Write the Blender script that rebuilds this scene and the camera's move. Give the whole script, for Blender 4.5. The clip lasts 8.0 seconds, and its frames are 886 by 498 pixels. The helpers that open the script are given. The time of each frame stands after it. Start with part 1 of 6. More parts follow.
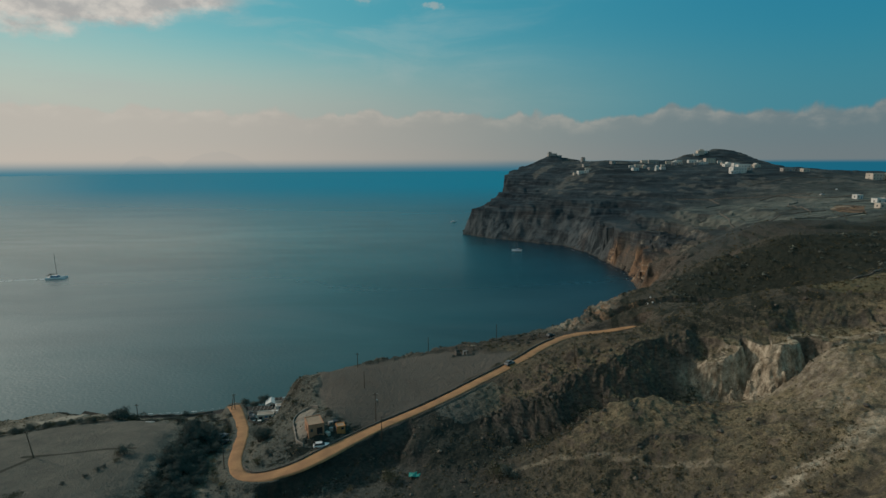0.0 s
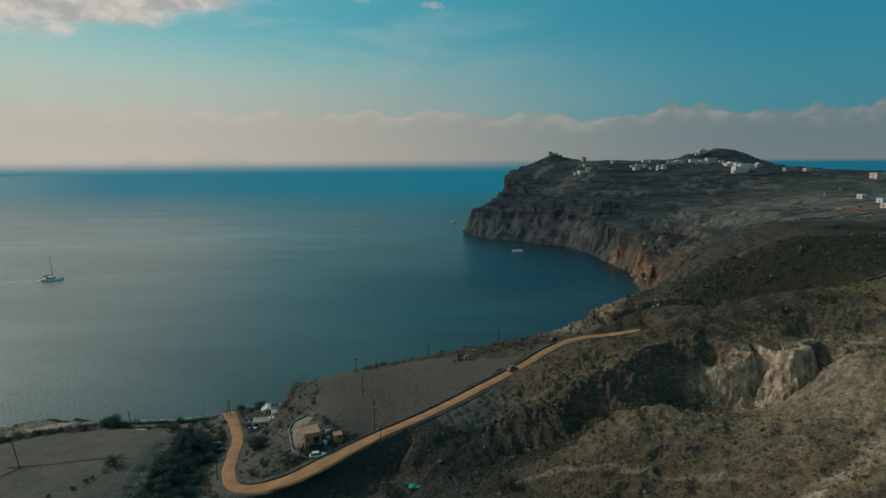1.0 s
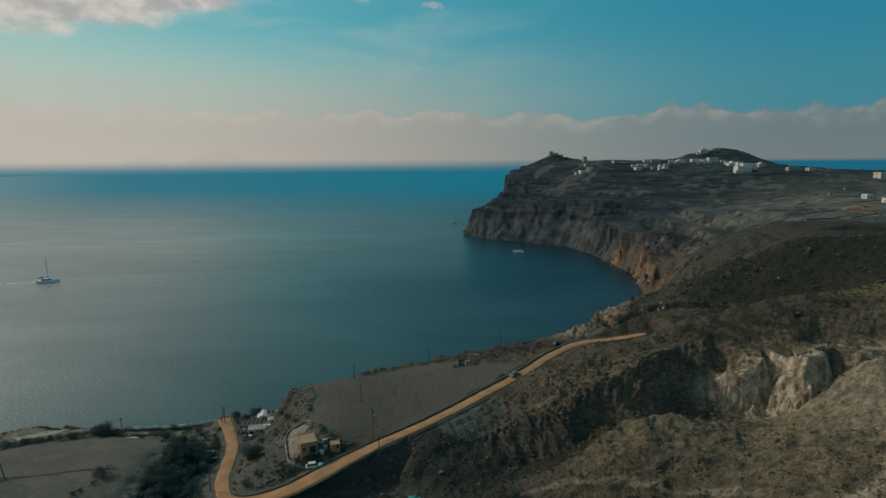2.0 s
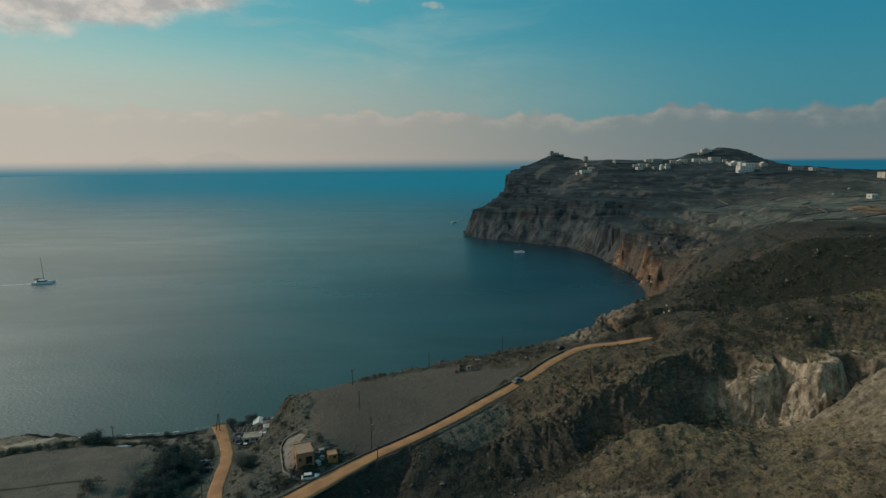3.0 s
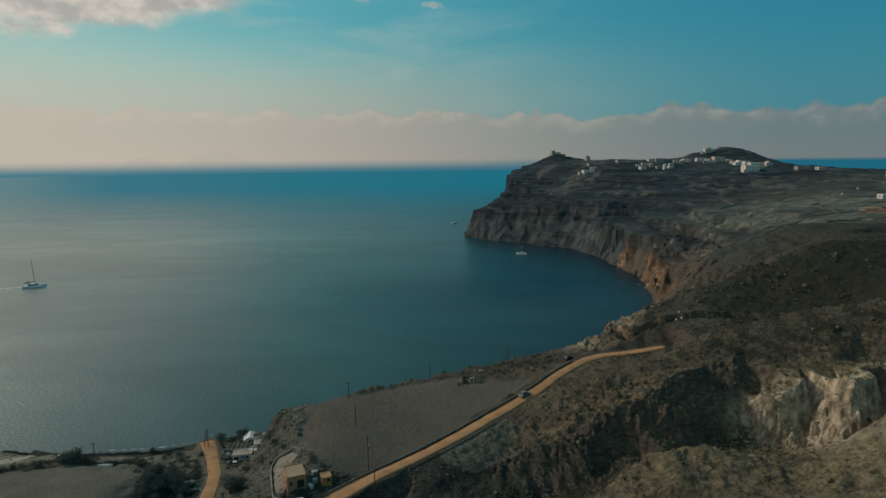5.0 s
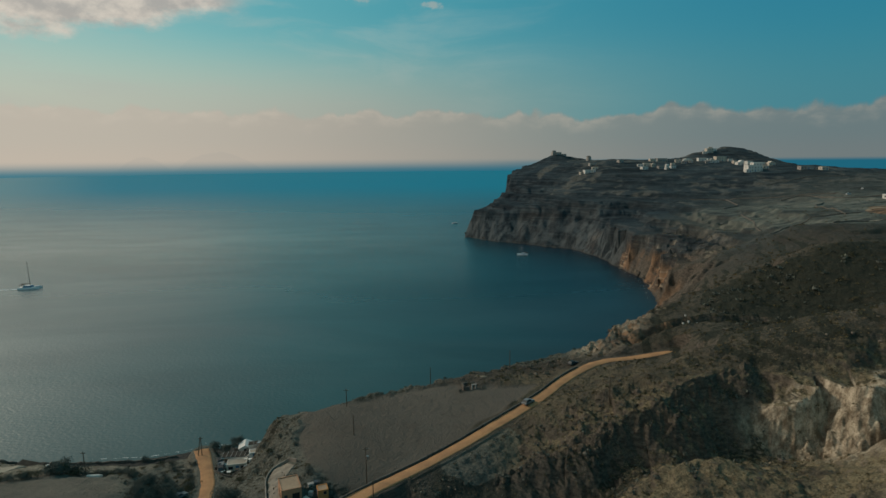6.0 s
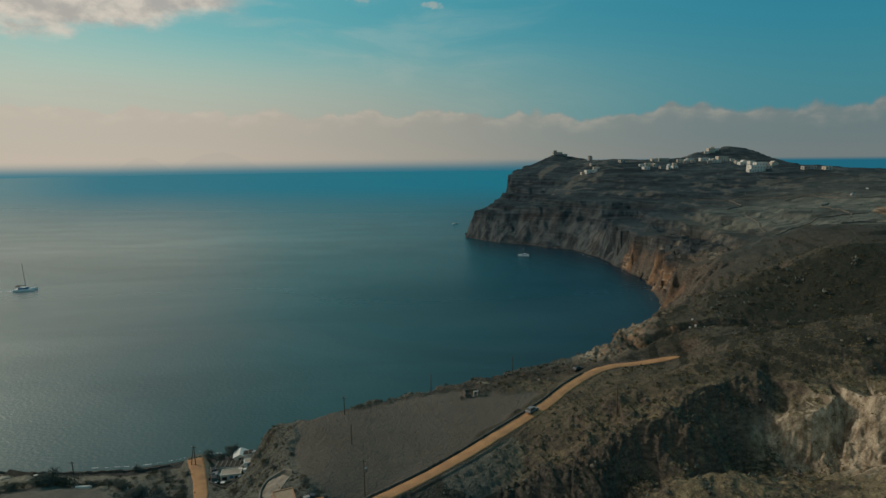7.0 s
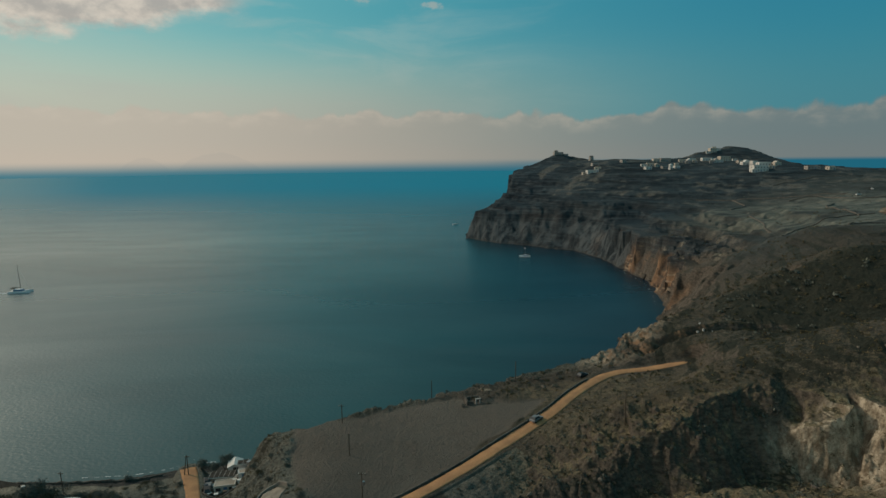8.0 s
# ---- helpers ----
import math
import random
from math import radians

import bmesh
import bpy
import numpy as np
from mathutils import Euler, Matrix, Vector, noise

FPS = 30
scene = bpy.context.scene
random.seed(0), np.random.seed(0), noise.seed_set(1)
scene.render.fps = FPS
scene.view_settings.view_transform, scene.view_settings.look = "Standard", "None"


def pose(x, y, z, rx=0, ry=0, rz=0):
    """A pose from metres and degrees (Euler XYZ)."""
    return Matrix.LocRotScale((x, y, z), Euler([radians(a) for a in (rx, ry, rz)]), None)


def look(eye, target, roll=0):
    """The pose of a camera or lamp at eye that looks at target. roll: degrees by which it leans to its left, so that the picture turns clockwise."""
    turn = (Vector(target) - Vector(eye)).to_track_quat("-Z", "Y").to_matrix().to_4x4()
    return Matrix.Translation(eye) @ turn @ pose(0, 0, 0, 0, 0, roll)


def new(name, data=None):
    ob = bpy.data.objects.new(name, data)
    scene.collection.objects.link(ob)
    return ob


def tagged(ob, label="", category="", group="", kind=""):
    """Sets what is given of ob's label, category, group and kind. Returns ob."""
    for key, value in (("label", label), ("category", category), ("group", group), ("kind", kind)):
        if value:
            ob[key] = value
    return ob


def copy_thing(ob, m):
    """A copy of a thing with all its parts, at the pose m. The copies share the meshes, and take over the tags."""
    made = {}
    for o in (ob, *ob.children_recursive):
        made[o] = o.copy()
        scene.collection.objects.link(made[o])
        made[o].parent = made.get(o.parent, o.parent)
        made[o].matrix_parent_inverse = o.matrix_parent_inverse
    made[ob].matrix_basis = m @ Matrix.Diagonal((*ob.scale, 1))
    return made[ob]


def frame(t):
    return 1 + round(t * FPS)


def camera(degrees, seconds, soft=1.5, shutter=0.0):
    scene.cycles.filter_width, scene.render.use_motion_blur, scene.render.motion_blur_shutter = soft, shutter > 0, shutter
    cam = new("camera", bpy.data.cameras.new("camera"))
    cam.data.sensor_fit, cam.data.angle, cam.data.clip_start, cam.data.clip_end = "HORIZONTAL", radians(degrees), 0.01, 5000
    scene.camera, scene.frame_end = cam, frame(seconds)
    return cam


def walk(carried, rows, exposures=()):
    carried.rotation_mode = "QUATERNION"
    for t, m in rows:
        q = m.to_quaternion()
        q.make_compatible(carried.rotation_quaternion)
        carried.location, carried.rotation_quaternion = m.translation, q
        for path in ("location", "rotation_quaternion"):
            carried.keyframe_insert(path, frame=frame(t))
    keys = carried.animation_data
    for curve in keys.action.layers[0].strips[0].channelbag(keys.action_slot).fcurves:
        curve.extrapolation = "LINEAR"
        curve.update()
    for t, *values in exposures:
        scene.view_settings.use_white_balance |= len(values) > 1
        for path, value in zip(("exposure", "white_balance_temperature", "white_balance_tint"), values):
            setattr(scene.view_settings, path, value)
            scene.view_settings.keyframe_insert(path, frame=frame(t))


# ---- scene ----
cam = camera(73.7, 8.0, soft=1.5)
# seconds, eye, yaw, pitch, roll: a slow, level flight over the shore
ROWS = [
    (0, -0.000, 0.000, 92.000, 0.0030, -8.5333, 0.2700),
    (0.5, -0.105, 2.750, 91.982, -0.0019, -8.5416, 0.2969),
    (1, -0.210, 5.500, 91.965, -0.0058, -8.5490, 0.3231),
    (1.5, -0.315, 8.250, 91.947, -0.0088, -8.5555, 0.3486),
    (3, -0.630, 16.500, 91.894, -0.0120, -8.5693, 0.4208),
    (3.5, -0.735, 19.250, 91.876, -0.0111, -8.5721, 0.4435),
    (4, -0.840, 22.000, 91.858, -0.0093, -8.5738, 0.4654),
    (4.5, -0.945, 24.750, 91.840, -0.0065, -8.5747, 0.4866),
    (6, -1.260, 33.000, 91.787, 0.0076, -8.5716, 0.5460),
    (6.5, -1.365, 35.750, 91.769, 0.0142, -8.5687, 0.5644),
    (7, -1.470, 38.500, 91.752, 0.0219, -8.5648, 0.5820),
    (7.5, -1.575, 41.250, 91.734, 0.0304, -8.5601, 0.5990),
    (8, -1.680, 44.000, 91.716, 0.0399, -8.5543, 0.6152),
]
walk(cam, [(t, pose(x, y, z, 0, 0, yaw) @ pose(0, 0, 0, pitch) @ pose(0, 0, 0, 0, roll) @ pose(0, 0, 0, 90))
           for t, x, y, z, yaw, pitch, roll in ROWS],
     [(0, 0, 6460, 10), (4, 0, 6640, 10), (8, 0, 6880, 10)])      # the picture warms a little on the way

# ---- world, sun ----
SUN_AZ, SUN_EL = radians(-64), radians(29)      # azimuth from +y, towards -x


class Nodes:
    """Short-hand for node trees."""

    def __init__(self, tree):
        self.t = tree
        tree.nodes.clear()

    def n(self, kind, **kw):
        nd = self.t.nodes.new(kind)
        for k, v in kw.items():
            setattr(nd, k, v)
        return nd

    def put(self, sock, v):
        if hasattr(v, "is_output"):
            self.t.links.new(v, sock)
        elif isinstance(v, tuple) and len(v) == 3 and sock.type == "RGBA":
            sock.default_value = (*v, 1)
        else:
            sock.default_value = v

    def m(self, op, a, b=0.0, c=0.0, clamp=False):
        nd = self.n("ShaderNodeMath", operation=op, use_clamp=clamp)
        for s, v in zip(nd.inputs, (a, b, c)):
            self.put(s, v)
        return nd.outputs[0]

    def mix(self, f, a, b, blend="MIX"):
        nd = self.n("ShaderNodeMix", data_type="RGBA", blend_type=blend)
        self.put(nd.inputs[0], f)
        self.put(nd.inputs[6], a)
        self.put(nd.inputs[7], b)
        return nd.outputs[2]

    def step(self, v, lo, hi, a=0.0, b=1.0):
        nd = self.n("ShaderNodeMapRange", interpolation_type="SMOOTHSTEP")
        for s, w in zip(nd.inputs, (v, lo, hi, a, b)):
            self.put(s, w)
        return nd.outputs[0]

    def noise(self, vec, scale, detail=4.0, rough=0.55, dist=0.0):
        nd = self.n("ShaderNodeTexNoise")
        if vec is not None:
            self.put(nd.inputs["Vector"], vec)
        nd.inputs["Scale"].default_value = scale
        nd.inputs["Detail"].default_value = detail
        nd.inputs["Roughness"].default_value = rough
        nd.inputs["Distortion"].default_value = dist
        return nd.outputs[0]

    def stretch(self, vec, sx, sy, sz):
        nd = self.n("ShaderNodeMapping")
        self.put(nd.inputs[0], vec)
        nd.inputs["Scale"].default_value = (sx, sy, sz)
        return nd.outputs[0]


def build_world():
    world = bpy.data.worlds.new("sky")
    scene.world = world
    world.use_nodes = True
    k = Nodes(world.node_tree)
    way = k.n("ShaderNodeTexCoord").outputs["Generated"]
    sep = k.n("ShaderNodeSeparateXYZ")
    k.put(sep.inputs[0], way)
    x, z = sep.outputs[0], sep.outputs[2]
    sky = k.n("ShaderNodeTexSky", sky_type="NISHITA", sun_disc=False, sun_elevation=SUN_EL, sun_rotation=SUN_AZ,
              air_density=1.0, dust_density=2.0)
    side = k.step(x, -0.62, 0.6)                       # 0 towards the sun, 1 away from it
    low = k.mix(side, (0.33, 0.58, 0.505), (0.022, 0.232, 0.315))
    high = k.mix(side, (0.085, 0.43, 0.49), (0.014, 0.21, 0.32))
    blue = k.mix(k.step(z, 0.09, 0.24), low, high)
    blue = k.mix(k.step(z, 0.25, 0.75), blue, (0.048, 0.275, 0.35))
    blue = k.mix(0.12, blue, k.mix(1.0, sky.outputs[0], (0.05, 0.06, 0.06), "MULTIPLY"))
    # glow of the hazy air round the sun
    dot = k.n("ShaderNodeVectorMath", operation="DOT_PRODUCT")
    k.put(dot.inputs[0], way)
    dot.inputs[1].default_value = (math.sin(SUN_AZ) * math.cos(SUN_EL), math.cos(SUN_AZ) * math.cos(SUN_EL), math.sin(SUN_EL))
    glow = k.m("POWER", k.m("MAXIMUM", dot.outputs["Value"], 0.0), 6.0)
    blue = k.mix(k.m("MULTIPLY", glow, 0.5), blue, (0.62, 0.58, 0.50))
    # thin veils in the upper sky
    veil = k.noise(k.stretch(way, 3.0, 3.0, 14.0), 1.6, 6.0, 0.6, 0.4)
    veil = k.m("MULTIPLY", k.step(veil, 0.45, 0.75, 0.0, 0.4), k.step(side, 0.95, 0.2))
    blue = k.mix(veil, blue, (0.36, 0.47, 0.46))
    # hazy bank of cloud along the horizon with a bumpy upper rim
    haze = k.mix(side, (0.50, 0.450, 0.395), (0.172, 0.182, 0.180))
    rim_noise = k.noise(k.stretch(way, 1.0, 1.0, 0.6), 17.0, 5.0, 0.55)
    broad = k.noise(way, 4.0, 2.0)
    top = k.m("ADD", k.m("MULTIPLY_ADD", rim_noise, 0.050, 0.038), k.m("MULTIPLY", broad, 0.030))
    lumps = k.step(k.noise(k.stretch(way, 1.0, 1.0, 0.6), 11.0, 2.0), 0.50, 0.62, -0.008, 0.003)
    top = k.m("ADD", top, k.m("MULTIPLY", lumps, k.step(side, 0.5, 0.9)))
    depth = k.m("SUBTRACT", top, z)
    bank = k.step(depth, -0.003, 0.006)
    rim = k.m("MULTIPLY", k.step(depth, 0.028, 0.002), bank)
    puffs = k.step(k.noise(k.stretch(way, 1.0, 1.0, 2.2), 26.0, 4.0), 0.35, 0.7)
    bank_col = k.mix(k.m("MULTIPLY", rim, k.m("MULTIPLY_ADD", puffs, 0.62, 0.05)), haze, k.mix(side, (0.60, 0.53, 0.46), (0.42, 0.36, 0.30)))
    soft = k.m("MULTIPLY", k.step(z, 0.20, 0.05), k.step(side, 0.2, 1.0, 0.75, 0.15))
    col = k.mix(soft, blue, haze)
    col = k.mix(k.m("MULTIPLY", bank, 0.7), col, bank_col)
    # warm band close over the sea
    col = k.mix(k.step(z, 0.04, 0.0, 0.0, 0.35), col, k.mix(side, (0.56, 0.475, 0.40), (0.19, 0.20, 0.20)))
    # one ragged cloud high on the sunny side
    cl = k.noise(k.stretch(way, 1.0, 1.0, 2.0), 13.0, 7.0, 0.62)
    edge = k.m("MULTIPLY_ADD", k.m("SUBTRACT", cl, 0.5), -0.075, k.step(x, -0.60, -0.27, 0.170, 0.222))
    cl = k.m("MULTIPLY", k.step(k.m("SUBTRACT", z, edge), -0.010, 0.018), k.step(x, -0.27, -0.345))
    tone = k.noise(k.stretch(way, 1.0, 1.0, 1.6), 22.0, 5.0, 0.6)
    col = k.mix(k.m("MULTIPLY", cl, 0.85), col, k.mix(k.step(tone, 0.35, 0.68), (0.42, 0.38, 0.36), (0.68, 0.60, 0.53)))
    # far islands, faint in the haze
    y = sep.outputs[1]
    az = k.m("DIVIDE", x, k.m("MAXIMUM", y, 0.05))
    # two loose puffs over the bay
    def puff(c, h, w, t):
        u, v = k.m("DIVIDE", k.m("SUBTRACT", az, c), w), k.m("DIVIDE", k.m("SUBTRACT", z, h), t)
        r2 = k.m("ADD", k.m("MULTIPLY", u, u), k.m("MULTIPLY", v, v))
        return k.step(k.m("ADD", r2, k.m("MULTIPLY", k.m("SUBTRACT", cl_fine, 0.5), 4.5)), 1.3, -0.3, 0.0, 0.45)
    cl_fine = k.noise(k.stretch(way, 1.0, 1.0, 1.8), 60.0, 4.0, 0.6)
    col = k.mix(k.m("MAXIMUM", puff(-0.014, 0.239, 0.020, 0.006), puff(-0.130, 0.247, 0.020, 0.006)), col, (0.50, 0.46, 0.40))
    def isle(c, w, h):
        u = k.m("DIVIDE", k.m("SUBTRACT", az, c), w)
        crest = k.m("MULTIPLY", k.m("SUBTRACT", 1.0, k.m("MULTIPLY", u, u)), h)
        crest = k.m("ADD", crest, k.m("MULTIPLY", k.m("SUBTRACT", k.noise(way, 60.0, 3.0), 0.5), h * 0.5))
        return k.step(k.m("SUBTRACT", crest, z), 0.0, 0.0025)
    land = k.m("MAXIMUM", isle(-0.375, 0.055, 0.016), isle(-0.50, 0.03, 0.009))
    col = k.mix(k.m("MULTIPLY", land, 0.10), col, (0.22, 0.26, 0.28))
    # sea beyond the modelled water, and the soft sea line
    # paler towards the sun: haze over the water is painted into its colour
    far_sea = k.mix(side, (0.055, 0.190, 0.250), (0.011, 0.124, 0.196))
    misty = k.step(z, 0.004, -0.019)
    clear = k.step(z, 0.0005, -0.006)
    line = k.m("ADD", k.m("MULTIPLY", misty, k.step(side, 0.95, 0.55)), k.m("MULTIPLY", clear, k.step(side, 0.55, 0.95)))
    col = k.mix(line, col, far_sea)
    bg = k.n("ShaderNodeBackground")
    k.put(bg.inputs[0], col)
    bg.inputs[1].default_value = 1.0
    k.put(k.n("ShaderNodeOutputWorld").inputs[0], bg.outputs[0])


build_world()
sun = new("sun", bpy.data.lights.new("sun", "SUN"))
sun.data.energy, sun.data.angle, sun.data.color = 2.1, radians(4), (1.0, 0.90, 0.75)
sun_from = Vector((math.sin(SUN_AZ) * math.cos(SUN_EL), math.cos(SUN_AZ) * math.cos(SUN_EL), math.sin(SUN_EL)))
sun.matrix_world = look(sun_from * 300 + Vector((0, 150, 0)), (0, 150, 0))

# ---- the lie of the land ----
def lattice(ix, iy, seed):
    h = (ix * 374761393 + iy * 668265263 + seed * 974634777) & 0x7FFFFFFF
    h = ((h ^ (h >> 13)) * 1274126177) & 0x7FFFFFFF
    return ((h ^ (h >> 16)) & 0xFFFF) / 32767.5 - 1.0


def vnoise(x, y, seed):
    x0, y0 = np.floor(x), np.floor(y)
    fx, fy = x - x0, y - y0
    ix, iy = x0.astype(np.int64), y0.astype(np.int64)
    fx, fy = fx * fx * (3 - 2 * fx), fy * fy * (3 - 2 * fy)
    a, b = lattice(ix, iy, seed), lattice(ix + 1, iy, seed)
    c, d = lattice(ix, iy + 1, seed), lattice(ix + 1, iy + 1, seed)
    return (a * (1 - fx) + b * fx) * (1 - fy) + (c * (1 - fx) + d * fx) * fy


def fbm(x, y, size, octaves, seed, gain=0.5):
    out, amp, tot = 0.0, 1.0, 0.0
    for o in range(octaves):
        c, s = math.cos(0.6 * o + seed), math.sin(0.6 * o + seed)
        f = 2.03 ** o / size
        out = out + amp * vnoise((c * x - s * y) * f + 17.3 * o, (s * x + c * y) * f - 9.1 * o, seed + o)
        tot += amp
        amp *= gain
    return out / tot


def ridged(x, y, size, octaves, seed):
    out, amp, tot = 0.0, 1.0, 0.0
    for o in range(octaves):
        out = out + amp * (1 - 2 * np.abs(fbm(x, y, size / 2.0 ** o, 2, seed + 31 * o)))
        tot += amp
        amp *= 0.5
    return out / tot


def sstep(v, lo, hi):
    t = np.clip((v - lo) / (hi - lo), 0, 1)
    return t * t * (3 - 2 * t)


def smooth_line(pts, step):
    """A Catmull-Rom line through pts, sampled about every step metres."""
    p = np.array(pts, float)
    p = np.vstack([2 * p[0] - p[1], p, 2 * p[-1] - p[-2]])
    out = []
    for i in range(1, len(p) - 2):
        a, b, c, d = p[i - 1:i + 3]
        n = max(2, int(np.linalg.norm((c - b)[:2]) / step))
        t = np.linspace(0, 1, n, endpoint=False)[:, None]
        out.append(0.5 * (2 * b + (c - a) * t + (2 * a - 5 * b + 4 * c - d) * t ** 2 + (3 * b - a - 3 * c + d) * t ** 3))
    return np.vstack(out + [p[-2:-1]])


def near_line(x, y, line, chunk=40000):
    """Distance to a line, and the values of its further columns at the nearest place."""
    a, b = line[:-1], line[1:]
    ab = (b - a)[:, :2]
    l2 = (ab ** 2).sum(1) + 1e-9
    dist, vals = np.empty(len(x)), np.empty((len(x), line.shape[1]))
    for s in range(0, len(x), chunk):
        px, py = x[s:s + chunk, None], y[s:s + chunk, None]
        t = np.clip(((px - a[:, 0]) * ab[:, 0] + (py - a[:, 1]) * ab[:, 1]) / l2, 0, 1)
        d2 = (px - a[:, 0] - t * ab[:, 0]) ** 2 + (py - a[:, 1] - t * ab[:, 1]) ** 2
        i = d2.argmin(1)
        r = np.arange(len(i))
        dist[s:s + chunk] = np.sqrt(d2[r, i])
        vals[s:s + chunk] = a[i] + t[r, i, None] * (b - a)[i]
    return dist, vals


def inside(x, y, poly):
    c = np.zeros(np.shape(x), bool)
    for (x0, y0), (x1, y1) in zip(poly, poly[1:] + poly[:1]):
        with np.errstate(divide="ignore", invalid="ignore"):
            c ^= ((y0 > y) != (y1 > y)) & (x < (x1 - x0) * (y - y0) / (y1 - y0) + x0)
    return c


# the waterline from the west round the cove and the cape: x, y, rise of the shore per metre, height up to which it rises so
COAST = [(-2400, 60, .5, 9), (-600, 140, .5, 9), (-260, 178, .5, 9), (-185, 191, .7, 7), (-158, 198, .6, 6), (-133, 203, .6, 6), (-120, 204.8, .4, 4), (-108, 205.2, .25, 3.5),
         (-96, 206, .2, 3), (-86, 209.2, .16, 3), (-78, 213, .15, 3), (-66, 213.5, .2, 5), (-54, 211, 1.1, 25), (-40, 210, 1.4, 30), (-18, 220, 1.4, 30),
         (6, 236, 1.4, 30), (30, 247, 1.4, 30), (45, 247, 1.9, 40), (56, 258, 2.0, 40), (73, 279, 1.3, 40), (96, 323, 1.1, 40),
         (122, 374, 1.0, 40), (136, 408, 1.3, 40), (143, 432, 1.8, 40), (150, 470, 2.2, 60)]
CAPE = [(149, 515, 2.6, 60), (145, 560, 2.4, 60), (138, 602, 1.3, 90), (126, 634, 0.95, 90), (102, 655, 0.9, 90), (76, 682, 0.95, 90),
        (51, 704, 1.3, 90), (33, 730, 2.4, 90), (27, 750, 3.0, 90), (42, 790, 2.2, 90), (66, 838, 2.4, 90), (83, 866, 6.0, 90), (90, 930, 5.0, 90), (112, 1010, 1.8, 90),
        (170, 1090, 1.2, 110), (330, 1190, 1.0, 110), (600, 1240, .9, 110), (1000, 1180, .6, 90), (1700, 1000, .4, 90), (2400, 900, .4, 90)]
SHORE = smooth_line(COAST + CAPE, 6.0)
SHORE = np.c_[SHORE, np.r_[0, np.cumsum(np.hypot(*np.diff(SHORE[:, :2], axis=0).T))]]

# road levels from the beach, round the hairpin and up past the field: x, y, z
ROAD = [(-76, 204, 4.2), (-73, 198.3, 4.8), (-68.1, 188.4, 5.5), (-63.8, 177.9, 6.5), (-60.8, 165.5, 8), (-58, 154.3, 9.5), (-54, 145.6, 10.5),
        (-49.2, 142.6, 11.1), (-43.5, 143, 12), (-37.3, 144.9, 13.5), (-31.6, 148.6, 15), (-19.3, 157.1, 17.5), (-7.5, 164, 19.7), (2.5, 171, 21.6),
        (11.3, 178.3, 23.2), (22.2, 189, 24.4), (28.3, 196, 24.9), (35.2, 205, 25.4), (43.0, 214.2, 25.3), (48.9, 220.2, 25), (54.3, 222.8, 25.1), (61.4, 224.0, 25.3), (67.8, 224.6, 26.1), (73, 224.5, 27.0), (77, 225, 27.6)]
ROAD_LINE = smooth_line(ROAD, 1.5)

# spot heights of the land by its parts: x, y, z
LOWLAND = [(-158, 192, 4.5), (-185, 185, 5), (-130, 190, 6.5), (-120, 194, 7.5), (-100, 198, 5), (-84, 203, 3.5), (-77, 149, 14.6), (-73.5, 134, 13.6), (-75, 142, 14), (-77.5, 167, 14), (-120, 170, 11.5), (-100, 172, 12.5), (-92, 184, 11), (-110, 186, 9), (-98, 150, 14.5), (-90, 192, 6),
           (-135, 150, 13.5), (-100, 130, 15), (-150, 110, 18), (-70, 128, 12), (-67, 150, 8), (-68, 165, 7.5), (-74, 180, 5), (-66, 140, 8.5), (-60, 198, 5.2), (-58, 190, 6.0), (-59, 204, 5.0), (-64, 190, 5.2),
           (-52, 196, 17), (-50, 178, 11.5), (-52, 165, 11), (-49, 152, 12), (-250, 150, 14), (-400, 100, 22), (-700, 60, 30)]
FIELD_EDGE = [(-36, 155, 17.4), (-33, 163, 18), (-45, 164, 15.2), (-44, 172, 15.2), (-28, 170, 18.6), (-46, 188, 17.4), (-42, 194, 20.2), (-36, 197, 20.7), (-20, 203, 21.3), (-5, 210, 22), (7, 216, 23),
              (22, 223, 22.2), (37, 228, 22.6), (45, 228, 23.9), (53, 236, 25.2), (-10, 185, 20.5), (10, 195, 22.8), (30, 207, 24.2), (56, 232, 25.5)]
GULLY = [(-24, 148, 9), (-30, 136, 8), (-45, 128, 9), (-10, 150, 11), (-2, 152, 15.5), (4, 146, 13), (20, 152, 15), (32, 153, 17), (46, 155, 19), (58, 158, 21), (68, 160, 23), (62, 166, 22.5), (68, 165.5, 22), (72, 170, 26), (76.5, 174, 33), (81, 178, 37.5), (-10, 138, 10), (-30, 120, 10),
         (10, 135, 14), (-5, 118, 14), (-40, 95, 17), (-80, 90, 20)]
RIM = [(41, 176, 35), (30, 176, 29), (72, 187, 40.5), (39, 191, 27), (50, 191, 31.5), (60, 199, 31.8), (67, 203, 34.2), (75, 205, 36.5), (20, 174, 23.5), (55, 180, 37.2), (84, 171, 39.5)]
MOUND = [(30, 139.5, 22.3), (37, 141, 26.5), (43, 143.5, 29.8), (50, 146, 31.2), (57, 146, 31), (63, 149, 28), (44.6, 133.6, 28.2), (45.6, 125, 23.8), (63, 123, 31.2), (55, 133, 29.5), (68, 111, 34), (40, 118, 21.5),
         (24, 124, 17.5), (20, 108, 18), (50, 103, 27), (84, 118, 38.5), (89, 137, 35.4), (76, 146, 28), (70, 140, 28.6), (93, 150, 35.4), (96.4, 147.5, 41), (98, 145, 44), (103, 143, 45.6), (110, 140, 46.3), (99, 152, 27), (110, 150, 33), (110, 125, 45), (105, 100, 47), (70, 80, 42), (30, 70, 28), (130, 150, 46), (150, 110, 58), (0, 60, 24)]
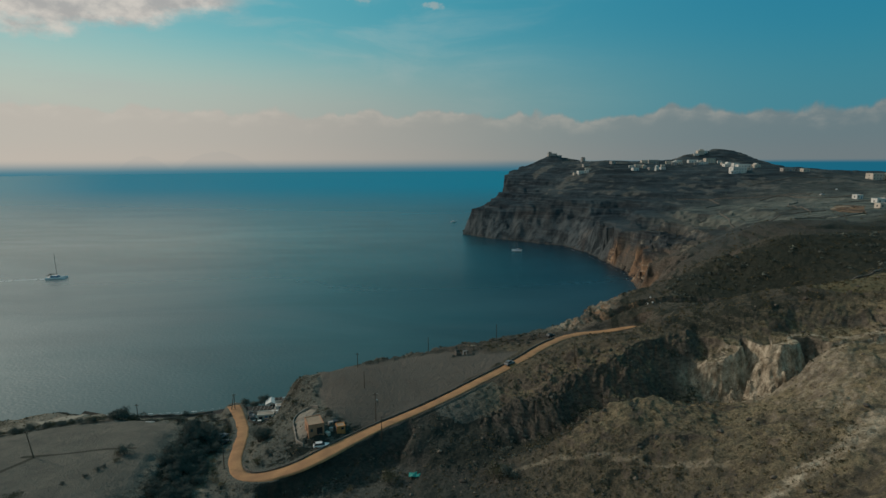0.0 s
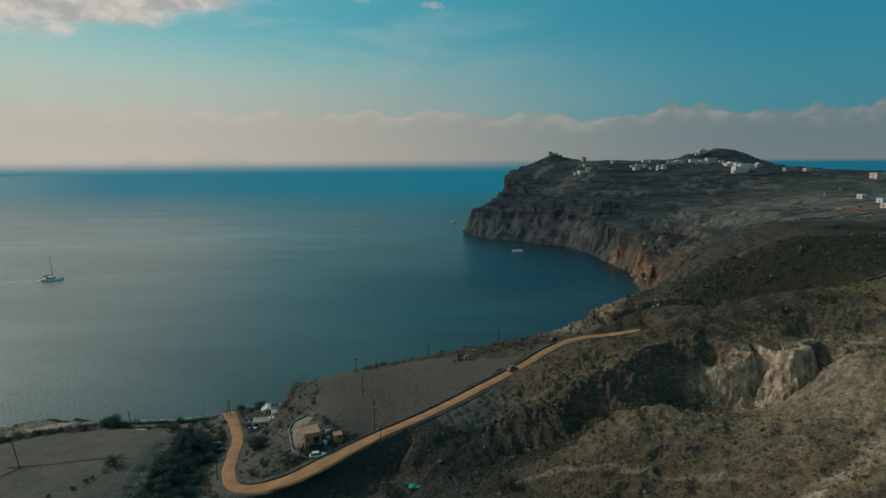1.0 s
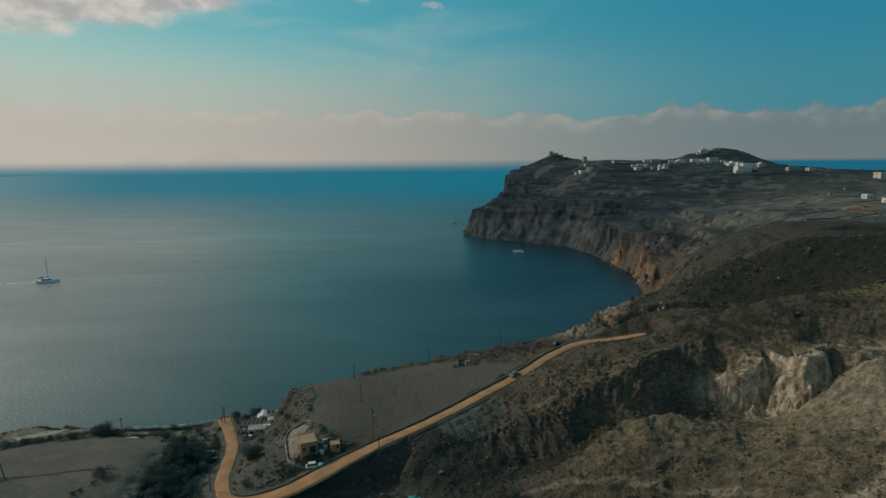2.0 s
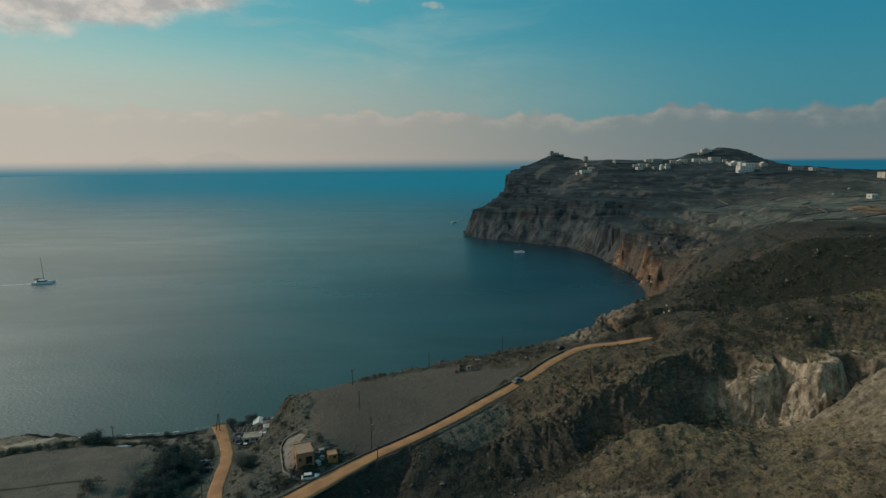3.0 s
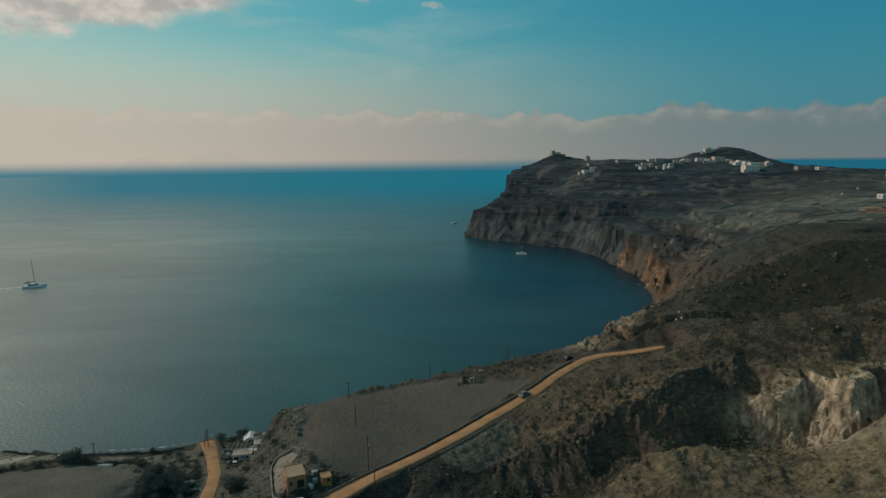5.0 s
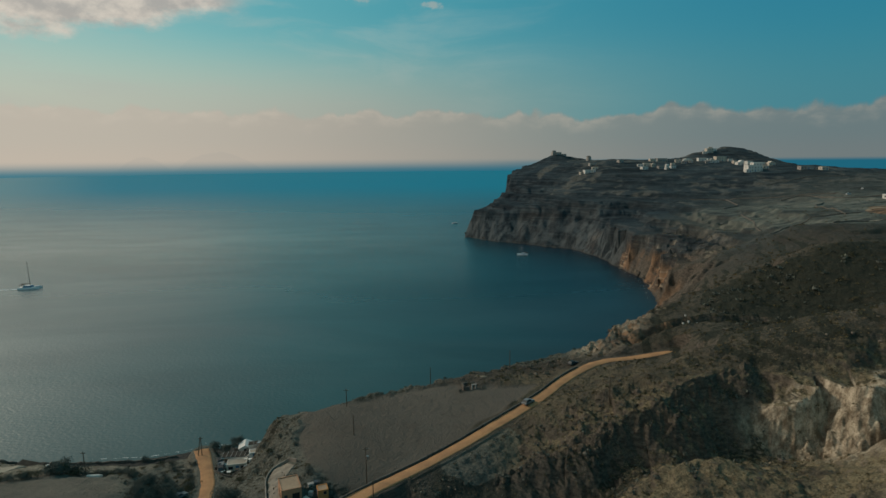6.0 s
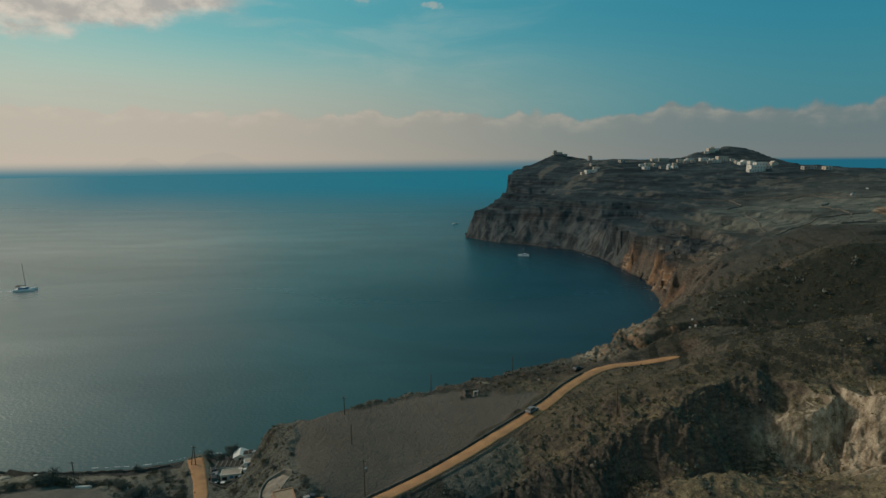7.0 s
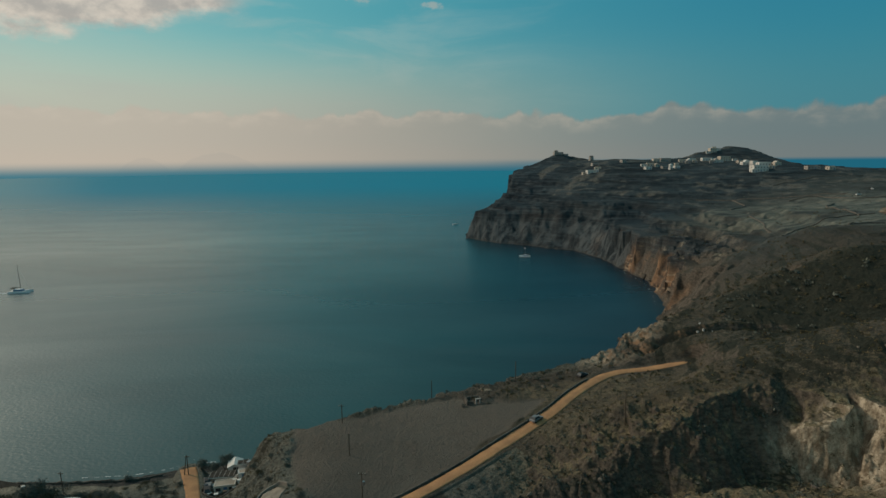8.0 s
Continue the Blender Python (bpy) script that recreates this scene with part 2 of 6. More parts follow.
FOOT = [(74, 160, 24.5), (84, 156, 25), (92, 154, 25.5), (104, 157, 28), (116, 152, 34), (99, 171, 41.8), (113, 172, 43.2), (128, 165, 45)]
# edges of broken ground: x, y, level of the edge; the land falls away to the right-hand side of the line's run
WHITE_CLIFF = [(73, 169.5, 31), (76.2, 166, 32.5), (78.8, 165, 34.5), (82.3, 164, 36.5), (86.4, 164.2, 38), (87.4, 167, 38.4), (88.8, 169.4, 39), (90.4, 167.4, 39), (90.8, 163.2, 39), (90.2, 159, 40.4), (92.3, 156.8, 41.2),
               (96.8, 157, 41.4), (99.2, 159.5, 41), (102, 166, 40.3), (107.2, 166, 40.2), (110.8, 163, 40.3), (118.2, 161, 41), (126, 160, 43)]
RAVINE_RIM = [(8, 163, 17), (18.9, 164, 20.5), (27.3, 165, 25.4), (31, 163.6, 27.4), (35.4, 165, 29.2), (39, 163.2, 31.5), (43.1, 164.5, 33.3), (48, 164.4, 34.4), (52.3, 167, 35.3), (55.6, 171, 36.4), (62.9, 174, 37.7), (66.7, 176.5, 37.6), (72, 179.5, 38.2), (79, 183, 39.4)]
TERRACES = [(95, 181, 45), (108, 182, 48.5), (118, 185, 51.5), (135, 178, 53), (150, 175, 56), (80, 192, 41), (99, 204, 43), (85, 210, 38), (120, 205, 46), (100, 226, 33), (122, 230, 34), (145, 235, 38),
            (85, 240, 33.8), (102, 248, 35.4), (111, 249, 37.5), (131, 257, 41), (64, 238, 28.6), (71, 246, 31.4), (142, 266, 48), (190, 240, 50), (170, 205, 54)]
SECOND_RIDGE = [(78, 252, 33.3), (87, 262, 34), (98, 268, 34.6), (110, 272, 38.5), (125, 276, 44.8), (138, 277, 50), (151, 277, 54), (164, 277, 56.3), (178, 277, 57.1), (191, 277, 57.3), (208, 275, 56.9), (240, 270, 57),
                (110, 284, 33), (126, 290, 37), (150, 294, 45), (180, 298, 49), (215, 298, 51), (95, 278, 29)]
COUNTRY = [(92, 290, 24), (139, 310, 37), (143, 347, 35.8), (188, 345, 54.8), (201, 319, 56), (118, 330, 24), (138, 402, 18.5), (148, 403, 21), (141, 416, 20), (148, 434, 21.5), (154, 455, 23), (156, 480, 25), (156, 515, 27), (152, 550, 29), (211, 449, 43.5), (154, 439, 24), (162, 497, 30), (178, 540, 36), (243, 441, 55), (331, 464, 59), (260, 330, 60),
           (320, 350, 61), (420, 380, 64), (300, 250, 62), (600, 400, 70), (300, 150, 72), (600, 100, 80), (1200, 200, 85), (1200, 600, 60)]
CAPE_TOP = [(33, 752, 29.5), (50, 772, 31), (78, 802, 42.5), (90, 858, 46.5), (98, 878, 64.5), (104, 905, 68), (110, 940, 73), (122, 962, 76.5), (134, 965, 79), (160, 975, 92), (177, 977, 100.5), (186, 977, 100.5), (198, 965, 91), (209, 884, 89.5), (206, 789, 77), (258, 860, 87), (302, 810, 80.5),
            (250, 980, 86), (300, 1060, 84), (200, 1050, 85), (350, 960, 89), (442, 700, 78.5), (520, 700, 75), (484, 650, 72), (352, 718, 79), (294, 660, 58), (227, 650, 52), (150, 720, 52), (250, 760, 74), (180, 620, 34), (120, 780, 50)]
BACK_HILL = [(401, 1030, 90.5), (424, 1040, 99.5), (453, 1050, 103.5), (466, 1058, 105), (473, 1060, 109.5), (493, 1062, 109), (510, 1062, 106), (527, 1060, 101), (546, 1055, 90), (561, 1050, 79), (474, 900, 81.5), (560, 900, 72), (620, 1000, 60), (800, 900, 52), (620, 800, 70),
             (700, 1100, 35), (560, 1150, 50), (420, 1130, 60), (700, 600, 70), (470, 1000, 94), (500, 1100, 88)]
SPOTS = np.array(LOWLAND + FIELD_EDGE + GULLY + RIM + MOUND + FOOT + TERRACES + SECOND_RIDGE + COUNTRY + CAPE_TOP + BACK_HILL, float)
FIELD = [(-43, 197), (-20, 203), (-5, 209), (3, 209.5), (10, 206), (17, 205), (26, 204.5), (29, 203), (20, 190.5), (9, 181), (-9, 166.5), (-20, 160), (-29, 163), (-37, 170), (-42, 184)]
WEST_FIELD = [(-150, 160), (-133, 168), (-114, 178), (-97, 184), (-84, 174), (-78.5, 164), (-77, 148), (-74.5, 134), (-84, 110), (-140, 105), (-180, 130)]


def spline_weights():
    p = SPOTS[:, :2]
    d = np.hypot(p[:, None, 0] - p[None, :, 0], p[:, None, 1] - p[None, :, 1])
    n = len(p)
    a = np.zeros((n + 3, n + 3))
    a[:n, :n] = d - np.eye(n) * 0.15
    a[:n, n], a[:n, n + 1:] = 1, p / 100
    a[n, :n], a[n + 1:, :n] = 1, p.T / 100
    return np.linalg.solve(a, np.r_[SPOTS[:, 2], 0, 0, 0])


SPLINE = spline_weights()


def top_surface(x, y, chunk=60000):
    out = np.empty(len(x))
    n = len(SPOTS)
    for s in range(0, len(x), chunk):
        px, py = x[s:s + chunk], y[s:s + chunk]
        d = np.sqrt((px[:, None] - SPOTS[:, 0]) ** 2 + (py[:, None] - SPOTS[:, 1]) ** 2 + 1.0)
        out[s:s + chunk] = d @ SPLINE[:n] + SPLINE[n] + SPLINE[n + 1] * px / 100 + SPLINE[n + 2] * py / 100
    return out


def scarp(z, x, y, edge, drop, face, reach, taper=(19, 31), fade=0.0, rag=1.1, size=3.2, crag=0.6):
    """Breaks the land along an edge: level behind it, a steep face of that drop before it."""
    x0, y0, x1, y1 = edge[:, 0].min() - reach, edge[:, 1].min() - reach, edge[:, 0].max() + reach, edge[:, 1].max() + reach
    n = np.where((x > x0) & (x < x1) & (y > y0) & (y < y1))[0]
    if not len(n):
        return z
    px, py = x[n] + 0.65 * rag * fbm(x[n], y[n], 1.25 * size, 3, 93), y[n] + rag * fbm(x[n], y[n], size, 3, 91)
    d, at = near_line(px, py, edge)
    poly = [tuple(p) for p in edge[:, :2]] + [(edge[-1, 0], 400), (edge[0, 0], 400)]
    behind = inside(px, py, poly)
    ends = sstep(px, edge[0, 0] - 1, edge[0, 0] + 4) * (1 - sstep(px, edge[-1, 0] - 5, edge[-1, 0] + 2))
    zi = z[n]
    up = at[:, 2] + (zi - at[:, 2]) * sstep(d, 1.0, reach)
    fall = drop * sstep(at[:, 2], *taper)
    if fade:
        fall = fall * (1 - sstep(px, edge[-1, 0] - fade, edge[-1, 0] - 1))
    foot = np.minimum(at[:, 2] - fall * (1 - np.exp(-d / face)), at[:, 2])
    down = foot + (zi - foot) * sstep(d, face * 1.2, reach)
    z = z.copy()
    ledge = 0.22 * drop * (ridged(x[n], y[n], 3.4, 2, 95) - 0.3 + 0.5 * ridged(x[n], y[n], 1.5, 2, 97) + 0.22 * ridged(x[n], y[n], 0.7, 2, 99)) * sstep(d, 0.2, 1.4) * (1 - sstep(d, 4.0, 7.5)) * ~behind
    z[n] = zi + (np.where(behind, up, down + crag * ledge) - zi) * ends
    return z


CLIFF_EDGE, RIM_EDGE = smooth_line(WHITE_CLIFF, 0.8), smooth_line(RAVINE_RIM, 1.0)
BANK_EDGE = smooth_line([(-47, 139.4, 10.9), (-40, 140.6, 12.2), (-35.6, 142.6, 13.3), (-30, 146.2, 14.9), (-17.7, 154.6, 17.3), (-9, 159.7, 19)], 1.0)
HIVE_EDGE = smooth_line([(62, 234.5, 27.5), (70, 238, 30), (80, 241, 32.8), (93, 243, 34.4), (105, 242, 34.6), (118, 239, 35)], 1.0)
OUTCROP_EDGE = smooth_line([(40, 128.4, 25.6), (44.5, 128, 26.8), (48.5, 129.5, 28.6), (52, 127.6, 29.4), (56, 127, 30), (60, 124, 30.6)], 0.8)


def ground_height(x, y):
    """Height of the land and the masks of its cover, for arrays of places."""
    x, y = np.ravel(x).astype(float), np.ravel(y).astype(float)
    far = np.hypot(x, y)
    # bend the plan a little, so that no edge runs straight
    wob = np.clip(far / 160, 0.6, 4)
    wx = x + wob * 1.5 * fbm(x, y, 14.0, 3, 5)
    wy = y + wob * 1.5 * fbm(x, y, 14.0, 3, 9)
    z = top_surface(wx, wy)
    shore, at = near_line(wx, wy, SHORE)
    # which side of the waterline: land lies to the right of the line's run
    land = inside(wx, wy, [tuple(p) for p in SHORE[:, :2]] + [(3000, 800), (3000, -3000), (-3000, -3000), (-3000, 60)])
    sd = np.where(land, shore, -shore)
    steep_sea = sstep(at[:, 2], 0.6, 1.1)
    # relief: ribs on the sea cliffs, hummocks inland
    slope_zone = steep_sea * (1 - sstep(sd, 60, 130))
    far_zone = sstep(y, 330, 480) * sstep(x, 0, 60)
    ribs = ridged(x, y, 26.0, 3, 3)
    z = z + slope_zone * far_zone * (2.6 * ribs - 0.6) * (1 - 0.7 * sstep(z, 60, 80))
    fx, fy = x + 1.8 * fbm(x, y, 7.0, 3, 15), y + 1.8 * fbm(x, y, 7.0, 3, 17)
    field = inside(fx, fy, FIELD).astype(float)
    fd, _ = near_line(fx, fy, np.array(FIELD + FIELD[:1], float))
    field = np.where(field > 0, sstep(fd, 0, 2.0), 0)
    west = inside(x, y, WEST_FIELD).astype(float)
    wd, _ = near_line(x, y, np.array(WEST_FIELD + WEST_FIELD[:1], float))
    west = np.where(west > 0, sstep(wd, 0, 3.0), 0)
    calm = np.maximum(field, west)
    rough = (1 - 0.95 * calm)
    z = z + rough * (0.9 * fbm(x, y, 16.0, 4, 21) + np.clip(far / 300, 0, 2) * 1.5 * fbm(x, y, 60.0, 4, 23))
    # eroded white and grey slopes on the near heights
    right = sstep(x, 10, 40) * (1 - sstep(y, 175, 190)) * sstep(y, 60, 90)
    z = z + right * (1.1 * ridged(x, y, 9.0, 3, 41) - 0.3 + 0.35 * ridged(x, y, 2.6, 2, 47))
    z = scarp(z, x, y, CLIFF_EDGE, 17.0, 2.9, 11.0, rag=2.6, size=5.0, crag=0.65)
    z = scarp(z, x, y, RIM_EDGE, 8.0, 4.2, 15.0, (24.5, 33), 17.0, 3.4, 8.0, 0.9)
    wall = sstep(x, 8, 20) * (1 - sstep(x, 58, 70)) * sstep(y, 148, 154) * (1 - sstep(y, 170, 180))
    z = z + wall * (1.9 * ridged(x, y, 7.0, 4, 43) + 2.3 * ridged(x + 0.5 * y, 0.4 * y, 7.5, 3, 45) - 1.8)
    z = scarp(z, x, y, HIVE_EDGE, 3.0, 1.3, 6.5, (20, 27), 6.0)
    z = scarp(z, x, y, OUTCROP_EDGE, 2.2, 1.2, 4.5)
    # soft terraces on the hillsides
    terr = sstep(x, 40, 70) * sstep(y, 172, 186) * (1 - sstep(y, 330, 420)) + 0.7 * sstep(y, 330, 420) * sstep(x, 120, 200)
    terr = np.clip(terr, 0, 1) * (1 - sstep(z, 95, 110))
    per = 2.6 + 0.6 * sstep(y, 300, 500)
    q = q0 = (z + 3.0 * fbm(x, y, 45, 3, 51)) / per
    stepped = (np.floor(q) + sstep(q - np.floor(q), 0.55, 1.0) - q) * per
    z = z + (0.6 - 0.1 * sstep(y, 300, 420)) * terr * stepped * (1 - slope_zone)
    # banded rock on the cape's face
    q = (z + 2.0 * fbm(x, y, 60, 2, 53)) / 8.0
    band = (np.floor(q) + sstep(q - np.floor(q), 0.25, 0.75) - q) * 8.0
    z = z + 0.9 * slope_zone * far_zone * band * (1 - sstep(z, 60, 75))
    q = (z + 3.0 * fbm(x, y, 90, 3, 55) + 0.02 * x) / 3.4
    band = (np.floor(q) + sstep(q - np.floor(q), 0.45, 0.8) - q) * 3.4
    z = z + 0.55 * slope_zone * far_zone * band * (1 - sstep(z, 60, 74))
    # the shore cuts the land off
    cove = sstep(y, 368, 390) * (1 - sstep(y, 520, 600)) * sstep(x, 90, 120)
    talus = sstep(y, 590, 640) * (1 - sstep(y, 735, 760)) * (1 - cove)
    ragged = 1 + (0.25 - 0.12 * talus) * fbm(x, y, 12.0, 3, 61)
    # buttresses and gullies of the cove
    run = at[:, 4] / 27.0 + 0.8 * fbm(at[:, 4], 0 * x, 50.0, 2, 67)
    tooth = run - np.floor(run)
    recess = (2.5 + 13.0 * tooth * (1 - sstep(tooth, 0.93, 1.0)) + 2.5 * fbm(x, y, 7.0, 3, 69) + 1.6 * ridged(x, y, 5.0, 2, 70)) * (0.6 + 0.8 * sstep(fbm(at[:, 4], 0 * x, 40.0, 2, 68), -0.4, 0.4))
    sdc = np.maximum(sd - cove * recess * sstep(sd, 0, 5), 0.25 * sd)
    sdc = np.where(cove > 0.02, np.maximum(sdc * (1 + 1.6 * cove), 0.25 * sd), sdc)
    rise = np.minimum(at[:, 2] * sdc, at[:, 3] - 20 * cove) + 0.6 * np.maximum(sdc - (at[:, 3] - 20 * cove) / at[:, 2], 0)
    prof = np.where(sd > 0, rise * ragged * (1 + (0.22 - 0.11 * talus + 0.4 * cove) * ridged(x, y, 11.0, 2, 63) * steep_sea + (0.10 * far_zone - 0.04 * talus + 0.25 * cove) * ridged(x, y, 24.0, 2, 65)), 1.3 * sd)
    z = np.where(sd > 0, np.minimum(z, prof + 0.15), np.maximum(prof, -12))
    cut = (sd > 0) & (z > prof - 0.5)
    crags = sstep(y, 376, 392) * (1 - sstep(y, 470, 520)) * sstep(x, 118, 128) * (1 - sstep(sd, 34, 58)) * sstep(sd, 4, 9)
    z = z + crags * (2.6 * ridged(x, y, 11.0, 3, 58) + 1.3 * ridged(x, y, 4.5, 2, 59) - 0.7)
    q = (z + 1.2 * fbm(x, y, 25, 2, 57)) / 4.2
    ledge = (np.floor(q) + sstep(q - np.floor(q), 0.3, 0.62) - q) * 4.2
    z = z + 0.7 * cove * ledge * sstep(sd, 2, 6) * (1 - sstep(z, 26, 34))
    # the road's bench
    road = np.full(len(x), 99.0)
    near = (x > -95) & (x < 125) & (y > 125) & (y < 245)
    d, v = near_line(x[near], y[near], ROAD_LINE)
    road[near] = d
    w = 1 - sstep(d, 2.7, 5.0)
    z[near] = z[near] * (1 - w) + v[:, 2] * w
    # spoil tipped down the lower side of the middle stretch
    k = np.where((x > -16) & (x < 28) & (y > 146) & (y < 190))[0]
    d, v = near_line(x[k], y[k], ROAD_LINE)
    tip = v[:, 2] - 0.25 - 0.27 * np.maximum(d - 2.6, 0) + 0.2 * fbm(x[k], y[k], 4.0, 3, 79)
    w = sstep(x[k], -13, -7) * (1 - sstep(x[k], 16, 26)) * (1 - sstep(d, 9, 15)) * (y[k] < v[:, 1])
    z[k] += (np.maximum(z[k], tip) - z[k]) * w
    # the hillside south of the upper road stays low enough to look over
    k = np.where((x > 44) & (x < 92) & (y > 190) & (y < 242))[0]
    d, v = near_line(x[k], y[k], ROAD_LINE)
    cap = v[:, 2] + 0.1 + 0.22 * np.maximum(d - 2.5, 0) + 0.25 * fbm(x[k], y[k], 6.0, 3, 77)
    cap = np.where(y[k] < v[:, 1], np.minimum(z[k], cap), z[k])
    w = sstep(x[k], 45, 50) * (1 - sstep(x[k], 73, 83)) * (1 - sstep(d, 20, 32))
    bank = v[:, 2] + 0.42 * np.maximum(d - 2.0, 0)
    cap = np.where(y[k] >= v[:, 1], np.minimum(z[k], bank + (z[k] - bank) * sstep(d, 8, 13)), cap)
    z[k] += (cap - z[k]) * w
    # bare rock on the point beyond the road's end
    point = sstep(x, 42, 46) * (1 - sstep(x, 84, 94)) * sstep(y, 228, 236) * (1 - sstep(y, 262, 280)) * sstep(sd, 1, 5) * (1 - sstep(sd, 16, 26))
    z = z + point * (2.2 * ridged(x, y, 8.0, 3, 75) + 1.2 * ridged(x, y, 3.0, 2, 76) - 1.0)
    bluff = sstep(x, -66, -56) * (1 - sstep(x, -12, 4)) * sstep(sd, 1, 4) * (1 - sstep(sd, 13, 20)) * (y > 168) * (1 - field)
    bluff = np.maximum(bluff, sstep(x, -64, -57) * (1 - sstep(x, -40, -37)) * sstep(y, 174, 180) * (1 - sstep(y, 206, 211)) * sstep(z, 7, 9) * (1 - field))
    z = z + bluff * (1.1 * ridged(x, y, 5.5, 3, 78) + 0.6 * ridged(x, y, 2.2, 2, 80) - 0.3)
    z = scarp(z, x, y, BANK_EDGE, 7.0, 2.0, 8.0, (24, 20.5))
    fine = (1 - sstep(far, 250, 500)) * rough * sstep(road, 3.2, 4.5)
    z = z + fine * (0.48 * fbm(x, y, 2.2, 3, 71) + 0.45 * ridged(x, y, 5.0, 3, 73) * sstep(x, -40, 20))
    z = np.where(sd < 0, np.minimum(z, -0.15 + 1.2 * np.maximum(sd, -10)), z)
    riser = np.where(q0 - np.floor(q0) > 0.62, 1.0, 0.0)
    return z, dict(riser=riser, field=field, west=west, sd=sd, steep=slope_zone, cut=cut.astype(float), road=road, terr=terr, right=right, point=point, crags=crags)


# ---- helpers for things ----
def link_mesh(name, verts, faces, mat, parent=None, label="", smooth=False):
    me = bpy.data.meshes.new(name)
    me.from_pydata([tuple(v) for v in verts], [], faces)
    me.materials.append(mat)
    if smooth:
        me.shade_smooth()
    ob = new(name, me)
    if parent is not None:
        ob.parent = parent
    if label:
        tagged(ob, label)
    return ob


def part(name, bm, mat, parent=None, label="", smooth=False):
    """Links a bmesh as one mesh object under a thing or a part."""
    me = bpy.data.meshes.new(name)
    bm.to_mesh(me)
    bm.free()
    me.materials.append(mat)
    if smooth:
        me.shade_smooth()
    ob = new(name, me)
    if parent is not None:
        ob.parent = parent
    if label:
        tagged(ob, label)
    return ob


def thing(name, m, label, category, group="", kind=""):
    ob = new(name)
    ob.empty_display_size = 0.3
    ob.matrix_world = m
    return tagged(ob, label, category, group, kind)


def box(bm, x0, x1, y0, y1, z0, z1, bevel=0.0):
    r = bmesh.ops.create_cube(bm, size=1.0)
    for v in r["verts"]:
        v.co = Vector(((x0 + x1) / 2 + v.co.x * (x1 - x0), (y0 + y1) / 2 + v.co.y * (y1 - y0), (z0 + z1) / 2 + v.co.z * (z1 - z0)))
    if bevel:
        ed = list({e for v in r["verts"] for e in v.link_edges})
        bmesh.ops.bevel(bm, geom=ed, offset=bevel, segments=2, affect="EDGES")
    return bm


def rod(bm, a, b, r0, r1, seg=8):
    a, b = Vector(a), Vector(b)
    d = b - a
    m = Matrix.Translation((a + b) / 2) @ d.to_track_quat("Z", "Y").to_matrix().to_4x4()
    bmesh.ops.create_cone(bm, cap_ends=True, segments=seg, radius1=r0, radius2=r1, depth=d.length, matrix=m)
    return bm


def material(name, build, rough=0.9, bump=None, metal=0.0, spec=0.3):
    """A Principled material; build(k, place) gives its colour, bump(k, place) its height in metres."""
    mat = bpy.data.materials.new(name)
    mat.use_nodes = True
    k = Nodes(mat.node_tree)
    place = k.n("ShaderNodeNewGeometry").outputs["Position"]
    sh = k.n("ShaderNodeBsdfPrincipled")
    k.put(sh.inputs["Base Color"], build(k, place))
    k.put(sh.inputs["Roughness"], rough(k, place) if callable(rough) else rough)
    sh.inputs["Metallic"].default_value = metal
    sh.inputs["Specular IOR Level"].default_value = spec
    if bump:
        bp = k.n("ShaderNodeBump")
        bp.inputs["Distance"].default_value = 1.0
        k.put(bp.inputs["Height"], bump(k, place))
        k.put(sh.inputs["Normal"], bp.outputs[0])
    k.put(k.n("ShaderNodeOutputMaterial").inputs[0], sh.outputs[0])
    return mat


def plain(col, vary=0.25, size=1.0):
    """Colour with two scales of wear."""
    def build(k, p):
        n = k.m("ADD", k.m("MULTIPLY", k.noise(p, 0.6 / size, 5.0), 0.6), k.m("MULTIPLY", k.noise(p, 5.0 / size, 4.0), 0.4))
        lo, hi = tuple(c * (1 - vary) for c in col), tuple(min(1, c * (1 + vary)) for c in col)
        return k.mix(k.step(n, 0.3, 0.7), lo, hi)
    return build


# ---- ground ----
def attr(k, name):
    return k.n("ShaderNodeAttribute", attribute_name=name).outputs["Fac"]


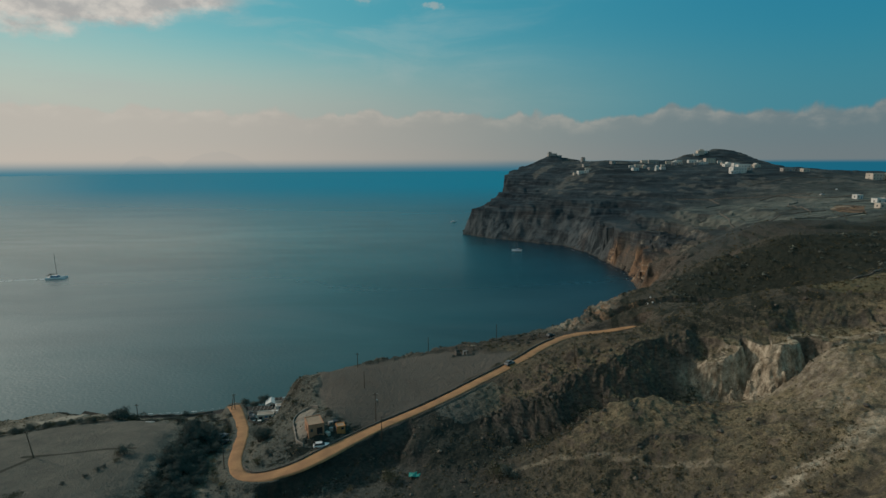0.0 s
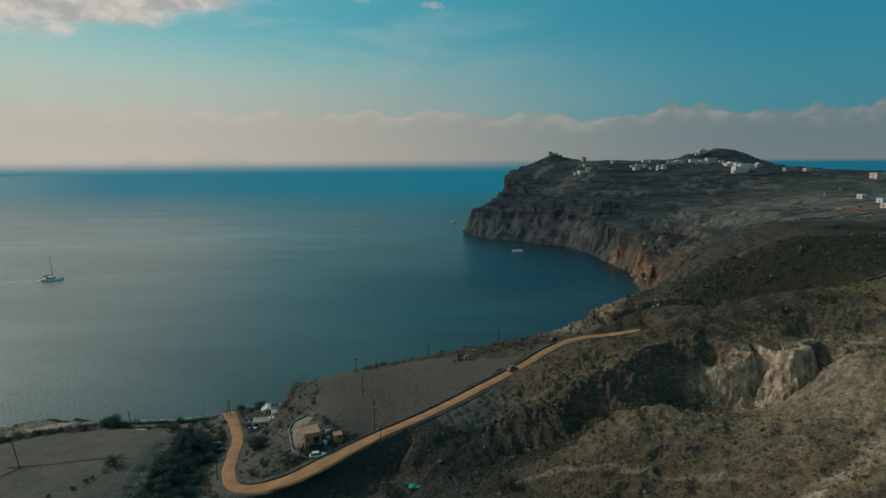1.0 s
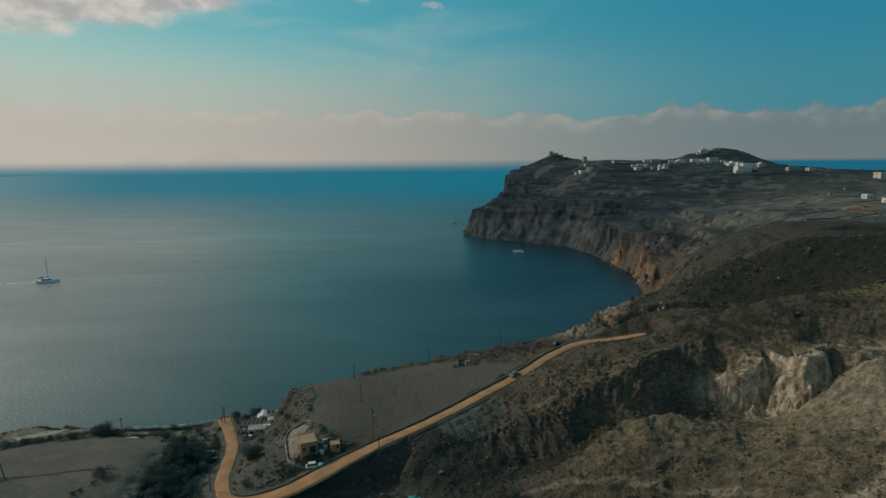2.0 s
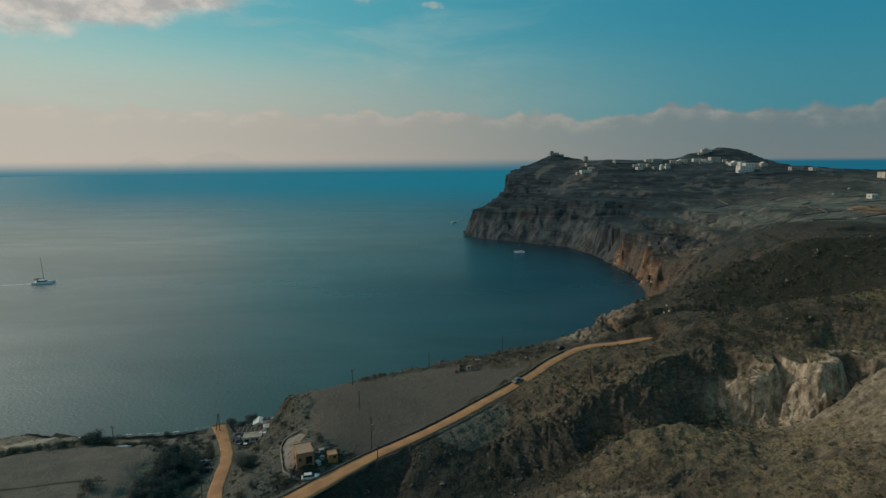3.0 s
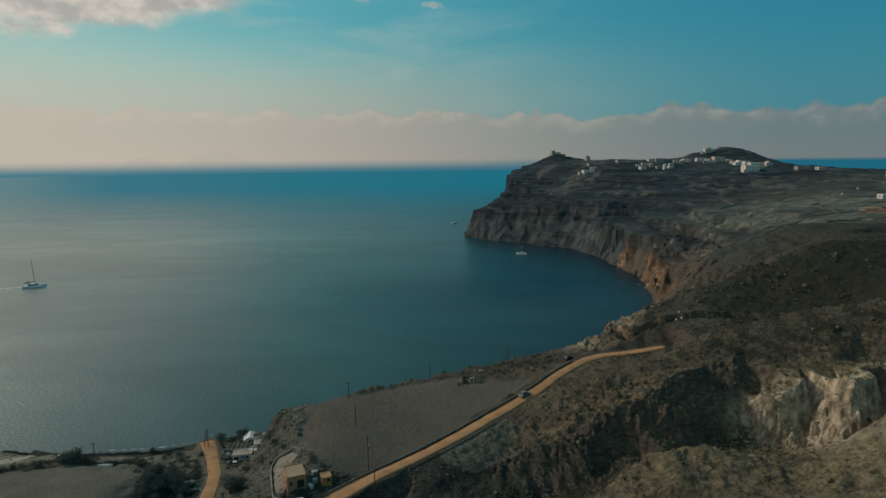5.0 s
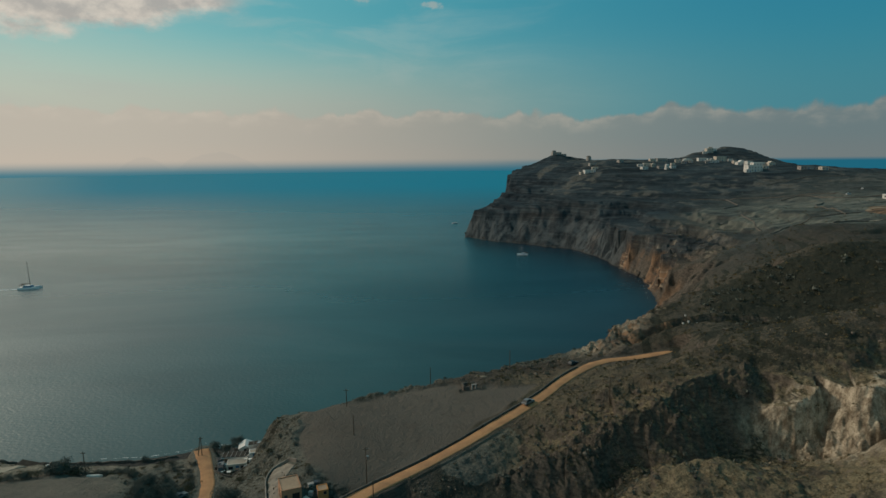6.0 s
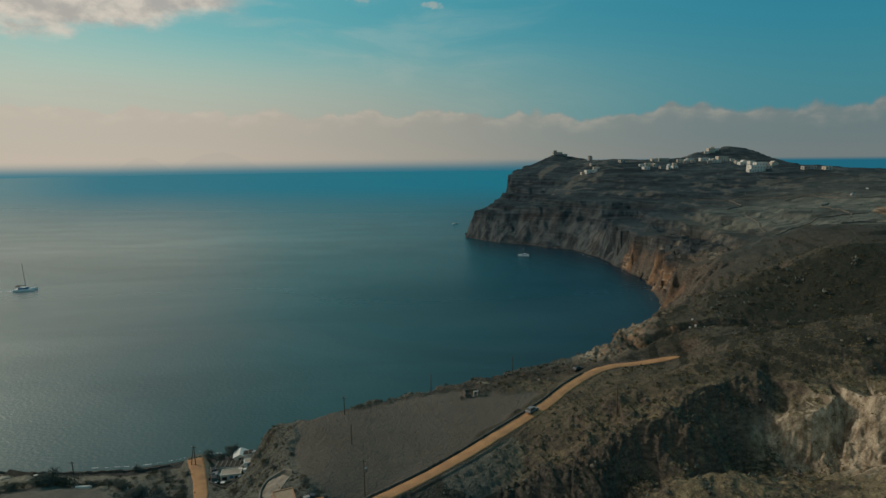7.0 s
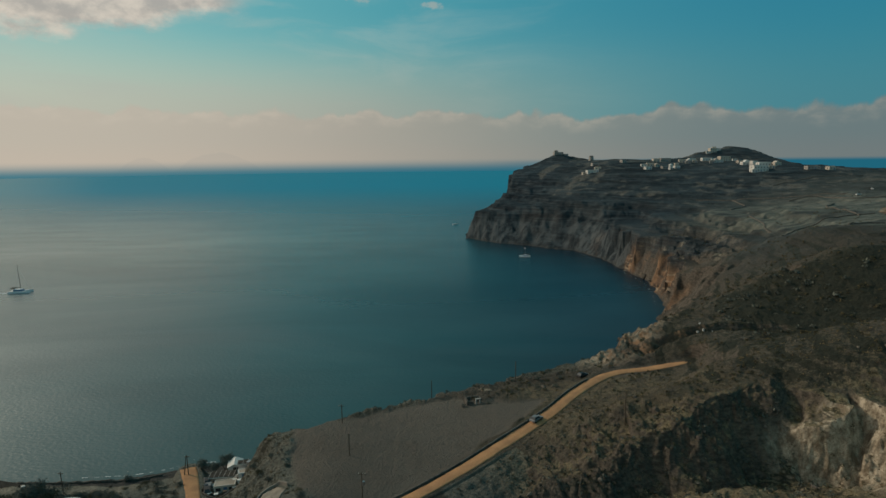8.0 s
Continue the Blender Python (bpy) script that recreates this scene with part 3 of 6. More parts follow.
def ground_colour(k, p):
    big = k.noise(p, 0.03, 5.0, 0.6)
    mid = k.noise(p, 0.16, 6.0, 0.65)
    fine = k.noise(p, 0.55, 6.0, 0.7)
    small = k.noise(p, 1.8, 6.0, 0.75)
    tiny = k.noise(p, 3.4, 4.0, 0.7)
    dirt = k.mix(k.step(big, 0.35, 0.65), (0.0656, 0.0574, 0.0467), (0.0968, 0.0869, 0.0722))
    dirt = k.mix(k.step(small, 0.45, 0.56), dirt, (0.0476, 0.0418, 0.0336))
    straw = k.mix(k.step(fine, 0.40, 0.60), (0.262, 0.208, 0.126), (0.116, 0.095, 0.059))
    straw = k.mix(k.step(small, 0.51, 0.60), straw, (0.305, 0.250, 0.162))
    # sheep tracks along the contours
    tread = k.noise(k.stretch(p, 0.10, 0.10, 1.1), 1.0, 4.0, 0.6)
    straw = k.mix(k.step(tread, 0.50, 0.60, 0.0, 0.45), straw, (0.085, 0.076, 0.052))
    straw = k.mix(k.step(tiny, 0.54, 0.60, 0.0, 0.4), straw, (0.060, 0.056, 0.038))
    stony = k.mix(k.step(small, 0.44, 0.58), (0.150, 0.152, 0.130), (0.086, 0.090, 0.076))
    stony = k.mix(k.step(fine, 0.52, 0.64, 0.0, 0.8), stony, (0.175, 0.160, 0.128))
    dirt = k.mix(attr(k, "stony"), dirt, stony)
    dirt = k.mix(k.m("MULTIPLY", attr(k, "straw"), k.step(mid, 0.30, 0.55)), dirt, straw)
    scrub = k.mix(k.step(small, 0.3, 0.7), (0.020, 0.023, 0.018), (0.050, 0.050, 0.037))
    cover = k.m("ADD", k.m("ADD", k.m("MULTIPLY", mid, 0.25), k.m("MULTIPLY", fine, 0.35)), k.m("MULTIPLY", small, 0.40))
    col = k.mix(k.step(k.m("ADD", cover, attr(k, "scrub")), 0.91, 0.99), dirt, scrub)
    col = k.mix(k.step(tiny, 0.55, 0.63, 0.0, 0.55), col, (0.024, 0.024, 0.018))
    rock = k.mix(k.step(k.noise(k.stretch(p, 1, 1, 2.5), 0.6, 6.0, 0.7), 0.35, 0.65), (0.052, 0.046, 0.041), (0.145, 0.122, 0.098))
    col = k.mix(k.m("MULTIPLY", attr(k, "rock"), 0.85), col, rock)
    # grey plateau ground, cooled by the haze put into its colour
    cool_ash = k.mix(k.step(k.noise(k.stretch(p, 1, 1, 6.0), 0.05, 5.0, 0.65), 0.36, 0.64), (0.026, 0.035, 0.038), (0.068, 0.080, 0.078))
    col = k.mix(attr(k, "cool_ash"), col, cool_ash)
    # dark banded lava of the headland, the blue of distant haze in its colour
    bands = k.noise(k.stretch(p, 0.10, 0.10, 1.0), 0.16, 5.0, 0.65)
    hazy_lava = k.mix(k.step(bands, 0.38, 0.64), (0.005, 0.012, 0.019), (0.030, 0.047, 0.058))
    hazy_lava = k.mix(k.step(k.noise(k.stretch(p, 1, 1, 0.25), 0.07, 5.0, 0.65), 0.5, 0.72, 0.0, 0.6), hazy_lava, (0.068, 0.083, 0.088))
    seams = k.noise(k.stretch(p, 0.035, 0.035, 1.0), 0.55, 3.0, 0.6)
    hazy_lava = k.mix(k.step(seams, 0.54, 0.62, 0.0, 0.6), hazy_lava, (0.052, 0.071, 0.083))
    hazy_lava = k.mix(k.step(seams, 0.44, 0.36, 0.0, 0.7), hazy_lava, (0.005, 0.009, 0.013))
    col = k.mix(attr(k, "hazy_lava"), col, hazy_lava)
    # grey talus, tinted with painted haze as well
    hazy_scree = k.mix(k.step(k.noise(k.stretch(p, 1, 1, 0.3), 0.12, 6.0, 0.7), 0.40, 0.62), (0.018, 0.027, 0.033), (0.090, 0.106, 0.112))
    col = k.mix(attr(k, "hazy_scree"), col, hazy_scree)
    tilled = k.mix(k.step(k.noise(k.stretch(p, 0.5, 1.6, 1), 0.09, 6.0, 0.65), 0.38, 0.62), (0.095, 0.108, 0.095), (0.235, 0.240, 0.200))
    col = k.mix(attr(k, "tilled"), col, tilled)
    pale = k.mix(k.step(k.noise(k.stretch(p, 1, 1, 0.55), 0.5, 7.0, 0.7), 0.35, 0.66), (0.20, 0.155, 0.105), (0.68, 0.58, 0.44))
    pale = k.mix(k.step(fine, 0.46, 0.66, 0.0, 0.55), pale, (0.16, 0.125, 0.088))
    pale = k.mix(k.step(tiny, 0.52, 0.60, 0.0, 0.4), pale, (0.135, 0.110, 0.080))
    col = k.mix(attr(k, "pale"), col, pale)
    red = k.mix(k.step(k.noise(k.stretch(p, 1, 1, 0.5), 0.13, 6.0, 0.65), 0.35, 0.65), (0.060, 0.042, 0.034), (0.32, 0.185, 0.105))
    # dark streaks paint the shade inside the cliff's vertical fractures
    flute_shade = k.noise(k.stretch(p, 1, 1, 0.12), 0.42, 5.0, 0.65)
    red = k.mix(k.step(flute_shade, 0.50, 0.62, 0.0, 0.75), red, (0.040, 0.032, 0.030))
    red = k.mix(k.step(k.noise(k.stretch(p, 0.2, 0.2, 1), 0.30, 4.0), 0.56, 0.66, 0.0, 0.7), red, (0.42, 0.33, 0.235))
    col = k.mix(attr(k, "red"), col, red)
    rows = k.noise(k.stretch(p, 1.0, 0.06, 1.0), 0.9, 3.0)
    field = k.mix(k.step(big, 0.35, 0.65), (0.110, 0.099, 0.085), (0.134, 0.120, 0.103))
    field = k.mix(k.step(rows, 0.4, 0.7, 0.0, 0.3), field, (0.135, 0.115, 0.095))
    field = k.mix(k.step(mid, 0.5, 0.75, 0.0, 0.4), field, (0.085, 0.072, 0.060))
    col = k.mix(attr(k, "field"), col, field)
    west = k.mix(k.step(mid, 0.35, 0.65), (0.118, 0.113, 0.097), (0.162, 0.150, 0.126))
    west = k.mix(k.step(small, 0.5, 0.8, 0.0, 0.5), west, (0.082, 0.082, 0.066))
    col = k.mix(attr(k, "west"), col, west)
    col = k.mix(attr(k, "green"), col, k.mix(k.step(mid, 0.3, 0.7), (0.118, 0.104, 0.058), (0.160, 0.134, 0.078)))
    sand = k.mix(k.step(small, 0.3, 0.7), (0.036, 0.036, 0.035), (0.070, 0.069, 0.064))
    return k.mix(attr(k, "beach"), col, sand)


def ground_bump(k, p):
    return k.m("ADD", k.m("MULTIPLY", k.noise(p, 0.35, 8.0, 0.68), 1.3), k.m("MULTIPLY", k.noise(p, 2.0, 6.0, 0.7), 0.70))


GROUND = material("dry_ground", ground_colour, 0.95, ground_bump, spec=0.1)


def build_ground():
    # one sheet: a fan of cells, fine towards the bay, coarse behind
    th = np.radians(np.r_[np.linspace(-43, -4, 240), np.linspace(-4, 43, 640)[1:], np.linspace(43, 317, 70)[1:-1]])
    rad = np.r_[[0.02, 15, 30, 45], np.geomspace(60, 125, 160)[:-1], np.geomspace(125, 182, 330)[:-1], np.geomspace(182, 300, 230)[:-1], np.geomspace(300, 620, 290)[:-1],
                np.geomspace(620, 1100, 190)[:-1], np.geomspace(1100, 1250, 20), [1350, 1500, 1800, 2300]]
    nt, nr = len(th), len(rad)
    R, TH = np.meshgrid(rad, th, indexing="ij")
    x, y = (R * np.sin(TH)).ravel(), (R * np.cos(TH)).ravel() + 10
    z, mk = ground_height(x, y)
    # slope
    zz = z.reshape(nr, nt)
    gr = np.gradient(zz, rad, axis=0)
    gt = (np.roll(zz, -1, 1) - np.roll(zz, 1, 1)) / (R * np.maximum((np.roll(TH, -1, 1) - np.roll(TH, 1, 1)) % (2 * np.pi), 1e-4))
    slope = np.hypot(gr, gt).ravel()
    me = bpy.data.meshes.new("ground")
    i, j = np.meshgrid(np.arange(nr - 1), np.arange(nt), indexing="ij")
    a, b = (i * nt + j).ravel(), (i * nt + (j + 1) % nt).ravel()
    quads = np.stack([a, a + nt, b + nt, b], 1).astype(np.int32)
    # the sea bed ends where the water is deep
    quads = quads[(mk["sd"][quads] > -16).any(1)]
    used, quads = np.unique(quads, return_inverse=True)
    quads = quads.reshape(-1, 4).astype(np.int32)
    x, y, z, slope, mk = x[used], y[used], z[used], slope[used], {nm: v[used] for nm, v in mk.items()}
    me.vertices.add(len(x))
    me.vertices.foreach_set("co", np.stack([x, y, z], 1).astype(np.float32).ravel())
    me.loops.add(quads.size)
    me.loops.foreach_set("vertex_index", quads[:, ::-1].ravel())
    me.polygons.add(len(quads))
    me.polygons.foreach_set("loop_start", np.arange(0, quads.size, 4, dtype=np.int32))
    me.polygons.foreach_set("use_smooth", np.ones(len(quads), bool))
    me.update(calc_edges=True)
    n1, n2 = fbm(x, y, 35.0, 4, 81), fbm(x, y, 9.0, 4, 83)
    rock = sstep(slope + 0.25 * n2, 0.75, 1.3)
    stony_west = (1 - sstep(x + 6 * n2, -36, -14)) * (y < 330)
    red = sstep(slope + 0.4 * n2, 0.7, 1.3) * sstep(y, 364, 384) * (1 - sstep(y, 570, 640)) * (1 - sstep(z + 8 * n2, 16, 24)) * sstep(fbm(x, y, 20, 4, 85), -0.2, 0.25) * 0.75 * (1 - 0.6 * sstep(y, 520, 570))
    red = np.maximum(red, 0.6 * sstep(slope, 0.6, 1.1) * sstep(y, 226, 236) * (1 - sstep(y, 262, 285)) * sstep(x, 50, 56) * (1 - sstep(x, 80, 95)))
    red = np.maximum(red, 0.9 * inside(x + 2 * n2, y + 2 * n2, [(268, 372), (285, 400), (304, 424), (292, 436), (270, 412), (258, 380)]))
    pale = 0.95 * sstep(slope + 0.5 * n2, 0.55, 1.1) * sstep(x, 66, 74) * sstep(y, 146, 152) * (1 - sstep(y, 166, 171)) * (1 - 0.85 * sstep(x, 96, 103) * sstep(y, 160, 166))
    pale = np.maximum(pale, 0.7 * sstep(n2 + 0.3 * n1, -0.45, 0.1) * sstep(x, 77, 82) * (1 - sstep(x, 94, 102)) * sstep(y, 143, 148) * (1 - sstep(y, 160, 166)))
    pale = np.maximum(pale, 0.75 * inside(x + 1.5 * n2, y + 1.5 * n2, [(222, 349), (236, 346), (254, 352), (250, 357), (232, 354.5)]))
    pale = np.maximum(pale, 0.4 * inside(x + n2, y + n2, [(8.6, 212), (11, 211.4), (13, 212.6), (11.4, 214.4), (9, 214)]))
    pale = np.maximum(pale, 0.35 * sstep(slope + 0.5 * n2, 0.7, 1.3) * sstep(x, 60, 80) * (1 - sstep(y, 150, 165)))
    pale = np.maximum(pale, 0.55 * mk["point"] * sstep(n2 + 0.4 * n1, -0.35, 0.1))
    # right of the mound paler, the sunlight on it partly put into the colour
    pale = np.maximum(pale, 0.40 * sstep(x + 8 * n1, 74, 92) * sstep(n2, -0.4, 0.2) * (1 - sstep(y, 148, 156)) * (y > 90))
    pale = np.maximum(pale, 0.14 * sstep(n1 + n2, 0.1, 0.6) * sstep(y, 330, 420) * (z > 40) * (mk["steep"] < 0.5))
    track, _ = near_line(x, y, smooth_line([(50, 90), (57.5, 95.3), (63.5, 99), (69.6, 101), (77.1, 104.6), (86, 108.8), (97, 113)], 1.5))
    pale = np.maximum(pale, 0.6 * (1 - sstep(track + 1.2 * n2, 1.2, 2.8)))
    pale = np.maximum(pale, 0.5 * inside(x + 1.5 * n2, y + 1.5 * n2, [(77, 105.5), (88, 109), (96, 116), (86, 114.5), (80, 111)]))
    path, _ = near_line(x, y, smooth_line([(90, 161), (97, 159.5), (103, 169), (110, 168), (120, 164), (132, 163)], 1.5))
    pale = np.maximum(pale, 0.7 * (1 - sstep(path + 0.8 * n2, 0.5, 1.4)))
    trail, _ = near_line(x, y, smooth_line([(16, 137), (25.5, 135.4), (32.7, 131.2), (39.6, 127.6), (48, 121), (58, 113)], 1.5))
    pale = np.maximum(pale, 0.3 * (1 - sstep(trail + 0.8 * n2, 0.4, 1.2)))
    pale = np.maximum(pale, 0.26 * inside(x + n2, y + n2, [(-175, 172), (-134, 172), (-112, 183), (-100, 192), (-88, 197), (-88, 203), (-110, 201), (-140, 197), (-175, 186)]))
    pale = np.maximum(pale, 0.14 * inside(x + 6 * n2, y + 10 * n2, [(132, 850), (150, 872), (170, 905), (158, 915), (140, 895), (128, 870)]))
    rock = rock * (1 - 0.8 * stony_west)
    rock = np.maximum(rock, 0.8 * mk["crags"] * sstep(n2, -0.4, 0.1))
    pale = np.maximum(pale, 0.32 * mk["crags"] * sstep(n2 + 0.3 * n1, 0.05, 0.35))
    rock = np.maximum(rock, 0.15 * (x > -64) * (x < -44) * sstep(n2, -0.3, 0.2) * (y > 176) * (y < 206))
    spur = sstep(x, 46, 52) * (1 - sstep(x, 84, 94)) * sstep(y, 210, 216) * (1 - sstep(y, 262, 275)) * (1 - sstep(mk["sd"], 26, 40))
    rock = np.maximum(rock, 0.8 * spur * sstep(n2, -0.35, 0.1))
    pale = np.maximum(pale, 0.45 * np.exp(-((x - 51) ** 2 + (y - 236) ** 2) / 34.0) * sstep(n2, -0.5, 0.1))
    straw = sstep(x, 4, 26) * (1 - sstep(y, 168, 182)) + 0.25 * sstep(x, 40, 90) * (1 - sstep(y, 230, 330))
    brow = sstep(x, 12, 22) * (1 - sstep(x, 66, 78)) * sstep(y, 160, 167) * (1 - sstep(y, 212, 224))
    straw = np.maximum(straw, 0.48 * brow)
    # sunlit crest and right side, duller left: painted through the straw
    straw = straw * (0.45 + 0.55 * np.maximum.reduce([sstep(x + 6 * n2, 38, 74), sstep(y, 158, 166), sstep(y, 128, 138) * sstep(x, 26, 36)]))
    # dark volcanic headland, its haze painted along with the rock
    hazy_lava = sstep(y - 0.35 * x + 30 * n1, 470, 560) * 0.75
    hazy_lava = np.maximum(hazy_lava, 0.9 * mk["steep"] * sstep(y, 480, 600)) * (1 - red)
    hazy_lava = np.maximum(hazy_lava, 0.75 * sstep(y + 14 * n2, 400, 432) * (1 - sstep(x + 10 * n1, 172, 212)) * sstep(z + 4 * n2, 14, 22) * (1 - red))
    cool_ash = 0.75 * sstep(y + 20 * n1, 290, 380) * sstep(z, 30, 45)
    cool_ash = np.maximum(cool_ash, 0.3 * (1 - sstep(x, 15, 30)) * (1 - sstep(y, 160, 175)) * sstep(x, -55, -45))
    lane, _ = near_line(x, y, smooth_line([(-65.5, 158), (-65, 148), (-62.5, 139), (-58, 130), (-54, 122)], 1.5))
    pale = np.maximum(pale, 0.4 * (1 - sstep(lane + n2, 0.9, 2.0)))
    stony = stony_west
    stony = np.maximum(stony, (1 - sstep(mk["sd"], 10, 20)) * (y > 190) * (y < 262) * (x < 62))
    spill = inside(x + 2 * n2, y + 2 * n2, [(-3, 164), (15, 177), (18, 172), (15, 163), (5, 159), (-2, 161)])
    stony = np.maximum(stony, 0.9 * spill)
    stony = np.maximum(stony, 0.7 * sstep(x, -60, -50) * (1 - sstep(x, -14, -6)) * sstep(y, 112, 120) * (1 - sstep(y, 144, 150)) * sstep(mk["road"], 8, 13))
    # scrub is thickest in the ravines; their shade is painted with it too
    scrub = 0.40 + 0.17 * n1
    ravine = (0.5 * sstep(x, 6, 16) + 0.5 * sstep(x, 26, 40)) * (1 - sstep(x, 72, 80)) * sstep(y, 143, 150) * (1 - sstep(y, 172, 178)) * sstep(slope, 0.12, 0.4)
    # shadow side of the second ridge, its shade painted as denser scrub
    ravine2 = sstep(y, 218, 230) * (1 - sstep(y, 266, 280)) * sstep(x, 98, 112)
    hollow = sstep(x + 0.15 * (y - 135), -74, -71) * (1 - sstep(x + 0.15 * (y - 135), -64, -60)) * sstep(y, 120, 135) * (1 - sstep(y, 178, 186))
    bluff = sstep(x, -64, -56) * (1 - sstep(x, 30, 50)) * (1 - sstep(mk["sd"], 14, 20)) * (y > 170)
    bluff = np.maximum(bluff, (x > -62) * (x < -42) * (y > 172) * (y < 204))
    # bank below the road, its shade put into the scrub mask
    under = sstep(x, -52, -45) * (1 - sstep(x, -12, -4)) * sstep(slope, 0.3, 0.6) * (y > 125) * (y < 172)
    scrub = scrub + 0.24 * np.maximum.reduce([0.75 * ravine, 1.0 * ravine2, hollow, 0.25 * bluff, under * (1 - sstep(mk["road"], 9, 14))]) + 0.19 * mk["riser"] * mk["terr"] * sstep(fbm(x, y, 22.0, 3, 87), -0.25, 0.1)
    upper = sstep(x, 72, 84) * sstep(y, 170, 178) * (1 - sstep(y, 268, 285))
    scrub = scrub - 0.075 * straw + 0.03 * upper
    hazy_scree = 0.8 * mk["steep"] * sstep(y, 470, 560) * (1 - sstep(z + 9 * n1, 20, 30)) * (1 - 0.8 * red)
    hazy_scree = np.maximum(hazy_scree, 0.4 * sstep(n1 + n2, 0.05, 0.5) * sstep(y, 330, 420) * (z > 40) * (mk["steep"] < 0.5))
    beach = ((mk["sd"] > -20) & (mk["sd"] < 6)) * (1 - sstep(z, 1.4, 2.4)) * (x < -50)
    beach = np.maximum(beach, (z < 0.8).astype(float))
    balk = 1 - sstep(near_line(x, y, smooth_line([(-112, 147.5), (-104, 148.5), (-94, 150.5), (-84, 151)], 1.5))[0] + 0.4 * n2, 0.3, 0.9)
    balk = np.maximum(balk, 1 - sstep(near_line(x, y, smooth_line([(-109, 147), (-112, 138), (-114, 128)], 1.5))[0] + 0.4 * n2, 0.3, 1.0))
    green = np.zeros(len(x))
    green[inside(x, y, [(118, 186), (124, 181.5), (140, 174), (200, 185), (200, 225), (150, 216), (128, 197)])] = 0.85
    thicket, _ = near_line(x, y + 1.8, HIVE_EDGE)
    scrub = scrub + 0.22 * (1 - sstep(thicket + 1.2 * n2, 1.2, 3.2)) + 0.30 * balk
    scrub = scrub - 0.15 * spill - 0.05 * brow
    scrub = scrub + 0.08 * sstep(x, -10, 0) * (1 - sstep(x, 42, 55)) * sstep(y, 95, 105) * (1 - sstep(y, 140, 150))
    # shade on the valley floor, painted as extra scrub
    scrub = scrub + 0.28 * sstep(x, -6, 2) * (1 - sstep(x, 30, 40)) * sstep(y, 141, 146) * (1 - sstep(y, 157, 163)) * (1 - spill)
    scrub = scrub - 0.16 * sstep(x, -4, 4) * (1 - sstep(x, 40, 46)) * sstep(y, 203, 206) * (1 - sstep(y, 226, 230))
    tilled = 0.55 * sstep(x + 14 * n1, 178, 225) * sstep(y + 12 * n2, 322, 345) * (1 - sstep(y + 30 * n1, 500, 600)) * sstep(n1 + 0.6 * n2, -0.55, 0.0)
    for nm, v in dict(tilled=tilled, stony=stony, rock=rock, cool_ash=cool_ash, hazy_lava=hazy_lava, red=red, pale=pale, straw=straw * 0.8, scrub=scrub, field=mk["field"], west=mk["west"] * 0.9 * (1 - 0.8 * balk), beach=beach, green=green, hazy_scree=hazy_scree).items():
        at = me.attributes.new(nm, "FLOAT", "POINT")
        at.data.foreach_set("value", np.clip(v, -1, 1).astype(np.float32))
    me.materials.append(GROUND)
    return tagged(new("ground", me), "dry brown coastal hills with cliffs, terraces and a headland", "ground", kind="structure")


ground = build_ground()


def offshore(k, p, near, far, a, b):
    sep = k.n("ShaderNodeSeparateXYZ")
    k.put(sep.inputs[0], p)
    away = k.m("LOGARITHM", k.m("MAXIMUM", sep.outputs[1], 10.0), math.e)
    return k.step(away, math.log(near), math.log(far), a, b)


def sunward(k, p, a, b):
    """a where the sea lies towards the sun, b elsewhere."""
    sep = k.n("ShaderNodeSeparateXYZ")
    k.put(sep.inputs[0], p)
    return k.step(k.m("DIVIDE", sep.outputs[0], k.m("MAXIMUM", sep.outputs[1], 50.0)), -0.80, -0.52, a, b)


def water_colour(k, p):
    n = k.noise(k.stretch(p, 1, 2.2, 1), 0.006, 4.0, 0.6, 0.6)
    sep = k.n("ShaderNodeSeparateXYZ")
    k.put(sep.inputs[0], p)
    # darker towards the cliffs: the duller reflections there are painted into the colour
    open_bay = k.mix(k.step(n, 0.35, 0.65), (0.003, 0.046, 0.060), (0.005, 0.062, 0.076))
    dim_bay = k.mix(k.step(n, 0.35, 0.65), (0.0004, 0.0095, 0.021), (0.0008, 0.015, 0.029))
    # lighter close to the shore
    inshore = k.mix(k.step(n, 0.35, 0.65), (0.010, 0.058, 0.067), (0.014, 0.070, 0.079))
    open_bay = k.mix(k.step(sep.outputs[1], 200, 430), inshore, open_bay)
    bay = k.mix(k.step(sep.outputs[0], -70, 110), open_bay, dim_bay)
    # bright offshore blue, paler sunward: distance haze put into the colour
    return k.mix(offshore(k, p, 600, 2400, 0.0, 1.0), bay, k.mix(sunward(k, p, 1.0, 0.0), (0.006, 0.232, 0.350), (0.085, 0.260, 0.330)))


def water_rough(k, p):
    n = k.noise(k.stretch(p, 1, 3.0, 1), 0.004, 5.0, 0.6, 0.8)
    sep = k.n("ShaderNodeSeparateXYZ")
    k.put(sep.inputs[0], p)
    # open water is choppier than the bay
    return k.m("ADD", k.step(n, 0.3, 0.7, 0.15, 0.24), k.step(sep.outputs[1], 230, 560, 0.26, 0.0))


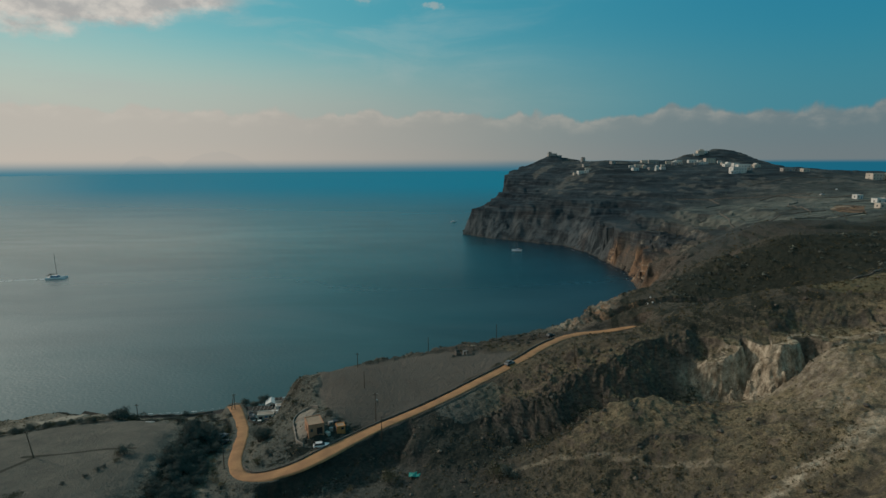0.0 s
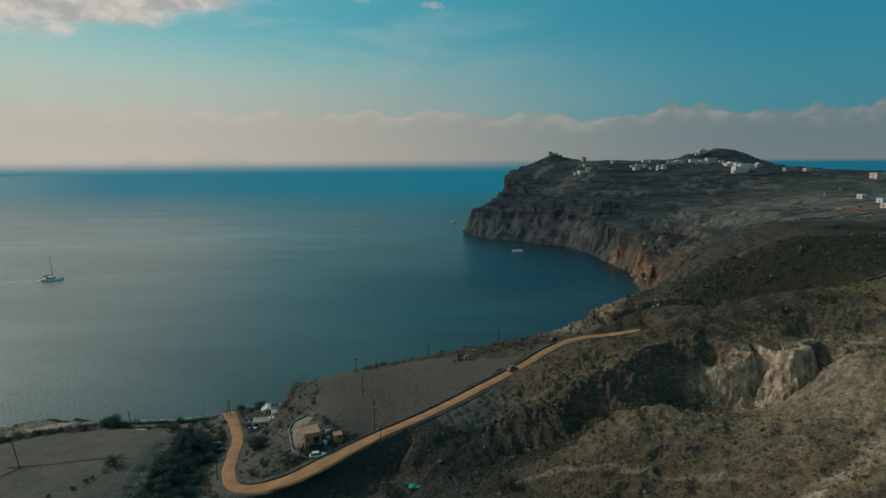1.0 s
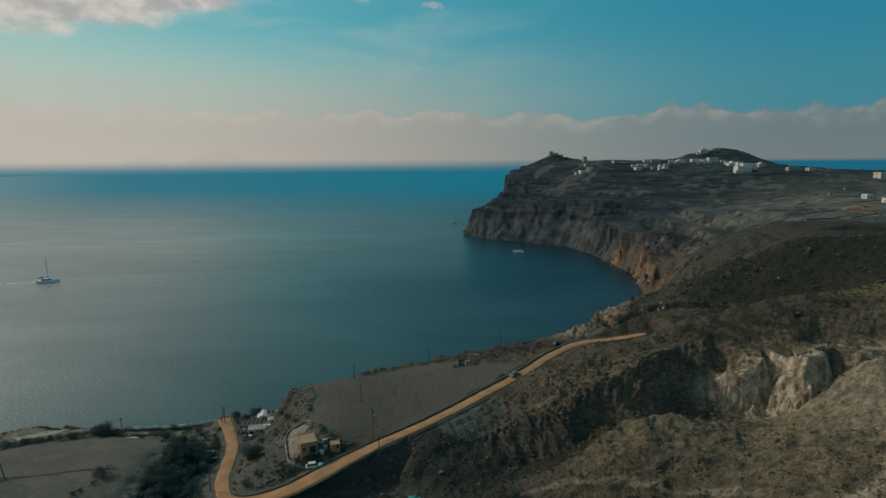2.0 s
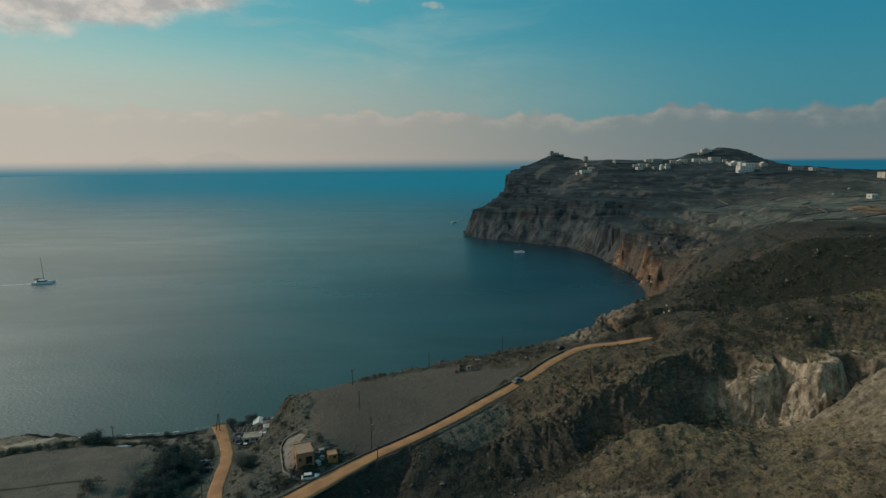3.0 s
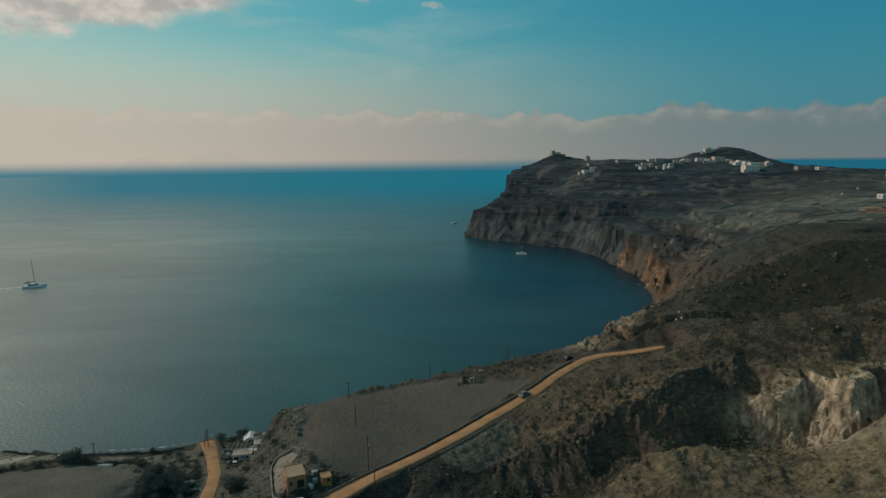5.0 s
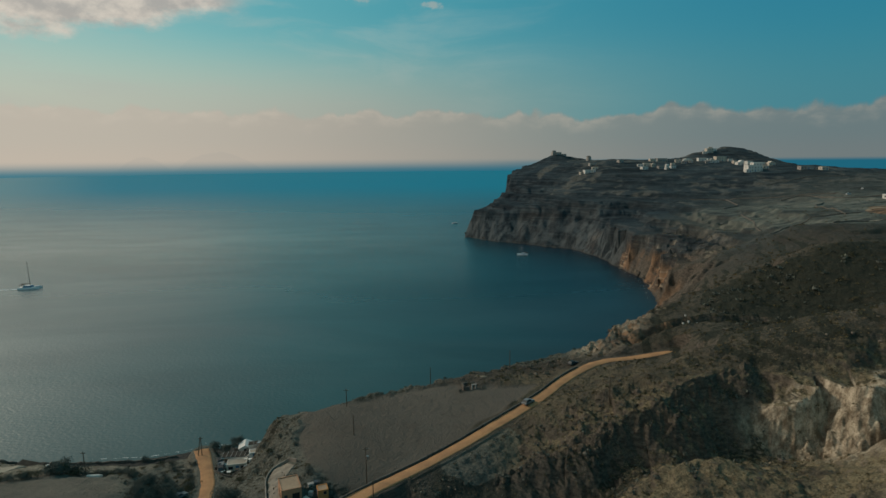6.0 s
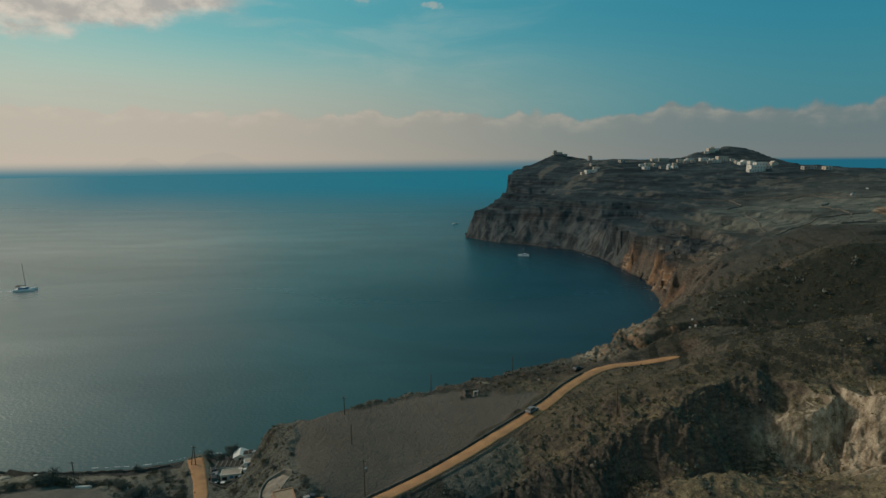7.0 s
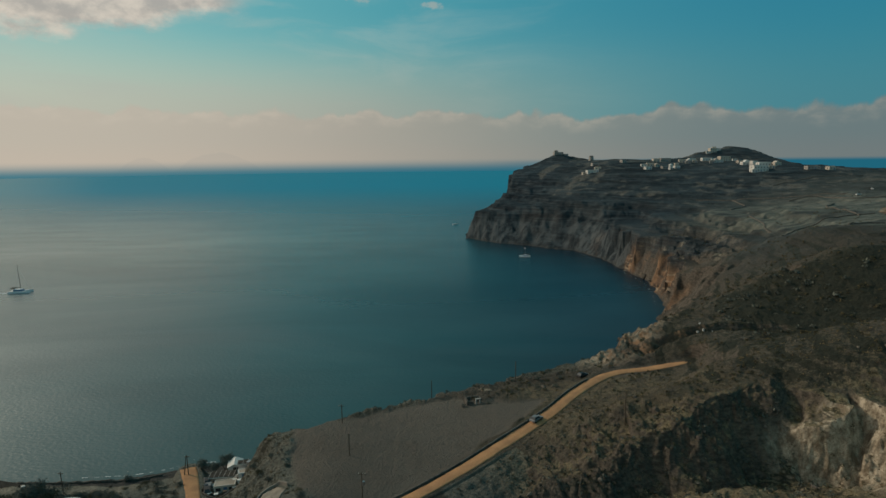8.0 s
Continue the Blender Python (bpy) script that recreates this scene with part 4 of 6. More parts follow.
def water_bump(k, p):
    sep = k.n("ShaderNodeSeparateXYZ")
    k.put(sep.inputs[0], p)
    swell = k.m("MULTIPLY", k.noise(k.stretch(p, 1, 1.6, 1), 0.10, 3.0, 0.5), 0.14)
    chop = k.m("MULTIPLY", k.noise(k.stretch(p, 1, 1.4, 1), 1.1, 5.0, 0.6), k.step(sep.outputs[1], 240, 460, 0.0, 0.22))
    # steep wavelets over the shallows
    wavelets = k.m("MULTIPLY", k.noise(k.stretch(p, 0.8, 1.1, 1), 0.8, 2.0, 0.5), k.step(sep.outputs[1], 240, 480, 0.2, 0.0))
    return k.m("MULTIPLY", k.m("ADD", k.m("ADD", swell, chop), wavelets), k.step(sep.outputs[1], 400, 2600, 1.0, 1.6))


def water_material():
    """Body colour of the water under a Fresnel gloss."""
    mat = bpy.data.materials.new("sea_water")
    mat.use_nodes = True
    k = Nodes(mat.node_tree)
    p = k.n("ShaderNodeNewGeometry").outputs["Position"]
    bp = k.n("ShaderNodeBump")
    bp.inputs["Distance"].default_value = 1.0
    k.put(bp.inputs["Height"], water_bump(k, p))
    body, gloss, fr, mx = k.n("ShaderNodeBsdfDiffuse"), k.n("ShaderNodeBsdfGlossy"), k.n("ShaderNodeFresnel"), k.n("ShaderNodeMixShader")
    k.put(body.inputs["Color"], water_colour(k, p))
    gloss.inputs["Color"].default_value = (0.92, 0.97, 0.96, 1)
    k.put(gloss.inputs["Roughness"], water_rough(k, p))
    k.put(gloss.inputs["Normal"], bp.outputs[0])
    # wind lanes
    streaks = k.step(k.noise(k.stretch(p, 0.45, 1.3, 1), 0.010, 4.0, 0.6, 1.5), 0.34, 0.66, 0.92, 1.04)
    sep = k.n("ShaderNodeSeparateXYZ")
    k.put(sep.inputs[0], p)
    # gloss scaled down to the right, which dims the reflection in the cove
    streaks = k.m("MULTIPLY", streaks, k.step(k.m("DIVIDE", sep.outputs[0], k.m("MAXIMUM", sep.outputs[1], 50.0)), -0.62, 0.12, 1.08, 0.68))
    fr.inputs["IOR"].default_value = 1.333
    # gloss also cut offshore, less so towards the sun, to imitate far haze
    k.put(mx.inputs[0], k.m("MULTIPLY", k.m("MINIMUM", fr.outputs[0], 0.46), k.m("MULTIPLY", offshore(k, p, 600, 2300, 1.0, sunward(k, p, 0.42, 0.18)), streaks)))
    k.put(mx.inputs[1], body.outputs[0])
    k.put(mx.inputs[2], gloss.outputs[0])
    k.put(k.n("ShaderNodeOutputMaterial").inputs[0], mx.outputs[0])
    return mat


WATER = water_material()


def build_sea():
    n, radii = 96, [5, 150, 400, 900, 1800, 3200, 4960]
    vs, fs = [(0, 0, 0)], []
    for r in radii:
        vs += [(r * math.sin(2 * math.pi * i / n), r * math.cos(2 * math.pi * i / n), 0) for i in range(n)]
    fs += [(0, 1 + (i + 1) % n, 1 + i) for i in range(n)]
    for q in range(len(radii) - 1):
        for i in range(n):
            a, b = 1 + q * n + i, 1 + q * n + (i + 1) % n
            fs.append((a, b, b + n, a + n))
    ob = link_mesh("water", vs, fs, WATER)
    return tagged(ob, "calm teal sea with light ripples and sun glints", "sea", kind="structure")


build_sea()


def drop(x, y):
    """Ground level for arrays of places, by the sheet itself where it lies."""
    return ground_height(np.asarray(x, float), np.asarray(y, float))[0]


ORANGE_DIRT = material("orange_dirt_road", lambda k, p: k.mix(
    k.step(k.noise(p, 0.25, 5.0), 0.3, 0.7),
    k.mix(k.step(k.noise(p, 3.0, 4.0), 0.3, 0.7), (0.35, 0.183, 0.086), (0.42, 0.236, 0.125)), (0.28, 0.153, 0.084)),
    0.95, lambda k, p: k.m("MULTIPLY", k.noise(p, 2.0, 5.0), 0.06), spec=0.1)


def build_road():
    line = smooth_line(ROAD, 1.0)
    tan = np.gradient(line[:, :2], axis=0)
    tan /= np.linalg.norm(tan, axis=1)[:, None]
    side = np.stack([tan[:, 1], -tan[:, 0]], 1)            # to the right of its run
    vs, fs = [], []
    offs = [-1.0, -0.93, -0.62, -0.4, 0.0, 0.4, 0.62, 0.93, 1.0]
    rise = [-0.35, 0.10, 0.05, 0.13, 0.17, 0.13, 0.05, 0.10, -0.35]
    for i, (p, s) in enumerate(zip(line, side)):
        half = 1.8 + 0.22 * noise.noise((i * 0.09, 3.0, 0.0)) + 1.6 * math.exp(-((i - 82) / 14.0) ** 2)
        half += 0.55 * math.exp(-i / 14.0) - 0.42 * math.exp(-((p[0] + 20) / 16.0) ** 2 if p[0] > -44 else -9)
        left = len(line) - 1 - i
        half *= (1 - 0.05 * min(1, max(0, (p[0] - 45) / 10))) * min(1, 0.2 + left / 8)
        for q, (o, h) in enumerate(zip(offs, rise)):
            h -= 0.3 * max(0, 1 - left / 3)
            e = half + 0.25 * noise.noise((i * 0.3, q, 7.0))
            vs.append((p[0] + s[0] * (o * e + 0.25), p[1] + s[1] * (o * e + 0.25), p[2] + h))
    w = len(offs)
    for i in range(len(line) - 1):
        for q in range(w - 1):
            fs.append((i * w + q, i * w + q + 1, (i + 1) * w + q + 1, (i + 1) * w + q))
    ob = link_mesh("road", vs, fs, ORANGE_DIRT, smooth=True)
    return tagged(ob, "orange dirt road winding up from the beach", "road", kind="structure")


build_road()

# ---- materials of things ----
OCHRE = material("ochre_render", plain((0.33, 0.185, 0.115), 0.2, 2.0), 0.9, spec=0.15)
OCHRE_DARK = material("orange_render", plain((0.40, 0.185, 0.07), 0.2, 2.0), 0.9, spec=0.15)
ROOF_OCHRE = material("sandy_screed", plain((0.30, 0.215, 0.150), 0.2, 2.0), 0.9, spec=0.15)
PAVING = material("worn_paving", plain((0.190, 0.165, 0.135), 0.3, 1.5), 0.9, lambda k, p: k.m("MULTIPLY", k.noise(p, 3.0, 5.0), 0.03), spec=0.15)
ROOF_PALE = material("pale_screed", plain((0.30, 0.255, 0.21), 0.18, 2.0), 0.9, spec=0.15)
WHITE = material("whitewash", plain((0.54, 0.53, 0.50), 0.12, 3.0), 0.85, spec=0.2)
WHITE_WARM = material("warm_whitewash", plain((0.46, 0.41, 0.35), 0.14, 3.0), 0.85, spec=0.2)
GREY_RENDER = material("grey_render", plain((0.30, 0.28, 0.26), 0.2, 3.0), 0.9, spec=0.15)
CONCRETE = material("worn_concrete", plain((0.23, 0.205, 0.175), 0.3, 1.2), 0.9, lambda k, p: k.m("MULTIPLY", k.noise(p, 3.0, 5.0), 0.03), spec=0.15)
STONE = material("dry_stone", plain((0.112, 0.102, 0.090), 0.45, 0.6), 0.95, lambda k, p: k.m("MULTIPLY", k.noise(p, 2.5, 5.0, 0.7), 0.25), spec=0.1)
WOOD = material("weathered_timber", plain((0.085, 0.066, 0.048), 0.3, 1.0), 0.85, spec=0.2)
DARK_ROOF = material("dark_thatch", plain((0.045, 0.040, 0.034), 0.35, 1.0), 0.95, lambda k, p: k.m("MULTIPLY", k.noise(p, 4.0, 4.0), 0.1), spec=0.1)
DARK = material("dark_opening", plain((0.02, 0.02, 0.022), 0.3), 0.6)
GLASS = material("window_glass", plain((0.03, 0.04, 0.045), 0.1), 0.5, spec=0.3)
CANVAS = material("white_canvas", plain((0.62, 0.61, 0.58), 0.08), 0.8)
BLUE_PAINT = material("blue_paint", plain((0.06, 0.13, 0.22), 0.2), 0.6)
RUBBER = material("black_rubber", plain((0.02, 0.02, 0.02), 0.2), 0.8)
STEEL = material("dull_steel", plain((0.35, 0.35, 0.35), 0.15), 0.4, metal=0.8)
LAMP_GLASS = material("lamp_glass", plain((0.6, 0.58, 0.52), 0.1), 0.2, spec=0.5)
PAINT_SILVER = material("silver_car_paint", plain((0.16, 0.165, 0.17), 0.06), 0.55, metal=0.1, spec=0.5)
PAINT_WHITE = material("white_car_paint", plain((0.62, 0.62, 0.61), 0.05), 0.3, spec=0.5)
PAINT_BLACK = material("black_car_paint", plain((0.018, 0.018, 0.02), 0.1), 0.5, spec=0.35)
GELCOAT = material("white_gelcoat", plain((0.68, 0.69, 0.70), 0.06), 0.3, spec=0.5)
FOAM = material("sea_foam", plain((0.62, 0.66, 0.67), 0.15, 0.5), 0.9)
AWNING = material("blue_grey_awning", plain((0.060, 0.078, 0.092), 0.3, 1.0), 0.9, spec=0.1)
BARK = material("rough_bark", plain((0.09, 0.07, 0.055), 0.35), 0.95, spec=0.1)


def island_tint(name, lo, hi, rough=0.9):
    """Foliage that varies from clump to clump and from leaf to leaf."""
    def build(k, p):
        r = k.n("ShaderNodeNewGeometry").outputs["Random Per Island"]
        return k.mix(k.m("ADD", k.m("MULTIPLY", r, 0.6), k.m("MULTIPLY", k.step(k.noise(p, 0.35, 3.0), 0.35, 0.65), 0.4)), lo, hi)
    return material(name, build, rough, spec=0.15)


LEAF_DARK = island_tint("dark_leaves", (0.052, 0.060, 0.056), (0.118, 0.128, 0.104))
LEAF_OLIVE = island_tint("olive_leaves", (0.035, 0.038, 0.022), (0.095, 0.090, 0.052))
SCRUB_MIX = island_tint("dry_scrub", (0.032, 0.034, 0.022), (0.135, 0.105, 0.055))
STRAW_MIX = island_tint("straw_scrub", (0.070, 0.052, 0.028), (0.26, 0.195, 0.105))
BOULDER = material("boulders", lambda k, p: k.mix(k.n("ShaderNodeNewGeometry").outputs["Random Per Island"], (0.055, 0.048, 0.042), (0.16, 0.135, 0.11)), 0.95,
                   lambda k, p: k.m("MULTIPLY", k.noise(p, 1.5, 6.0), 0.3), spec=0.1)


# ---- things of the shore ----
def ground_at(x, y):
    return float(drop([x], [y])[0])


def window(parent, x, y, z, w, h, axis, frame_mat, pane_mat=GLASS):
    """A framed pane on a wall; axis: the wall's outward normal, 'x', '-x', 'y' or '-y'."""
    s = -1 if axis[0] == "-" else 1
    def put(bm, a0, a1, z0, z1, o0, o1):
        lo, hi = sorted((s * o0, s * o1))
        if axis[-1] == "x":
            box(bm, x + lo, x + hi, y + a0, y + a1, z + z0, z + z1)
        else:
            box(bm, x + a0, x + a1, y + lo, y + hi, z + z0, z + z1)
    bm = bmesh.new()
    t = 0.07
    put(bm, -w / 2 - t, -w / 2, -t, h + t, -0.02, 0.06)
    put(bm, w / 2, w / 2 + t, -t, h + t, -0.02, 0.06)
    put(bm, -w / 2, w / 2, h, h + t, -0.02, 0.06)
    put(bm, -w / 2 - 0.05, w / 2 + 0.05, -t - 0.04, 0, -0.02, 0.12)
    win = part("window", bm, frame_mat, parent)
    bm = bmesh.new()
    put(bm, -w / 2, w / 2, 0, h, -0.02, 0.02)
    part("pane", bm, pane_mat, win)
    return win


def flat_house(name, x, y, z, rz, w, d, h, wall, roof, label, openings, parapet=0.35, group="", category="house"):
    """A flat-roofed block: w along x, d along y, with a parapet round the roof and its openings (side, along, sill, width, height, kind)."""
    ob = thing(name, pose(x, y, z, 0, 0, rz), label, category, group)
    bm = box(bmesh.new(), -w / 2, w / 2, -d / 2, d / 2, -2.5, h, 0.05)
    part("wall", bm, wall, ob)
    bm = bmesh.new()
    t = 0.28
    box(bm, -w / 2 - .04, w / 2 + .04, -d / 2 - .04, -d / 2 + t, h + .003, h + parapet, 0.04)
    box(bm, -w / 2 - .04, w / 2 + .04, d / 2 - t, d / 2 + .04, h + .003, h + parapet * 1.3, 0.04)
    box(bm, -w / 2 - .04, -w / 2 + t, -d / 2 + t, d / 2 - t, h + .003, h + parapet, 0.04)
    box(bm, w / 2 - t, w / 2 + .04, -d / 2 + t, d / 2 - t, h + .003, h + parapet, 0.04)
    part("parapet", bm, wall, ob)
    bm = box(bmesh.new(), -w / 2 + t, w / 2 - t, -d / 2 + t, d / 2 - t, h + .004, h + .12)
    part("roof", bm, roof, ob)
    for side, along, sill, ww, hh, kind in openings:
        px, py = (along, -d / 2) if side == "-y" else (along, d / 2) if side == "y" else (-w / 2, along) if side == "-x" else (w / 2, along)
        if kind == "door":
            bm = bmesh.new()
            e = 0.05 * (-1 if side[0] == "-" else 1)
            lo, hi = sorted((-e * 0.3, e))
            if side[-1] == "y":
                box(bm, px - ww / 2, px + ww / 2, py + lo, py + hi, 0, hh)
            else:
                box(bm, px + lo, px + hi, py - ww / 2, py + ww / 2, 0, hh)
            dr = part("door", bm, BLUE_PAINT if wall is not OCHRE else WOOD, ob)
        else:
            window(ob, px, py, sill, ww, hh, side, OCHRE if wall in (OCHRE, OCHRE_DARK) else GREY_RENDER, GLASS if kind == "window" else DARK)
    return ob


def draped_wall(name, pts, h, thick, mat, label, category="wall", rough=0.12, kind="", step=0.8):
    """A low wall that follows the ground along a line."""
    line = smooth_line(pts, step)
    tan = np.gradient(line[:, :2], axis=0)
    tan /= np.linalg.norm(tan, axis=1)[:, None]
    nrm = np.stack([-tan[:, 1], tan[:, 0]], 1)
    z = line[:, 2] if line.shape[1] > 2 else drop(line[:, 0], line[:, 1])
    vs, fs = [], []
    for i, p in enumerate(line):
        a = noise.noise((i * 0.7, 5.1, h)) * rough
        b = noise.noise((i * 0.45, 1.7, thick)) * rough
        for o, hh in ((-0.58, -0.9), (-0.5, h + a - 0.06), (-0.38, h + a), (0.38, h + b), (0.5, h + b - 0.06), (0.58, -0.9)):
            vs.append((p[0] + nrm[i, 0] * (o * thick + 0.3 * b), p[1] + nrm[i, 1] * (o * thick + 0.3 * b), z[i] + hh))
    for i in range(len(line) - 1):
        fs += [(i * 6 + q, i * 6 + q + 1, i * 6 + q + 7, i * 6 + q + 6) for q in range(5)]
    n = len(line) - 1
    fs += [(5, 4, 3, 2, 1, 0), tuple(n * 6 + q for q in range(6))]
    ob = link_mesh(name, vs, fs, mat)
    return tagged(ob, label, category, kind=kind)


def offset_line(line, off, i0, i1):
    tan = np.gradient(line[:, :2], axis=0)
    tan /= np.linalg.norm(tan, axis=1)[:, None]
    side = np.stack([tan[:, 1], -tan[:, 0]], 1)
    out = line[i0:i1].copy()
    out[:, :2] += side[i0:i1] * off
    return out


# parapet on the upper side of the road
bend = int(np.argmin(np.hypot(ROAD_LINE[:, 0] + 55.5, ROAD_LINE[:, 1] - 149)))
crest = int(np.argmin(np.hypot(ROAD_LINE[:, 0] - 46, ROAD_LINE[:, 1] - 219.5)))
draped_wall("roadside_wall", [tuple(p) for p in offset_line(ROAD_LINE, -2.0, bend, crest)[::3]], 0.5, 0.38, STONE,
            "low dark stone parapet wall running along the dirt road", rough=0.1)

# the ochre house with its yard
hz = ground_at(-36.5, 157.4) - 0.1
flat_house("house", -36.5, 157.4, hz, 23, 4.4, 5.8, 2.9, OCHRE, ROOF_OCHRE, "small ochre rendered house with a flat sandy roof", [
    ("-y", 0.9, 0, 1.6, 2.0, "dark"), ("-y", -1.3, 1.0, 0.7, 0.9, "window"), ("-x", -1.6, 1.0, 0.7, 1.0, "window"), ("-x", 0.4, 0, 0.9, 2.05, "door"),
    ("x", -1.2, 1.1, 0.8, 0.9, "window"), ("x", 1.4, 1.1, 0.8, 0.9, "window")], 0.22)
draped_wall("yard_wall", [(-38.4, 151.6), (-40.6, 153.6), (-42.2, 158), (-43.8, 163), (-45.2, 168.5), (-44.8, 172.5), (-41.5, 174.2), (-38.5, 172)], 0.8, 0.3, CONCRETE,
            "low curved whitewashed wall round a courtyard", rough=0.06)


def draped_patch(name, poly, mat, lift, label, category, kind="", n=26):
    xs, ys = [p[0] for p in poly], [p[1] for p in poly]
    gx, gy = np.meshgrid(np.linspace(min(xs), max(xs), n), np.linspace(min(ys), max(ys), n), indexing="ij")
    z = drop(gx.ravel(), gy.ravel()).reshape(n, n)
    keep = inside(gx.ravel() + 0.4 * fbm(gx.ravel(), gy.ravel(), 3.0, 2, 7), gy.ravel(), poly).reshape(n, n)
    vs, fs = [], []
    for i in range(n - 1):
        for j in range(n - 1):
            if keep[i, j] and keep[i + 1, j] and keep[i, j + 1] and keep[i + 1, j + 1]:
                fs.append((i * n + j, (i + 1) * n + j, (i + 1) * n + j + 1, i * n + j + 1))
    vs = [(gx[i, j], gy[i, j], z[i, j] + lift) for i in range(n) for j in range(n)]
    used = sorted({v for f in fs for v in f})
    remap = {v: q for q, v in enumerate(used)}
    top = [vs[v] for v in used]
    m = len(top)
    ob = link_mesh(name, top, [tuple(remap[v] for v in f) for f in fs], mat, smooth=True)
    sol = ob.modifiers.new("thickness", "SOLIDIFY")
    sol.thickness, sol.offset = 0.25, -1
    return tagged(ob, label, category, kind=kind)


draped_patch("courtyard", [(-38.2, 152.2), (-40.6, 153.8), (-42.0, 158), (-43.6, 163), (-45, 168.5), (-44.5, 172.2), (-41.5, 173.8), (-38.8, 171), (-39.8, 163), (-37.7, 155.3)],
             PAVING, 0.14, "pale worn concrete courtyard beside the house", "paving", "structure", 40)


flat_house("hut", -29.4, 158.6, ground_at(-29.4, 158.2) - 0.1, 20, 2.4, 2.5, 1.8, OCHRE_DARK, ROOF_OCHRE, "tiny orange hut with a flat roof near the road",
           [("-y", 0.4, 0.9, 0.7, 0.7, "dark"), ("-x", 0, 0, 0.8, 1.65, "door")], 0.15, category="hut")


def crate(x, y, w, d, h, rz, mat, label, cat):
    ob = thing(cat.replace(" ", "_"), pose(x, y, ground_at(x, y), 0, 0, rz), label, cat)
    part("body", box(bmesh.new(), -w / 2, w / 2, -d / 2, d / 2, -0.5, h, 0.06), mat, ob)
    part("lid", box(bmesh.new(), -w / 2 - .04, w / 2 + .04, -d / 2 - .04, d / 2 + .04, h + .003, h + .08, 0.02), mat, ob)
    return ob


crate(-32.4, 160.2, 1.3, 0.9, 0.9, 30, GREY_RENDER, "pale grey water tank by the house", "water tank")
crate(-31.9, 158.0, 1.0, 0.8, 0.8, -10, GREY_RENDER, "grey storage crate by the hut", "crate")
crate(-32.6, 156.4, 0.9, 1.4, 0.5, 50, WHITE_WARM, "cream tarpaulin-covered crate by the house", "crate")
crate(-31.2, 161.4, 1.4, 1.0, 0.6, 5, AWNING, "dark blue-grey storage bin by the hut", "bin")


# cars
def car(x, y, rz, paint, label, group="", length=4.1, z=None, pick=False):
    zz = ground_at(x, y) if z is None else z
    ob = thing("car", pose(x, y, zz, 0, 0, rz), label, "car", group)
    L, W = length / 2, 0.84
    bm = bmesh.new()
    prof = [(-L, .35), (-L + .05, .72), (-L + .25, .86), (L - 1.15, .90), (L - .25, .76), (L, .55), (L - .03, .32)]
    rings = []
    for sy in (-W, -W + .1, W - .1, W):
        e = 0.06 if abs(sy) == W else 0.0
        rings.append([bm.verts.new((px * (1 - e * .3), sy, pz - (e if pz > .6 else 0))) for px, pz in prof])
    for a, b in zip(rings, rings[1:]):
        for i in range(len(prof)):
            j = (i + 1) % len(prof)
            bm.faces.new((a[i], a[j], b[j], b[i]))
    bm.faces.new(rings[0])
    bm.faces.new(rings[-1][::-1])
    bmesh.ops.recalc_face_normals(bm, faces=bm.faces)
    body = part("body", bm, paint, ob)
    back = -0.35 if pick else -L + .35
    bm = bmesh.new()
    lo = [(back - .1, -.76), (L - 1.25, -.76), (L - 1.25, .76), (back - .1, .76)]
    hi = [(back + .35, -.62), (L - 1.95, -.62), (L - 1.95, .62), (back + .35, .62)]
    a, b = [bm.verts.new((u, v, .88)) for u, v in lo], [bm.verts.new((u, v, 1.38)) for u, v in hi]
    for i in range(4):
        bm.faces.new((a[i], a[(i + 1) % 4], b[(i + 1) % 4], b[i]))
    part("windows", bm, GLASS, ob)
    bm = box(bmesh.new(), back + .33, L - 1.93, -.63, .63, 1.372, 1.44, 0.03)
    part("roof", bm, paint, ob)
    for px in (-L + .75, L - .8):
        for py in (-W + .02, W - .02):
            s = 1 if py > 0 else -1
            wh = part("wheel", rod(bmesh.new(), (px, py - s * .16, .31), (px, py + s * .04, .31), .31, .31, 16), RUBBER, ob)
            part("rim", rod(bmesh.new(), (px, py + s * .03, .31), (px, py + s * .055, .31), .19, .17, 12), STEEL, wh)
    for py in (-.6, .6):
        part("headlight", box(bmesh.new(), L - .12, L + .01, py - .14, py + .14, .56, .68, 0.02), LAMP_GLASS, ob)
    return ob


def on_road(x, y, off):
    i = int(np.argmin(np.hypot(ROAD_LINE[:, 0] - x, ROAD_LINE[:, 1] - y)))
    p = offset_line(ROAD_LINE, off, i - 1, i + 2)
    d = p[2] - p[0]
    return p[1][0], p[1][1], math.degrees(math.atan2(d[1], d[0])), p[1][2] + 0.17


cx, cy, cr, cz = on_road(22.4, 189.2, -0.3)
car(cx, cy, cr, PAINT_SILVER, "silver-grey hatchback driving up the dirt road", z=cz)
car(-33.4, 151.4, 12, PAINT_WHITE, "white van parked in front of the ochre house", length=4.4)
car(41.6, 221.4, 35, PAINT_BLACK, "black car parked off the bend of the dirt road")
car(-68.9, 172.4, 62, PAINT_SILVER, "silver car parked on the verge of the dirt road", "cars by the beach road")
car(-66.6, 168.6, 60, PAINT_BLACK, "dark car parked on the verge of the dirt road", "cars by the beach road")
car(-67.6, 196.0, 115, PAINT_BLACK, "dark car parked beside the beach huts", "cars by the beach huts")
car(-65.0, 189.6, 112, PAINT_BLACK, "dark car parked beside the beach huts", "cars by the beach huts")
car(-65.9, 192.8, 112, PAINT_SILVER, "grey car parked beside the beach huts", "cars by the beach huts")


